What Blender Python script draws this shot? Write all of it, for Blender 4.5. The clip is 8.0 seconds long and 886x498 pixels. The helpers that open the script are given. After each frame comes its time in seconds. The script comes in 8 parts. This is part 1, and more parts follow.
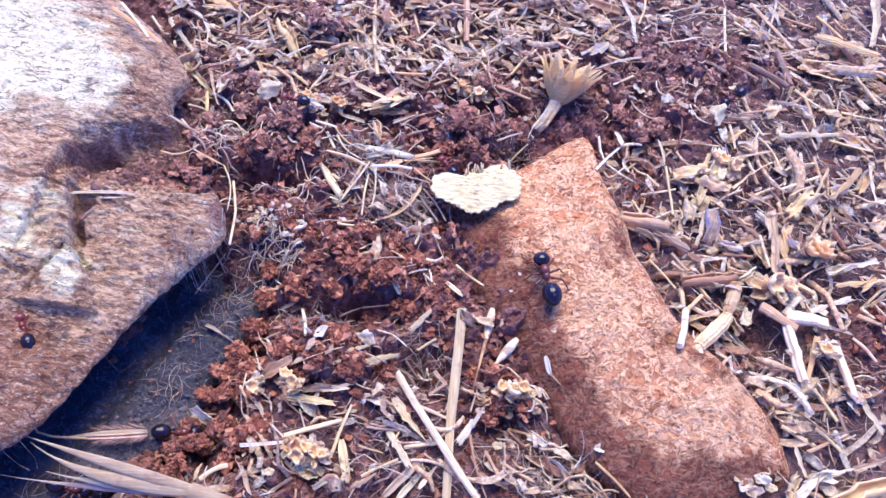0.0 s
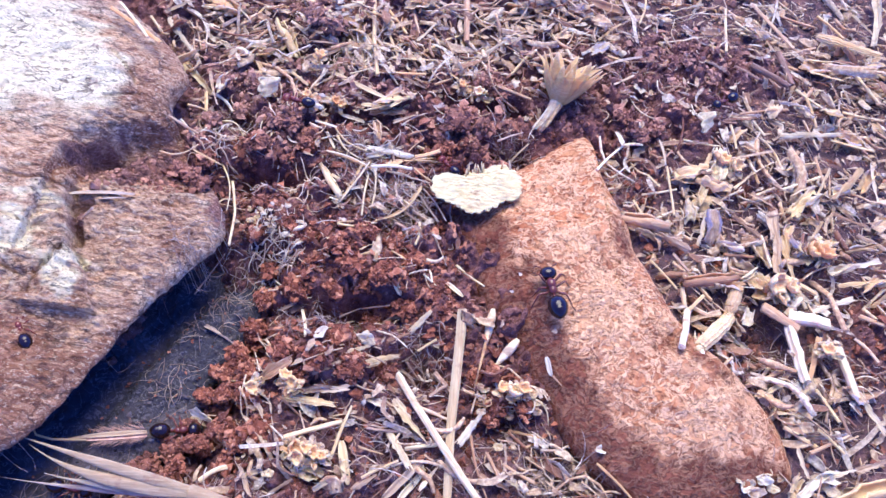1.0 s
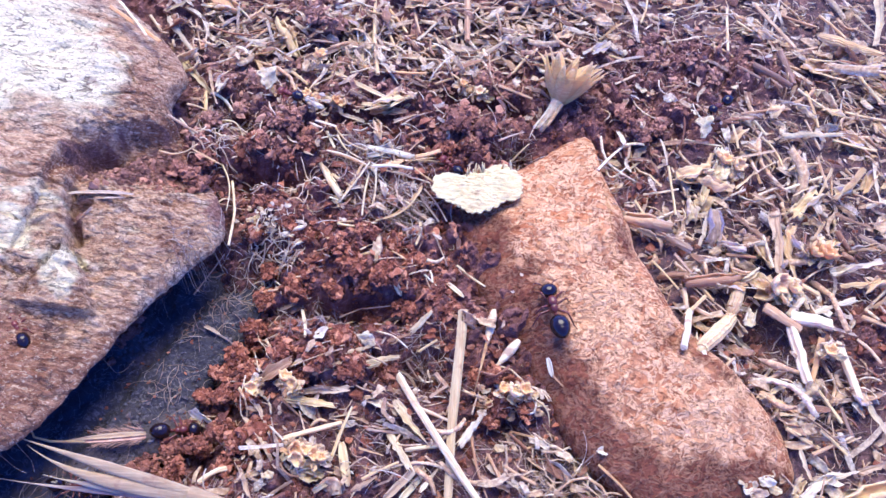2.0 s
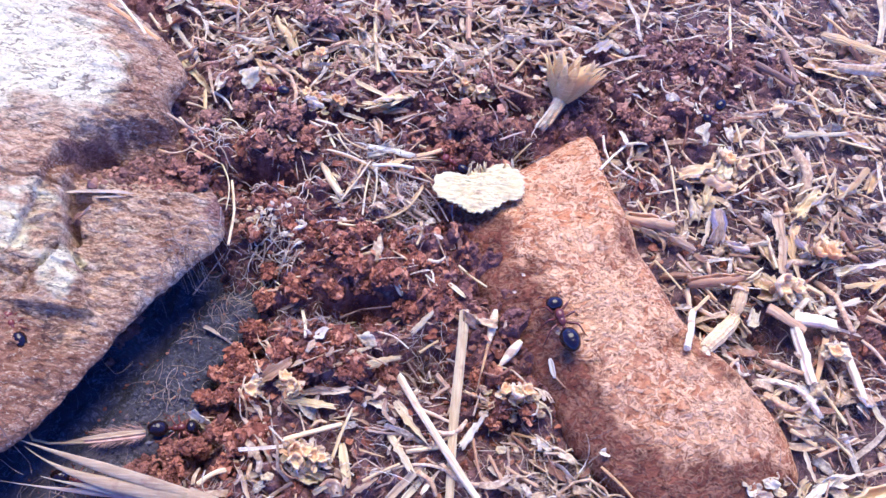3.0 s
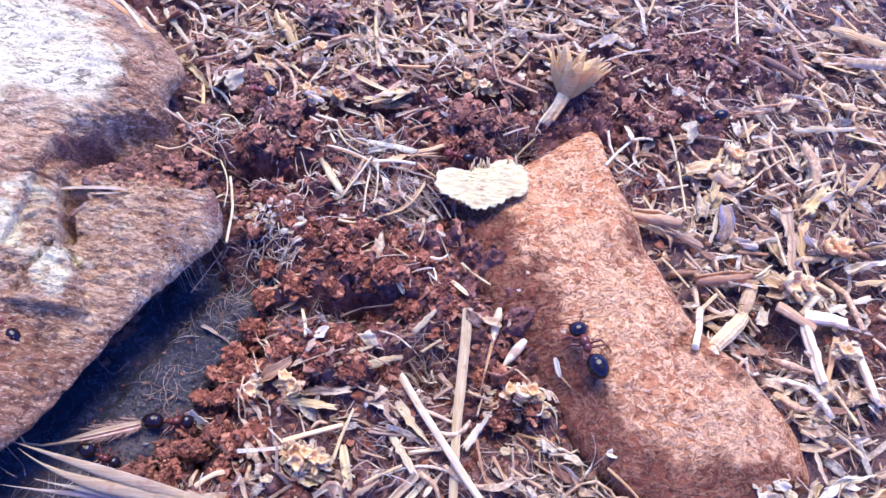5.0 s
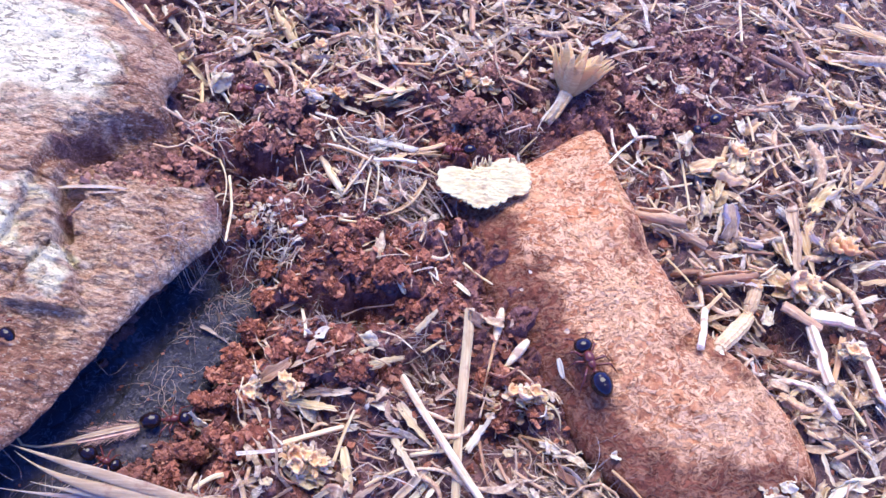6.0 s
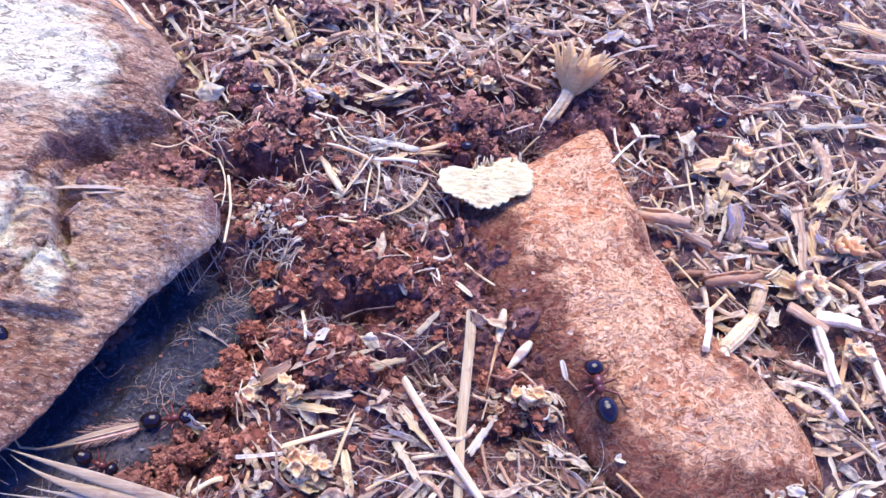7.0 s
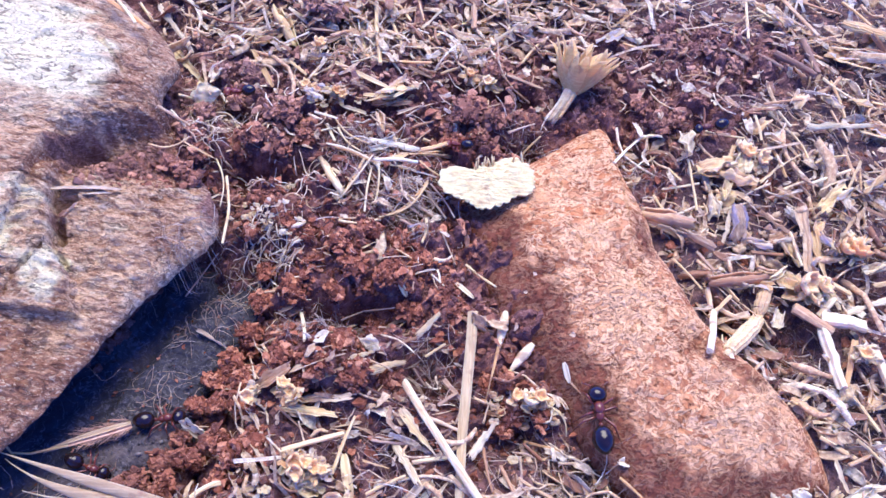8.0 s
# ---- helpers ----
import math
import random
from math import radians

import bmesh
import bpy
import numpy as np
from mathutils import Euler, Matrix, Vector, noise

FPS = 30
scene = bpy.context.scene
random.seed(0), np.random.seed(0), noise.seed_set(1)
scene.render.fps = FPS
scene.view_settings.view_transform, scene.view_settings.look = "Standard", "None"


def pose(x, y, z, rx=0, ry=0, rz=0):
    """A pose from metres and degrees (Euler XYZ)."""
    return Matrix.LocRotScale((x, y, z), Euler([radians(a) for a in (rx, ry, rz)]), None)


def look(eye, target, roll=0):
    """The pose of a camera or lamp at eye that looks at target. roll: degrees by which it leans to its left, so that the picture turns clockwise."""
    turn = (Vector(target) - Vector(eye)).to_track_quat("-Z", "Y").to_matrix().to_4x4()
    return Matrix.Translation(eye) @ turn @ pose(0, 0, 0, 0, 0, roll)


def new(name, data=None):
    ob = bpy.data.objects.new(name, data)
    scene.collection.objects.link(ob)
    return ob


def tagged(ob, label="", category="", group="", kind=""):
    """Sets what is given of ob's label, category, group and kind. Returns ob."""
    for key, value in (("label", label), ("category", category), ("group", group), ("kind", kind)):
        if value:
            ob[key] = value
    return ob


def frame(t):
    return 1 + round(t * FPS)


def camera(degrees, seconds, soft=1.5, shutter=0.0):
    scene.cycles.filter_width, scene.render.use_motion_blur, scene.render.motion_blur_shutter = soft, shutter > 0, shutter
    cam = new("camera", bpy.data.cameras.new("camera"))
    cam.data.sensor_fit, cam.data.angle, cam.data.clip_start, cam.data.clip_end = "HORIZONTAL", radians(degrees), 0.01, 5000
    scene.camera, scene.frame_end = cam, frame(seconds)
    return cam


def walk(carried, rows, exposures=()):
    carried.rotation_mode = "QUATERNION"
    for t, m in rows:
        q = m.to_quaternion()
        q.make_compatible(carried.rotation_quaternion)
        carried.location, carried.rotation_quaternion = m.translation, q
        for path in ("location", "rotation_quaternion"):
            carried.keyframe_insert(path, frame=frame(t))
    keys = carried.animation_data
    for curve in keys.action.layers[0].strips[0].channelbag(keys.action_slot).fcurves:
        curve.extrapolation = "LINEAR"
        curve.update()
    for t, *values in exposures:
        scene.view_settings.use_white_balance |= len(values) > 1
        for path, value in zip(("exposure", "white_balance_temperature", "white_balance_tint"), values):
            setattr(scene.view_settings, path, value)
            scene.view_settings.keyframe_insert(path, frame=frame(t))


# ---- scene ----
# camera
cam = camera(54, 8.0)
PATH = [
    (0, (-0.00495, -0.07332, 0.12146), (-0.00425, 0.00154, 0.0), 5.274),
    (0.5, (-0.00498, -0.07328, 0.12123), (-0.00429, 0.00161, 0.0), 5.235),
    (1, (-0.00510, -0.07311, 0.12090), (-0.00431, 0.00162, 0.0), 5.309),
    (1.5, (-0.00519, -0.07290, 0.12069), (-0.00435, 0.00159, 0.0), 5.345),
    (3, (-0.00556, -0.07230, 0.11937), (-0.00461, 0.00160, 0.0), 5.474),
    (3.5, (-0.00564, -0.07204, 0.11882), (-0.00471, 0.00143, 0.0), 5.460),
    (4, (-0.00563, -0.07183, 0.11818), (-0.00480, 0.00130, 0.0), 5.406),
    (4.5, (-0.00580, -0.07155, 0.11756), (-0.00487, 0.00120, 0.0), 5.450),
    (6, (-0.00617, -0.07057, 0.11545), (-0.00521, 0.00093, 0.0), 5.391),
    (6.5, (-0.00646, -0.07010, 0.11486), (-0.00533, 0.00098, 0.0), 5.475),
    (7, (-0.00649, -0.06987, 0.11409), (-0.00544, 0.00102, 0.0), 5.392),
    (7.5, (-0.00671, -0.06959, 0.11331), (-0.00552, 0.00110, 0.0), 5.446),
    (8, (-0.00654, -0.06918, 0.11272), (-0.00556, 0.00120, 0.0), 5.288),
]
walk(cam, [(t, look(eye, target, roll)) for t, eye, target, roll in PATH],
     exposures=((0.0, 0.76, 3890, 54), (8.0, 0.76, 3890, 54)))

# sky and a veiled sun behind the scene
world = bpy.data.worlds.new("sky")
scene.world = world
world.use_nodes = True
sky = world.node_tree.nodes.new("ShaderNodeTexSky")
sky.sky_type, sky.sun_disc = "NISHITA", False
sky.sun_elevation, sky.sun_rotation = radians(65), radians(0)
sky.air_density, sky.dust_density, sky.ozone_density = 1.0, 0.2, 8.0
world.node_tree.links.new(sky.outputs[0], world.node_tree.nodes["Background"].inputs[0])
world.node_tree.nodes["Background"].inputs[1].default_value = 0.128
sun = new("sun", bpy.data.lights.new("sun", "SUN"))
sun.data.energy, sun.data.angle, sun.data.color = 5.0, radians(48), (1.0, 0.72, 0.155)
sun.matrix_world = look((0.0, 0.42, 0.91), (0, 0, 0))

MM = 0.001


# ---- materials ----
def node(tree, kind, links=None):
    n = tree.nodes.new("ShaderNode" + kind)
    for k, v in (links or {}).items():
        s = n.inputs[k]
        if isinstance(v, bpy.types.NodeSocket):
            tree.links.new(v, s)
        else:
            s.default_value = v
    return n


def material(name):
    m = bpy.data.materials.new(name)
    m.use_nodes = True
    return m, m.node_tree, m.node_tree.nodes["Principled BSDF"]


def colours(tree, fac, *stops):
    """A colour ramp: stops of (place, colour)."""
    n = node(tree, "ValToRGB", {"Fac": fac})
    els = n.color_ramp.elements
    while len(els) < len(stops):
        els.new(0.5)
    for e, (p, c) in zip(els, stops):
        e.position, e.color = p, (*c, 1)
    return n.outputs["Color"]


def noise_of(tree, vector, scale, detail=4, rough=0.55, warp=0.0):
    return node(tree, "TexNoise", {"Vector": vector, "Scale": scale, "Detail": detail, "Roughness": rough, "Distortion": warp}).outputs["Fac"]


def blend(tree, fac, a, b, how="MIX"):
    n = node(tree, "Mix")
    n.data_type, n.blend_type = "RGBA", how
    for s, v in ((n.inputs[0], fac), (n.inputs[6], a), (n.inputs[7], b)):
        if isinstance(v, bpy.types.NodeSocket):
            tree.links.new(v, s)
        else:
            s.default_value = v if isinstance(v, (int, float)) else (*v, 1)
    return n.outputs[2]


def calc(tree, op, a, b=0.5, c=0.5):
    n = node(tree, "Math")
    n.operation = op
    for s, v in zip(n.inputs, (a, b, c)):
        if isinstance(v, bpy.types.NodeSocket):
            tree.links.new(v, s)
        else:
            s.default_value = v
    return n.outputs[0]


def step(tree, v, lo, hi):
    n = node(tree, "MapRange", {"Value": v, "From Min": lo, "From Max": hi})
    n.interpolation_type = "SMOOTHSTEP"
    return n.outputs["Result"]


def relief(tree, shader, height, distance, strength=1.0, under=None):
    links = {"Height": height, "Distance": distance, "Strength": strength}
    if under is not None:
        links["Normal"] = under
    n = node(tree, "Bump", links).outputs["Normal"]
    tree.links.new(n, shader.inputs["Normal"])
    return n


def veins(tree, vector, scale, width, warp=0.6):
    """Thin winding lines: the level lines of a noise."""
    n = noise_of(tree, vector, scale, 3, 0.55, warp)
    return step(tree, calc(tree, "ABSOLUTE", calc(tree, "SUBTRACT", n, 0.5)), width, width * 0.25)


def place_of(tree):
    return node(tree, "NewGeometry").outputs["Position"]


def attribute(tree, name):
    n = node(tree, "Attribute")
    n.attribute_name = name
    return n.outputs["Fac"]


def soil_material(name, islands=False):
    """Red crumbs with a tone of their own each, or the duller earth beneath them, darkened to paint the shade of the
    gaps.
    """
    m, t, sh = material(name)
    p = place_of(t)
    big = noise_of(t, p, 60, 4, 0.6)
    mid = noise_of(t, p, 420, 5, 0.65)
    fine = noise_of(t, p, 2600, 4, 0.7)
    grain = noise_of(t, p, 6500, 2, 0.6)
    if islands:
        own = node(t, "NewGeometry").outputs["Random Per Island"]
        tone = calc(t, "ADD", calc(t, "MULTIPLY", own, 0.34), calc(t, "MULTIPLY", mid, 0.66))
        c = colours(t, tone, (0.28, (0.067, 0.024, 0.015)), (0.44, (0.190, 0.065, 0.027)), (0.58, (0.370, 0.143, 0.056)), (0.72, (0.605, 0.316, 0.136)))
        c = blend(t, calc(t, "MULTIPLY", step(t, big, 0.46, 0.66), 0.45), c, blend(t, tone, (0.078, 0.043, 0.032), (0.381, 0.214, 0.132)))
        xyz = node(t, "SeparateXYZ", {"Vector": p})
        west = calc(t, "MAXIMUM", calc(t, "MULTIPLY_ADD", xyz.outputs["X"], -1.1, -0.032), 0.0)
        north = calc(t, "ADD", xyz.outputs["Y"], west)
        dusty = step(t, calc(t, "ADD", north, calc(t, "MULTIPLY", calc(t, "SUBTRACT", big, 0.5), 0.05)), 0.016, 0.042)
        c = blend(t, calc(t, "MULTIPLY", dusty, 0.80), c, blend(t, own, (0.205, 0.108, 0.068), (0.600, 0.365, 0.215)))
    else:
        # Dark greyish tones that put the gaps' bluish shade into the colour.
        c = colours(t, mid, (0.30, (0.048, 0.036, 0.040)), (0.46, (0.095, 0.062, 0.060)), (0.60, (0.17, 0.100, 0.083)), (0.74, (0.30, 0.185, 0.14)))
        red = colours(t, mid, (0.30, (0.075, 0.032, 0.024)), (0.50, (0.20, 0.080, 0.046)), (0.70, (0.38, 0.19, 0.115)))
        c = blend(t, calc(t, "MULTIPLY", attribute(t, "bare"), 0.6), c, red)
    c = blend(t, calc(t, "MULTIPLY", step(t, fine, 0.56, 0.72), 0.6 if islands else 0.35), c, (0.60, 0.37, 0.25))
    c = blend(t, calc(t, "MULTIPLY", step(t, fine, 0.45, 0.30), 0.5), c, (0.040, 0.020, 0.019))
    c = blend(t, calc(t, "MULTIPLY", step(t, grain, 0.60, 0.75), 0.5), c, (0.58, 0.42, 0.32))
    t.links.new(c, sh.inputs["Base Color"])
    sh.inputs["Roughness"].default_value = 0.9
    sh.inputs["Specular IOR Level"].default_value = 0.12
    n = relief(t, sh, mid, 0.0010, 0.6)
    relief(t, sh, fine, 0.0004, 0.9, n)
    return m


def grey_rock_material():
    m, t, sh = material("weathered_rock")
    p = place_of(t)
    flat = node(t, "Mapping", {"Vector": p, "Scale": (0.48, 1.15, 1.0), "Rotation": (0.0, 0.0, radians(-7))}).outputs["Vector"]
    big = noise_of(t, p, 60, 5, 0.6, 0.6)
    patch = noise_of(t, p, 190, 4, 0.6, 0.8)
    mid = noise_of(t, flat, 950, 6, 0.70, 0.9)
    fine = noise_of(t, flat, 2300, 4, 0.66, 0.7)
    dash = noise_of(t, flat, 1250, 3, 0.6, 0.4)
    pale, rusty = attribute(t, "pale"), attribute(t, "rust_and_dark")
    body = colours(t, mid, (0.30, (0.153, 0.080, 0.042)), (0.42, (0.423, 0.245, 0.110)), (0.53, (0.681, 0.456, 0.217)), (0.68, (0.939, 0.741, 0.390)))
    grey = colours(t, mid, (0.30, (0.135, 0.103, 0.071)), (0.48, (0.423, 0.342, 0.221)), (0.66, (0.846, 0.718, 0.460)))
    c = blend(t, calc(t, "MULTIPLY", step(t, patch, 0.50, 0.66), 0.75), body, grey)
    rust_and_dark = colours(t, mid, (0.3, (0.088, 0.034, 0.018)), (0.5, (0.299, 0.135, 0.057)), (0.7, (0.556, 0.330, 0.156)))
    c = blend(t, calc(t, "MULTIPLY", step(t, big, 0.58, 0.74), 0.45), c, rust_and_dark)
    # Rusty areas, and the browner tone given to the hollow.
    c = blend(t, calc(t, "MULTIPLY", rusty, 0.85), c, rust_and_dark)
    white = colours(t, mid, (0.24, (0.58, 0.430, 0.220)), (0.32, (0.93, 0.775, 0.385)), (0.42, (0.98, 0.885, 0.475)))
    white = blend(t, calc(t, "MULTIPLY", step(t, dash, 0.38, 0.31), 0.65), white, (0.36, 0.285, 0.19))
    c = blend(t, pale, c, white)
    c = blend(t, calc(t, "MULTIPLY", step(t, fine, 0.44, 0.36), 0.6), c, (0.165, 0.088, 0.049))
    c = blend(t, calc(t, "MULTIPLY", step(t, fine, 0.55, 0.64), 0.7), c, (0.865, 0.720, 0.410))
    lines = calc(t, "MULTIPLY", veins(t, flat, 430, 0.035), step(t, patch, 0.42, 0.58))
    c = blend(t, calc(t, "MULTIPLY", lines, 0.7), c, (0.11, 0.065, 0.045))
    c = blend(t, attribute(t, "soil"), c, colours(t, fine, (0.3, (0.100, 0.052, 0.036)), (0.5, (0.26, 0.140, 0.090)), (0.72, (0.52, 0.33, 0.21))))
    t.links.new(c, sh.inputs["Base Color"])
    sh.inputs["Specular IOR Level"].default_value = 0.12
    sh.inputs["Roughness"].default_value = 0.72
    n = relief(t, sh, mid, 0.0011, 0.9)
    n = relief(t, sh, calc(t, "SUBTRACT", 1.0, lines), 0.0003, 0.8, n)
    relief(t, sh, fine, 0.0006, 0.9, n)
    return m


def brown_stone_material():
    m, t, sh = material("ochre_stone")
    p = place_of(t)
    flat = node(t, "Mapping", {"Vector": p, "Scale": (0.90, 1.12, 1.0), "Rotation": (0.0, 0.0, radians(-12))}).outputs["Vector"]
    big = noise_of(t, p, 70, 4, 0.6, 0.5)
    mid = noise_of(t, p, 330, 5, 0.62, 0.5)
    crinkle = noise_of(t, flat, 560, 4, 0.62, 0.9)
    fine = noise_of(t, flat, 3200, 4, 0.65, 0.6)
    rusty, pale = attribute(t, "rust_and_dark"), attribute(t, "pale")
    warm = colours(t, mid, (0.30, (0.280, 0.086, 0.022)), (0.46, (0.440, 0.175, 0.045)), (0.62, (0.600, 0.300, 0.090)))
    dull = colours(t, mid, (0.30, (0.272, 0.124, 0.051)), (0.48, (0.453, 0.251, 0.106)), (0.64, (0.605, 0.375, 0.168)))
    c = blend(t, calc(t, "MULTIPLY", step(t, big, 0.42, 0.62), 0.55), warm, dull)
    c = blend(t, calc(t, "MULTIPLY", pale, 0.50), c, (0.70, 0.440, 0.175))
    # Rust patches, with the front flank's shade painted in the same dark red.
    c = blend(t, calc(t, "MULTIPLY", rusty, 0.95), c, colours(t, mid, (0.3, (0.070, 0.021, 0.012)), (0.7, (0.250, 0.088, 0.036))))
    crest = step(t, calc(t, "ABSOLUTE", calc(t, "SUBTRACT", crinkle, 0.52)), 0.085, 0.012)
    hollow = step(t, noise_of(t, flat, 850, 4, 0.62, 0.8), 0.45, 0.34)
    c = blend(t, calc(t, "MULTIPLY", hollow, 0.70), c, (0.191, 0.060, 0.024))
    c = blend(t, calc(t, "MULTIPLY", crest, calc(t, "MULTIPLY_ADD", rusty, -0.66, 0.82)), c, (0.88, 0.57, 0.25))
    c = blend(t, calc(t, "MULTIPLY", step(t, fine, 0.42, 0.31), 0.32), c, (0.242, 0.069, 0.024))
    c = blend(t, calc(t, "MULTIPLY", step(t, fine, 0.57, 0.70), calc(t, "MULTIPLY_ADD", rusty, -0.36, 0.45)), c, (0.80, 0.56, 0.28))
    t.links.new(c, sh.inputs["Base Color"])
    sh.inputs["Roughness"].default_value = 0.85
    sh.inputs["Specular IOR Level"].default_value = 0.12
    n = relief(t, sh, calc(t, "SUBTRACT", calc(t, "MULTIPLY", crest, 0.6), hollow), 0.00035, 0.9)
    relief(t, sh, fine, 0.0003, 0.9, n)
    return m


def shaded_slab_material():
    m, t, sh = material("dusty_slab")
    p = place_of(t)
    mid, fine = noise_of(t, p, 260, 6, 0.65), noise_of(t, p, 1900, 5, 0.7)
    # Kept darker than dusty grey stone: the overhanging rock's shade is in these colours.
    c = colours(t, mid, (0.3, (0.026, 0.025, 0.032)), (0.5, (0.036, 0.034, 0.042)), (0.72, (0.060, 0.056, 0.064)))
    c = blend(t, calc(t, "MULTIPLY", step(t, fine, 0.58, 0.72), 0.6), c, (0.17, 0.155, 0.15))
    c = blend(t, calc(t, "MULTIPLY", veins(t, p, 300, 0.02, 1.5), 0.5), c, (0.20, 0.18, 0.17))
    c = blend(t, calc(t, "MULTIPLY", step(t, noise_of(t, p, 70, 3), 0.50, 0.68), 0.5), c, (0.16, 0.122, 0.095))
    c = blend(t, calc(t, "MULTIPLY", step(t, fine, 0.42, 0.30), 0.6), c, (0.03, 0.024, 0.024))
    t.links.new(c, sh.inputs["Base Color"])
    sh.inputs["Roughness"].default_value = 0.95
    n = relief(t, sh, mid, 0.001, 0.7)
    relief(t, sh, fine, 0.0004, 0.9, n)
    return m


def dry_material(name, dark, middle, light, rough=0.6, islands=False, sheer=0.0):
    """Dead plant matter: each piece has its own tone, streaks along its length, and stains."""
    m, t, sh = material(name)
    own = node(t, "NewGeometry").outputs["Random Per Island"] if islands else node(t, "ObjectInfo").outputs["Random"]
    if islands:
        streak = noise_of(t, node(t, "Mapping", {"Vector": place_of(t), "Scale": (1.0, 1.0, 1.0)}).outputs["Vector"], 1500, 4, 0.6)
    else:
        local = node(t, "TexCoord").outputs["Object"]
        streak = noise_of(t, node(t, "Mapping", {"Vector": local, "Scale": (0.10, 1.0, 1.0)}).outputs["Vector"], 2600, 4, 0.6)
    stain = noise_of(t, place_of(t), 330, 4, 0.6)
    tone = colours(t, own, (0.0, dark), (0.30, middle), (0.62, middle), (1.0, light))
    c = blend(t, step(t, streak, 0.36, 0.66), blend(t, 0.55, tone, dark), tone)
    c = blend(t, calc(t, "MULTIPLY", step(t, streak, 0.58, 0.75), 0.6), c, light)
    c = blend(t, calc(t, "MULTIPLY", step(t, stain, 0.55, 0.72), 0.55), c, (0.20, 0.095, 0.06))
    t.links.new(c, sh.inputs["Base Color"])
    sh.inputs["Roughness"].default_value = rough
    sh.inputs["Specular IOR Level"].default_value = 0.18
    sh.inputs["Subsurface Weight"].default_value = 0.5
    sh.inputs["Subsurface Radius"].default_value = (1.0, 0.7, 0.45)
    sh.inputs["Subsurface Scale"].default_value = 0.0014
    relief(t, sh, streak, 0.0002, 0.7)
    if sheer:
        thin = node(t, "BsdfTranslucent", {"Color": c})
        both = node(t, "MixShader", {0: sheer, 1: sh.outputs[0], 2: thin.outputs[0]})
        t.links.new(both.outputs[0], t.nodes["Material Output"].inputs["Surface"])
    return m


def plain_material(name, a, b, scale, rough, coat=0.0, depth=0.0001):
    m, t, sh = material(name)
    v = noise_of(t, node(t, "TexCoord").outputs["Object"], scale, 4, 0.6)
    t.links.new(colours(t, v, (0.35, a), (0.65, b)), sh.inputs["Base Color"])
    sh.inputs["Roughness"].default_value = rough
    sh.inputs["Coat Weight"].default_value = coat
    sh.inputs["Specular IOR Level"].default_value = 0.3
    sh.inputs["Coat Roughness"].default_value = 0.12
    relief(t, sh, v, depth, 0.5)
    return m


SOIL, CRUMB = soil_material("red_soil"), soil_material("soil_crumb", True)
GREY_ROCK, OCHRE, SLAB = grey_rock_material(), brown_stone_material(), shaded_slab_material()
PALE = dry_material("bleached_straw", (0.464, 0.282, 0.090), (0.700, 0.533, 0.217), (0.845, 0.713, 0.362))
TAN = dry_material("tan_straw", (0.27, 0.145, 0.060), (0.54, 0.37, 0.17), (0.76, 0.59, 0.33))
WHITE = dry_material("papery_white", (0.536, 0.382, 0.163), (0.762, 0.633, 0.334), (0.865, 0.763, 0.461), 0.7)
GREYISH = dry_material("grey_straw", (0.206, 0.131, 0.077), (0.412, 0.292, 0.172), (0.639, 0.502, 0.316))
YELLOW = dry_material("yellow_husk", (0.515, 0.271, 0.077), (0.772, 0.522, 0.190), (0.886, 0.703, 0.344))
DARK = dry_material("dark_stem", (0.06, 0.035, 0.03), (0.16, 0.09, 0.05), (0.30, 0.19, 0.11))
MIXED = dry_material("mixed_litter", (0.165, 0.075, 0.038), (0.618, 0.432, 0.199), (0.875, 0.744, 0.434), islands=True)
FIBRE = dry_material("root_fibre", (0.134, 0.086, 0.054), (0.371, 0.261, 0.154), (0.721, 0.583, 0.362), islands=True)
PALE_FIBRE = dry_material("pale_root_fibre", (0.36, 0.235, 0.125), (0.66, 0.50, 0.27), (0.86, 0.73, 0.44), islands=True)
SHELL = plain_material("black_shell", (0.008, 0.005, 0.006), (0.018, 0.009, 0.009), 900, 0.16, 0.15, 0.00003)
RED_SHELL = plain_material("red_brown_shell", (0.100, 0.018, 0.006), (0.18, 0.042, 0.014), 1200, 0.30, 0.3, 0.00004)
BROWN_SHELL = plain_material("brown_shell", (0.065, 0.015, 0.006), (0.13, 0.034, 0.013), 1200, 0.30, 0.3, 0.00004)
CREAM = dry_material("cream_paper", (0.34, 0.26, 0.09), (0.53, 0.46, 0.19), (0.64, 0.57, 0.27), 0.85)
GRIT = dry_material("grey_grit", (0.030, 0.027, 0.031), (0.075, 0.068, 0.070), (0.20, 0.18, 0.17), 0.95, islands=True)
OAT = dry_material("oat_glume", (0.25, 0.175, 0.080), (0.42, 0.320, 0.16), (0.54, 0.43, 0.235), 0.8)
STRAW = dry_material("ripe_straw", (0.30, 0.20, 0.070), (0.44, 0.325, 0.125), (0.56, 0.45, 0.21))
SHEER = dry_material("sheer_bract", (0.72, 0.45, 0.13), (0.92, 0.69, 0.24), (0.96, 0.82, 0.36), 0.7, sheer=0.42)
HAIR = plain_material("silky_hair", (0.42, 0.24, 0.13), (0.62, 0.42, 0.27), 1500, 0.5)


# ---- relief of the ground and the stones (millimetres) ----
def lattice(ix, iy, k):
    h = (ix.astype(np.int64) * 374761393 + iy.astype(np.int64) * 668265263 + k * 974711) & 0x7FFFFFFF
    h = ((h ^ (h >> 13)) * 1274126177) & 0x7FFFFFFF
    h = ((h ^ (h >> 11)) * 461845907) & 0x7FFFFFFF
    return ((h ^ (h >> 15)) & 0xFFFFF) / float(0xFFFFF)


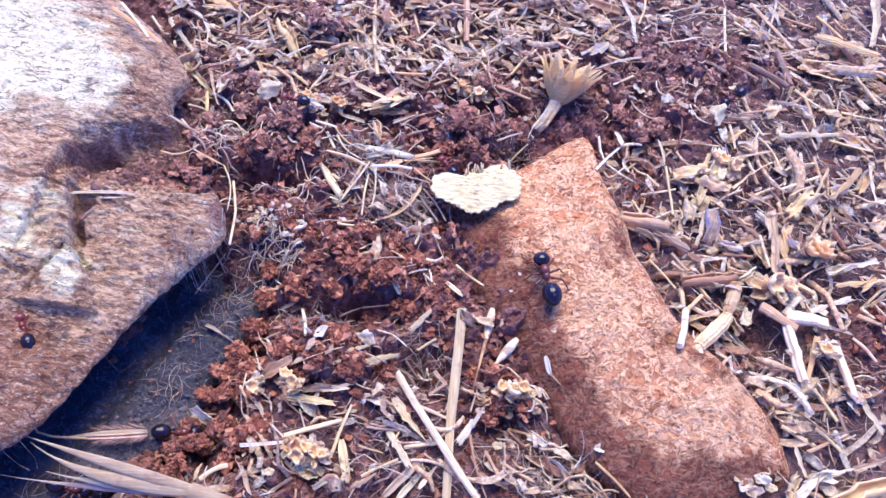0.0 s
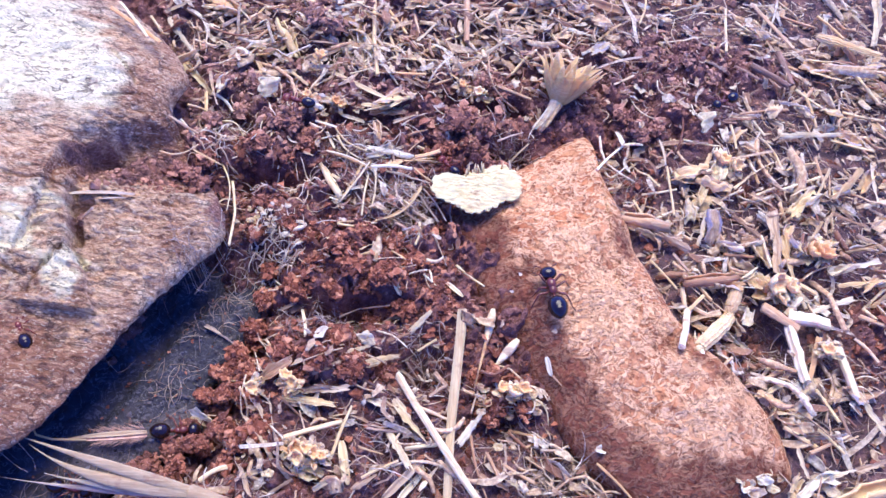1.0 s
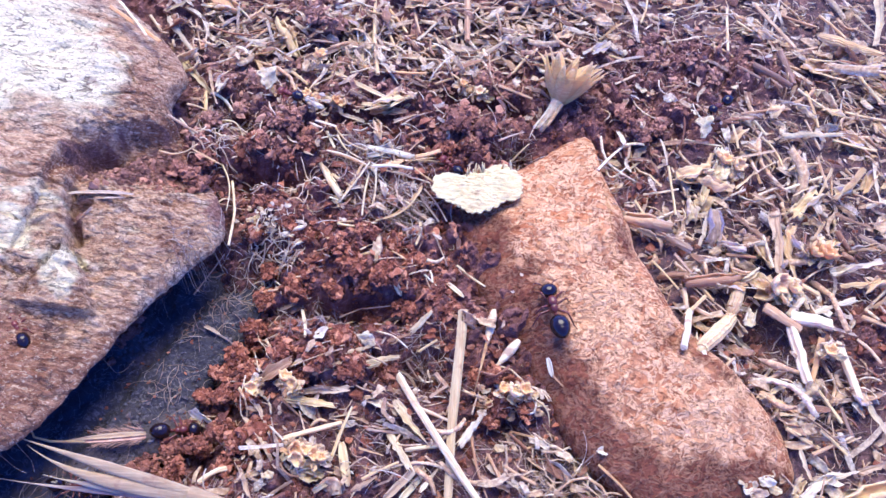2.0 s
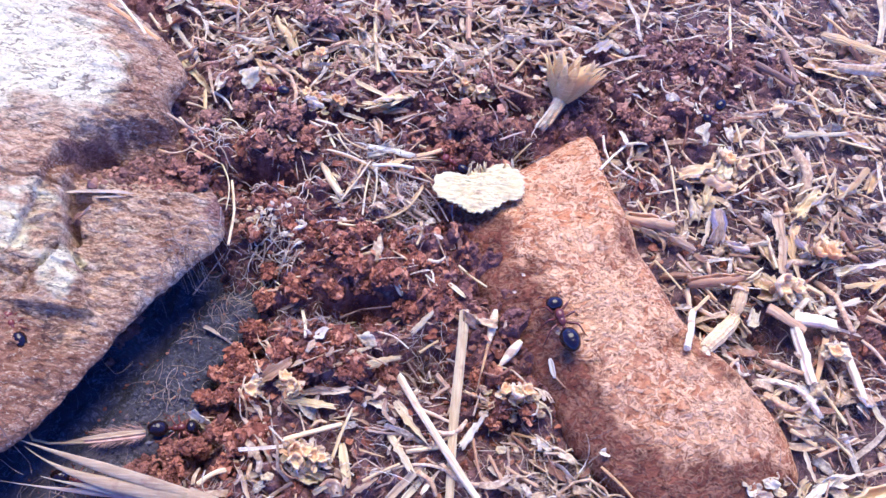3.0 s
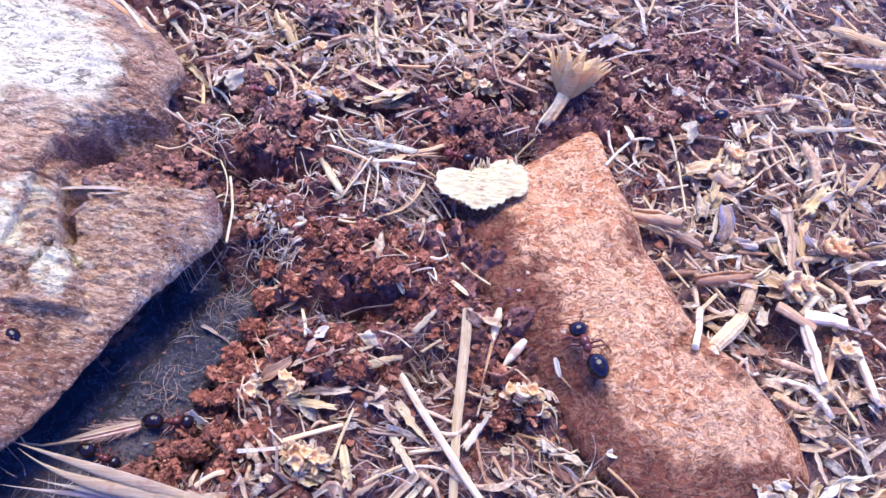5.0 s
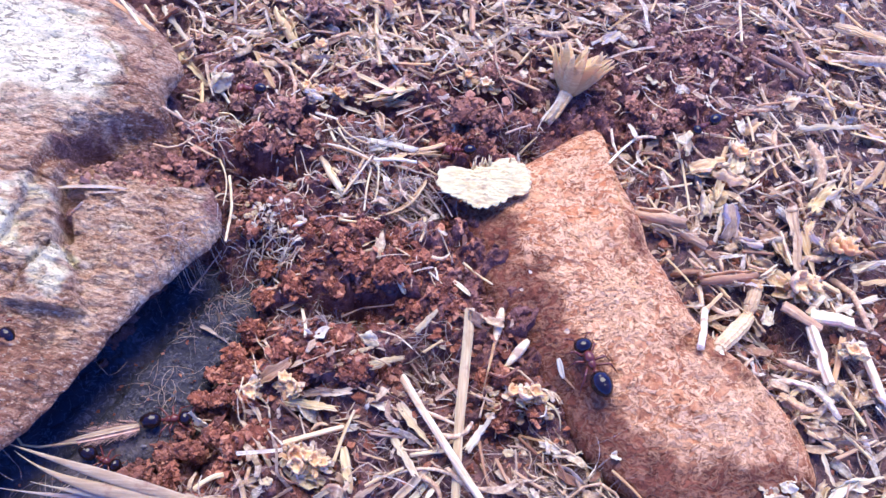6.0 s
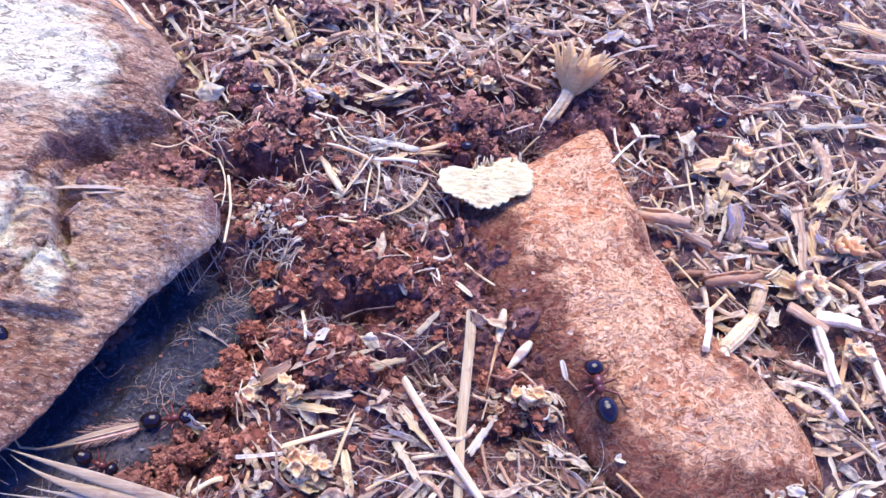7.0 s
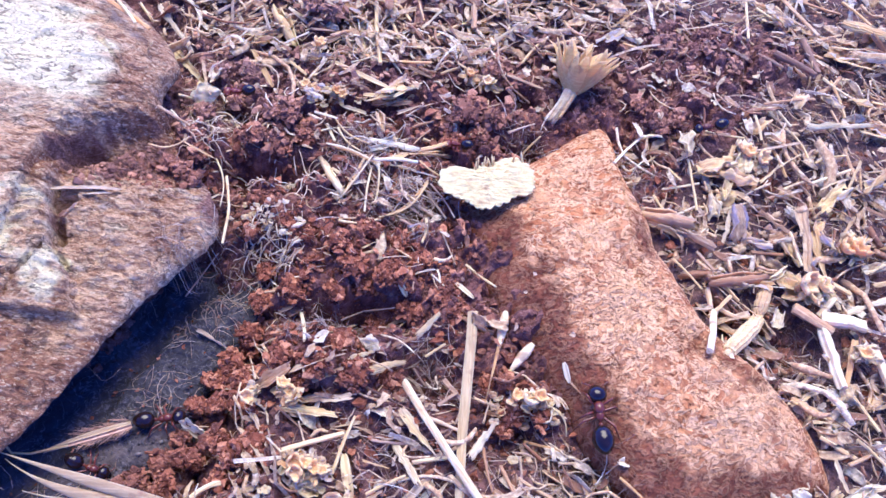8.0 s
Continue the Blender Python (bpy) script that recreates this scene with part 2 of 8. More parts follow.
def vnoise(x, y, k=0):
    ix, iy = np.floor(x), np.floor(y)
    fx, fy = x - ix, y - iy
    fx, fy = fx * fx * (3 - 2 * fx), fy * fy * (3 - 2 * fy)
    a, b = lattice(ix, iy, k), lattice(ix + 1, iy, k)
    c, d = lattice(ix, iy + 1, k), lattice(ix + 1, iy + 1, k)
    return (a * (1 - fx) + b * fx) * (1 - fy) + (c * (1 - fx) + d * fx) * fy - 0.5


def fbm(x, y, octaves=4, k=0, gain=0.5):
    total, amp = 0.0, 1.0
    for o in range(octaves):
        total = total + amp * vnoise(x * 2 ** o * (1 + 0.03 * o) + 13.7 * o, y * 2 ** o * (1 + 0.03 * o) - 7.1 * o, k + o)
        amp *= gain
    return total


def cells(x, y, k=0):
    """Distance to the nearest and second nearest of jittered points, and the nearest cell's own random value."""
    ix, iy = np.floor(x), np.floor(y)
    f1, f2, own = np.full_like(x, 9.0), np.full_like(x, 9.0), np.zeros_like(x)
    for dx in (-1, 0, 1):
        for dy in (-1, 0, 1):
            cx, cy = ix + dx, iy + dy
            d = np.hypot(cx + lattice(cx, cy, k) - x, cy + lattice(cx, cy, k + 1) - y)
            near = d < f1
            f2 = np.where(near, f1, np.minimum(f2, d))
            own = np.where(near, lattice(cx, cy, k + 2), own)
            f1 = np.where(near, d, f1)
    return f1, f2, own


def ramp(v, lo, hi):
    t = np.clip((v - lo) / (hi - lo), 0, 1)
    return t * t * (3 - 2 * t)


BUMPS, LITTERED, ROCK_PITS, ROCK_CRACKS = [], [], [], []


def bump(x, y, rx, ry, h):
    BUMPS.append((x, y, rx, ry, h))


def blob(x, y, cx, cy, rx, ry, sharp=2):
    return np.exp(-(((x - cx) / rx) ** 2 + ((y - cy) / ry) ** 2) ** (sharp / 2))


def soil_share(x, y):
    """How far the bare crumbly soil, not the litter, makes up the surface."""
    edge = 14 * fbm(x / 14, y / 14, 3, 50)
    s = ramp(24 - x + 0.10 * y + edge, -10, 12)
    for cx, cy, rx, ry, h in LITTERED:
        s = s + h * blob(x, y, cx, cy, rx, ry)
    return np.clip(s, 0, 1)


def ground_z(x, y):
    x, y = np.asarray(x, float), np.asarray(y, float)
    near = ramp(400 - np.hypot(x, y), 0, 200)
    wx, wy = x + 1.2 * fbm(x / 3, y / 3, 3, 80), y + 1.2 * fbm(x / 3, y / 3, 3, 84)
    z = 2.2 * fbm(x / 22, y / 22, 3, 1) + 14 * (1 - near) * fbm(x / 300, y / 300, 3, 5)
    s = soil_share(x, y)
    z = z - 1.3 * near * (1 - s)
    f1, f2, own = cells(wx / 4.6, wy / 4.6, 10)
    z = z + near * s * (own - 0.34) * 3.8 * ramp(f2 - f1, 0.0, 0.30)
    f1, f2, own = cells(wx / 1.7, wy / 1.7, 20)
    z = z + near * (0.2 + 0.8 * s) * ((0.3 + own) * 1.5 * np.sqrt(np.clip(1 - (f1 / 0.75) ** 2, 0, 1)) - 0.9)
    f1, f2, own = cells(wx / 0.75, wy / 0.75, 30)
    z = z + near * (0.3 + 0.7 * s) * 0.6 * ((own + 0.3) * np.sqrt(np.clip(1 - (f1 / 0.75) ** 2, 0, 1)) - 0.5)
    z = z + near * 0.35 * fbm(x / 0.9, y / 0.9, 2, 40)
    for cx, cy, rx, ry, h in BUMPS:
        z = z + (h if h > 0 else 1.25 * h) * blob(x, y, cx, cy, rx, ry)
    return z


def outline(points, n=720):
    """A closed smooth curve through the corner points, as a centre and its radius by angle."""
    p = np.array(points, float)
    m, curve = len(p), []
    for i in range(m):
        a, b, c, d = p[i - 1], p[i], p[(i + 1) % m], p[(i + 2) % m]
        for t in np.linspace(0, 1, 24, endpoint=False):
            curve.append(0.5 * (2 * b + (c - a) * t + (2 * a - 5 * b + 4 * c - d) * t * t + (3 * b - a - 3 * c + d) * t ** 3))
    curve = np.array(curve)
    centre = p.mean(0)
    d = curve - centre
    ang = np.arctan2(d[:, 1], d[:, 0])
    order = np.argsort(ang)
    grid = np.linspace(-np.pi, np.pi, n, endpoint=False)
    radius = np.interp(grid, ang[order], np.hypot(d[:, 0], d[:, 1])[order], period=2 * np.pi)
    radius = radius * (1 + 0.012 * np.array([fbm(np.array(40 * np.cos(a) + 90), np.array(40 * np.sin(a) + 90), 3, 7) for a in grid]))
    return centre, grid, radius


def share(shape, x, y):
    """0 at the shape's centre, 1 on its outline."""
    centre, grid, radius = shape
    dx, dy = x - centre[0], y - centre[1]
    return np.hypot(dx, dy) / np.interp(np.arctan2(dy, dx), grid, radius, period=2 * np.pi)


def crack_depth(x, y, lines):
    z = np.zeros_like(x)
    for x0, y0, x1, y1, wide, deep in lines:
        px, py = x + 0.8 * fbm(x / 3, y / 3, 3, 61), y + 0.8 * fbm(x / 3, y / 3, 3, 66)
        dx, dy = x1 - x0, y1 - y0
        t = np.clip(((px - x0) * dx + (py - y0) * dy) / (dx * dx + dy * dy), 0, 1)
        z = np.maximum(z, deep * np.exp(-(np.hypot(px - x0 - t * dx, py - y0 - t * dy) / wide) ** 2))
    return z


def rock_pit(x, y, rx, ry, deep, sharp):
    ROCK_PITS.append((x, y, rx, ry, deep, sharp))


def rock_crack(x0, y0, x1, y1, wide, deep):
    ROCK_CRACKS.append((x0, y0, x1, y1, wide, deep))


# swells and hollows of the soil
bump(-17.4, -0.7, 10.1, 5.4, 1.6)
bump(-19.4, -20.0, 11.0, 6.5, 2.2)
bump(-5.6, -9.5, 6.4, 3.8, 1.8)
bump(-34.2, 22.8, 6.9, 4.3, 2.3)
bump(-1.8, 26.7, 7.4, 3.7, 2.4)
bump(-31.1, 50.6, 4.1, 3.8, 2.4)
bump(0.2, 38.3, 7.4, 1.7, 1.4)
bump(-33.1, 4.9, 5.5, 4.3, 2.2)
bump(30.4, 29.2, 4.1, 3.2, 1.5)
bump(35.6, 46.4, 10.1, 6.5, 0.6)
bump(-32.6, -26.6, 5.5, 6.5, 1.0)
bump(-43.7, 35.9, 4.6, 3.8, 1.3)
bump(-20.7, -3.2, 6.4, 4.3, 1.0)
bump(-33.9, -26.7, 4.1, 6.5, -3.0)
bump(-37.7, -33.9, 5.5, 5.4, -3.0)
bump(-31.4, -17.3, 3.7, 5.4, -2.5)
bump(-22.8, -25.7, 2.8, 3.2, -2.5)
bump(-34.5, 12.9, 6.9, 2.6, -8.0)
bump(-19.7, -11.1, 9.2, 2.4, -6.5)
bump(1.5, 33.2, 7.4, 1.5, -7.0)
bump(-5.7, -20.1, 7.4, 3.9, -5.0)
bump(-31.0, 42.3, 4.6, 2.2, -6.0)
bump(6.4, 23.0, 5.5, 2.4, -4.0)
bump(-41.5, 24.6, 3.7, 2.2, -4.0)
bump(45.4, -9.2, 5.5, 4.8, -3.5)
bump(47.0, 40.5, 3.7, 2.2, -1.5)
bump(5.7, -27.2, 4.1, 3.2, -3.5)
bump(-11.0, -9.5, 2.8, 2.2, -2.0)
bump(-20.7, 27.6, 5.5, 1.5, -4.0)
bump(-32.2, -5.4, 3.7, 4.3, -3.5)
bump(16.5, -32.6, 8.3, 6.5, -1.6)
bump(-32.6, -13.0, 2.3, 6.5, -3.0)
bump(-37.5, -34.8, 5.5, 4.3, -1.0)
bump(-44.1, -12.6, 8.7, 14.0, -10.0)
bump(-53.5, -30.4, 13.8, 11.8, -11.0)
bump(-64.6, -39.9, 14.7, 10.8, -11.0)
bump(-46.0, 15.5, 4.0, 6.5, 3.2)
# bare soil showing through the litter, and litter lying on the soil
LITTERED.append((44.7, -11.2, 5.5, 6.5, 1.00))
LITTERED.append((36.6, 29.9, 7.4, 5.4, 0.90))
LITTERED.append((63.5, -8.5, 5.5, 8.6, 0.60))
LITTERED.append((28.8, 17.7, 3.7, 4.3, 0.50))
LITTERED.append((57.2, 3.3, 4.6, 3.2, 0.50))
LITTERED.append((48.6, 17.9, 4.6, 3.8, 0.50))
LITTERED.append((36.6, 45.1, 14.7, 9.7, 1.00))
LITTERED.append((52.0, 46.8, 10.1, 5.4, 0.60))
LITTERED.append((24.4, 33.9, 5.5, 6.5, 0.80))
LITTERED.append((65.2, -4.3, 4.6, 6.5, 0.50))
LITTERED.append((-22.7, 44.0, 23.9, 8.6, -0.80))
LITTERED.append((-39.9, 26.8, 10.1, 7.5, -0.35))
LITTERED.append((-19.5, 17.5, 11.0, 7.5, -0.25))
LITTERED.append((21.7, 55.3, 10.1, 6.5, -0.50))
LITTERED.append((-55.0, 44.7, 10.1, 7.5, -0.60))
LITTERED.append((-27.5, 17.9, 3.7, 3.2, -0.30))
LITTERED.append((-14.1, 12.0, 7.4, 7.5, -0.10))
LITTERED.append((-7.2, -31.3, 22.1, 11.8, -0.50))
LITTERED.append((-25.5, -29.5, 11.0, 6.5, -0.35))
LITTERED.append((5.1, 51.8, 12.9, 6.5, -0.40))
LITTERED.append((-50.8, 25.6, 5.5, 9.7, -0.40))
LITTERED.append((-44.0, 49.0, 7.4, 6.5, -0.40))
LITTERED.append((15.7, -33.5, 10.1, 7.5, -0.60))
# outlines of the three stones
BROWN_SHAPE = outline([(18.9, 28.7), (21.7, 21.1), (26.1, 10.2), (27.4, 4.2), (31.3, -4.0), (34.7, -10.7), (40.7, -16.8), (46.7, -23.4), (48.7, -28.6), (47.8, -33.8), (39.3, -37.5), (25.8, -37.4), (17.2, -30.4), (12.6, -22.1), (6.9, -13.3), (1.7, -5.8), (-1.5, 2.4), (-4.2, 8.8), (1.1, 17.1), (8.8, 21.0)])
ROCK_SHAPE = outline([(-67.6, 45.9), (-57.7, 37.6), (-51.0, 28.6), (-51.8, 20.5), (-44.0, 9.4), (-38.3, -1.9), (-42.9, -10.0), (-48.0, -17.3), (-52.0, -25.4), (-56.1, -33.4), (-60.9, -39.1), (-72.5, -49.8), (-108.8, -43.2), (-146.0, -0.5), (-160.6, 59.6), (-118.3, 77.7), (-82.7, 63.1)])
SLAB_SHAPE = outline([(-37.2, 3.8), (-33.9, -3.1), (-32.1, -10.3), (-35.0, -17.6), (-38.0, -22.6), (-38.7, -29.1), (-41.7, -34.5), (-50.0, -40.2), (-58.8, -45.7), (-75.4, -45.5), (-75.0, -34.0), (-65.4, -22.3), (-56.0, -5.2), (-47.9, 4.4)])
# hollows and cracks of the weathered rock
rock_pit(-60.6, -0.8, 1.7, 1.5, 3.6, 4)
rock_pit(-59.6, -6.0, 1.0, 2.6, 2.4, 3)
rock_pit(-60.5, 10.5, 4.0, 2.6, 1.8, 3)
rock_pit(-57.9, -21.7, 7.4, 4.8, 1.0, 2)
rock_pit(-67.2, -14.8, 3.7, 4.3, 0.4, 2)
rock_pit(-58.6, -13.6, 3.4, 4.6, -0.7, 3)
rock_pit(-50.5, -3.2, 8.7, 5.6, -1.0, 5)
rock_crack(-62.3, 1.5, -60.4, -4.1, 0.55, 3.0)
rock_crack(-60.4, -4.1, -59.2, -8.5, 0.60, 3.0)
rock_crack(-59.2, -8.5, -57.0, -12.0, 0.45, 2.2)
rock_crack(-57.0, -12.0, -54.6, -16.5, 0.35, 1.4)
rock_crack(-62.8, -14.0, -60.2, -9.4, 0.35, 1.9)
rock_crack(-62.8, -14.0, -63.3, -17.0, 0.30, 1.2)
rock_crack(-68.8, -12.4, -64.2, -14.7, 0.35, 1.2)
rock_crack(-72.2, -4.8, -66.4, -6.8, 0.30, 0.9)
rock_crack(-66.4, -6.8, -61.5, -4.3, 0.30, 0.8)
rock_crack(-71.5, 1.2, -62.8, 0.8, 0.30, 1.2)
rock_crack(-61.0, 18.6, -55.5, 20.4, 0.30, 0.9)
rock_crack(-62.0, 28.0, -56.5, 21.0, 0.35, 0.8)
rock_crack(-53.3, -10.5, -46.0, -12.7, 0.45, 0.6)


def rock_marks(x, y):
    d = above_lip(x, y)
    n5 = fbm(x / 9, y / 5, 5, 90, 0.6)
    right = right_of_ridge(x, y)
    behind = y - np.interp(x, [-75, -58, -50], [9.5, 18.5, 24]) + 7 * n5
    pale = ramp(np.minimum(d, behind) + 3.0 * fbm(x / 3, y / 1.2, 4, 96), -1.5, 6.5) * ramp(1.2 - right + 4.0 * fbm(x / 4, y / 1.5, 5, 92), -0.6, 2.6) * ramp(44 - y + 9 * fbm(x / 12, y / 4, 4, 91), 0, 12)
    block = 0.95 * blob(x, y, -58.8, -13.8, 3.4, 4.6, 5) + 0.95 * blob(x, y, -67.0, -6.5, 6.0, 9.5) + 0.35 * blob(x, y, -50, -3.5, 6, 4)
    pale = np.clip(pale + ramp(block + 0.7 * fbm(x / 3, y / 1.6, 4, 93), 0.45, 1.0), 0, 1)
    rust_and_dark = 1.0 * blob(x, y, -62, 18.5, 9.0, 3.5) + 0.9 * blob(x, y, -54.1, 31.5, 5.5, 9) + 1.4 * blob(x, y, -59.2, -31.6, 17.5, 11.5) + 0.7 * blob(x, y, -43.4, -3.8, 5.5, 7.5) + 0.5 * blob(x, y, -66, 3, 5, 3)
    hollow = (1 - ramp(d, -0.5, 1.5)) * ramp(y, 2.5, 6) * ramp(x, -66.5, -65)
    # Browner and darker inside the hollow, below the lip.
    rust_and_dark = rust_and_dark + 0.6 * hollow
    rust_and_dark = ramp(rust_and_dark + 0.8 * fbm(x / 8, y / 8, 4, 95), 0.35, 0.85)
    stain = ramp(right, 0.2, 1.5) * ramp(9.0 - right, 0, 4) * ramp(d, 0.5, 2) * blob(x, y, -56.0, 22.5, 5, 4.5)
    soil = 0.9 * blob(x, y, -46.5, 9.5, 4.5, 4.5) + 1.0 * blob(x, y, -57.5, 9.2, 7.8, 5.6, 4) + 0.9 * blob(x, y, -60.0, -4.0, 1.1, 4.6) + 0.85 * blob(x, y, -39.5, 0.5, 2.6, 5.0) + 0.65 * blob(x, y, -50.5, 11, 5.5, 5, 3) + 0.75 * stain
    soil = ramp(soil + 0.9 * fbm(x / 4, y / 4, 5, 99, 0.6), 0.5, 0.85)
    return pale, rust_and_dark, soil


def ochre_marks(x, y):
    pale = 1.2 * blob(x, y, 17.0, 2.9, 4.1, 3.2) + 1.0 * blob(x, y, 16.2, 17.0, 5.5, 2.7) + 0.9 * blob(x, y, 22.1, -10.0, 4.6, 5.4) + 1.2 * blob(x, y, 19.2, -24.9, 2.8, 2.2) + 0.8 * blob(x, y, 27.8, -31.3, 8.3, 4.3) + 0.8 * blob(x, y, 38.6, -27.1, 6.4, 5.4) + 0.5 * blob(x, y, 20.3, -11.6, 6.4, 6.5) + 0.6 * blob(x, y, 40.1, -20.9, 5.5, 3.2)
    # Rust patches; the blobs along the front edge paint that flank's shade.
    rust_and_dark = 0.8 * blob(x, y, -0.2, 0.6, 4.1, 6.5) + 1.0 * blob(x, y, 4.3, -10.7, 4.1, 6.5) + 1.2 * blob(x, y, 10.5, -19.1, 5.1, 7.5) + 1.2 * blob(x, y, 15.1, -26.6, 4.6, 7.5) + 0.9 * blob(x, y, 35.5, -15.9, 6.4, 3.0) + 0.8 * blob(x, y, 24.3, 3.1, 2.3, 4.3) + 0.5 * blob(x, y, 11.7, -11.4, 3.7, 6.5) + 0.7 * blob(x, y, 21.4, -31.9, 6.4, 5.4) + 1.4 * blob(x, y, 29.1, -36.2, 20.2, 6.7) + 1.0 * blob(x, y, 44.9, -34.7, 5.5, 4.3)
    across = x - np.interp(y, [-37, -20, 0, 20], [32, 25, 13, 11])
    # Darker red towards the left edge.
    rust_and_dark = rust_and_dark + 1.1 * ramp(-across, 3.0, 13.0) * ramp(13 - y, 0, 8)
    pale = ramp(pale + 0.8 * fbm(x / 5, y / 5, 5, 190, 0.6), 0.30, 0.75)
    rust_and_dark = ramp(rust_and_dark + 0.8 * fbm(x / 5, y / 5, 5, 195, 0.6), 0.15, 0.95)
    return pale, rust_and_dark


def brown_z(x, y):
    x, y = np.asarray(x, float), np.asarray(y, float)
    s = share(BROWN_SHAPE, x, y)
    dome = np.sqrt(np.clip(1 - np.clip(s, 0, 1) ** 2.7, 0, 1))
    across = x - np.interp(y, [-37, -20, 0, 20], [32, 25, 13, 11])
    z = -2.6 + 8.0 * dome + 1.5 * dome * fbm(x / 16, y / 16, 2, 201) + 0.10 * dome * np.clip(across, -12, 9)
    z = z + dome * (0.9 * fbm(x / 4.4, y / 3.6, 4, 205, 0.55) + 0.35 * np.abs(fbm(x / 1.2, y / 0.9, 3, 215, 0.6)) - 0.55 * np.abs(fbm(x / 0.8, y / 0.5, 2, 225, 0.6)))
    z = z - dome * (1.9 * blob(x, y, 25.6, 3.2, 2.4, 3.6) + 1.3 * blob(x, y, 32.0, -14.5, 7.0, 2.2) + 1.0 * blob(x, y, 12.0, 12.0, 8.0, 3.0) - 0.9 * blob(x, y, 19.0, 3.5, 5.0, 3.5) - 0.8 * blob(x, y, 37.0, -24.0, 8.0, 4.5))
    return np.where(s < 1, z, -99)


def above_lip(x, y):
    """How far behind the edge of the rock's upper shelf; the shelf runs down into the block beside the hollow."""
    wx, wy = x + 1.3 * fbm(x / 4, y / 4, 4, 301), y + 1.3 * fbm(x / 4, y / 4, 4, 305)
    edge = np.interp(wx, [-67.0, -65.6, -64.6, -63.0, -61.0, -58.0, -55.0, -51.0, -48.0, -42.0], [-12.0, 0.0, 5.2, 9.2, 11.8, 14.2, 15.8, 18.4, 22.0, 28.0])
    return wy - edge


def right_of_ridge(x, y):
    """Distance past the ridge from which the shelf's end slopes away."""
    return (x + 62.0) * 0.77 + (y - 27.0) * 0.64 + 1.2 * fbm(x / 5, y / 5, 3, 309)


def beside_crack(x, y):
    """Positive on the rounded knob, negative on the block, either side of the upright crack."""
    return x - np.interp(y, [-40, -19, -14, -12, -8, -4, 1, 4], [-46, -53, -55, -57, -59, -60, -62, -63]) + 0.9 * fbm(x / 3, y / 2, 3, 311)


def rock_z(x, y):
    x, y = np.asarray(x, float), np.asarray(y, float)
    s = share(ROCK_SHAPE, x, y)
    dome = np.sqrt(np.clip(1 - np.clip(s, 0, 1) ** 11, 0, 1))
    wx, wy = x + 1.6 * fbm(x / 4, y / 4, 4, 301), y + 1.6 * fbm(x / 4, y / 4, 4, 305)
    d = above_lip(x, y)
    shelf = 11.8 + 3.5 * ramp(-x - 64, 0, 35) - 0.30 * np.clip(right_of_ridge(x, y), 0, 12) - 2.2 * ramp(5 - d, 0, 7)
    block = 10.2 + 3.0 * ramp(-x - 66, 0, 25)
    knob = 8.0 - 0.9 * ramp(-18 - y, 0, 14)
    side = beside_crack(x, y)
    low = np.where(y > -19, block + (knob - block) * ramp(side, -0.5, 0.7), knob + (block - knob) * ramp(-x, 53, 70))
    top = np.interp(x, [-66, -60, -52, -44, -38], [14, 14.5, 19, 24, 27])
    t = np.clip((y - 2.2) / (top - 2.2), 0, 1)
    floor = low - (4.4 + 2.4 * ramp(x, -54, -45)) * np.clip(t * 1.5, 0, 1) ** 0.8
    floor = floor + (low - floor) * ramp(-side, -1.5, 0.3) * ramp(6 - y, 0, 3)
    h = floor + (shelf - floor) * ramp(d, -2.4, 0.7)
    h = np.where((x < -66.5) & (y < 14), np.maximum(h, block + (shelf - block) * ramp(y, -2, 10)), h)
    for cx, cy, rx, ry, deep, sharp in ROCK_PITS:
        h = h - deep * blob(wx, wy, cx, cy, rx, ry, sharp)
    h = h - crack_depth(x, y, ROCK_CRACKS)
    worn = 1 - 0.6 * ramp(d, 1, 5)
    f1, f2, own = cells(wx / 9, wy / 6, 310)
    h = h + 1.1 * (own - 0.5) * ramp(f2 - f1, 0, 0.2)
    f1, f2, own = cells(wx / 3.6, wy / 1.5, 315)
    h = h + 0.55 * worn * (own - 0.5) * ramp(f2 - f1, 0, 0.25)
    h = h + 1.3 * fbm(x / 9, y / 6, 4, 320) + 0.75 * worn * fbm(x / 2.4, y / 0.9, 5, 330, 0.68) + (1 - ramp(d, -1, 1)) * ramp(y, 3, 6) * 1.6 * fbm(x / 3.2, y / 2.4, 4, 340, 0.6)
    base = 5.0 - 3.2 * ramp(x, -53, -47) * ramp(y, 4, 9) * ramp(26 - y, 0, 5)
    z = base + (h - base) * dome
    return np.where(s < 1, z, -99)


def slab_z(x, y):
    x, y = np.asarray(x, float), np.asarray(y, float)
    s = share(SLAB_SHAPE, x, y)
    dome = np.sqrt(np.clip(1 - np.clip(s, 0, 1) ** 10, 0, 1))
    z = -7.0 + 2.8 * dome + 0.9 * fbm(x / 12, y / 12, 3, 401) + 0.8 * fbm(x / 2.2, y / 2.2, 5, 405, 0.65) - 2.5 * ramp(1.09 - share(ROCK_SHAPE, x, y), 0, 0.08)
    return np.where(s < 1, z, -99)


def surface_z(x, y):
    return np.maximum(np.maximum(ground_z(x, y), brown_z(x, y)), np.maximum(rock_z(x, y), slab_z(x, y)))


# ---- mesh helpers ----
def link_mesh(name, verts, faces, mat, parent=None, label="", smooth=True):
    me = bpy.data.meshes.new(name)
    me.from_pydata(np.asarray(verts).tolist(), [], faces if isinstance(faces, list) else faces.tolist())
    me.materials.append(mat)
    me.polygons.foreach_set("use_smooth", np.full(len(me.polygons), smooth))
    ob = new(name, me)
    ob.parent = parent
    return tagged(ob, label)


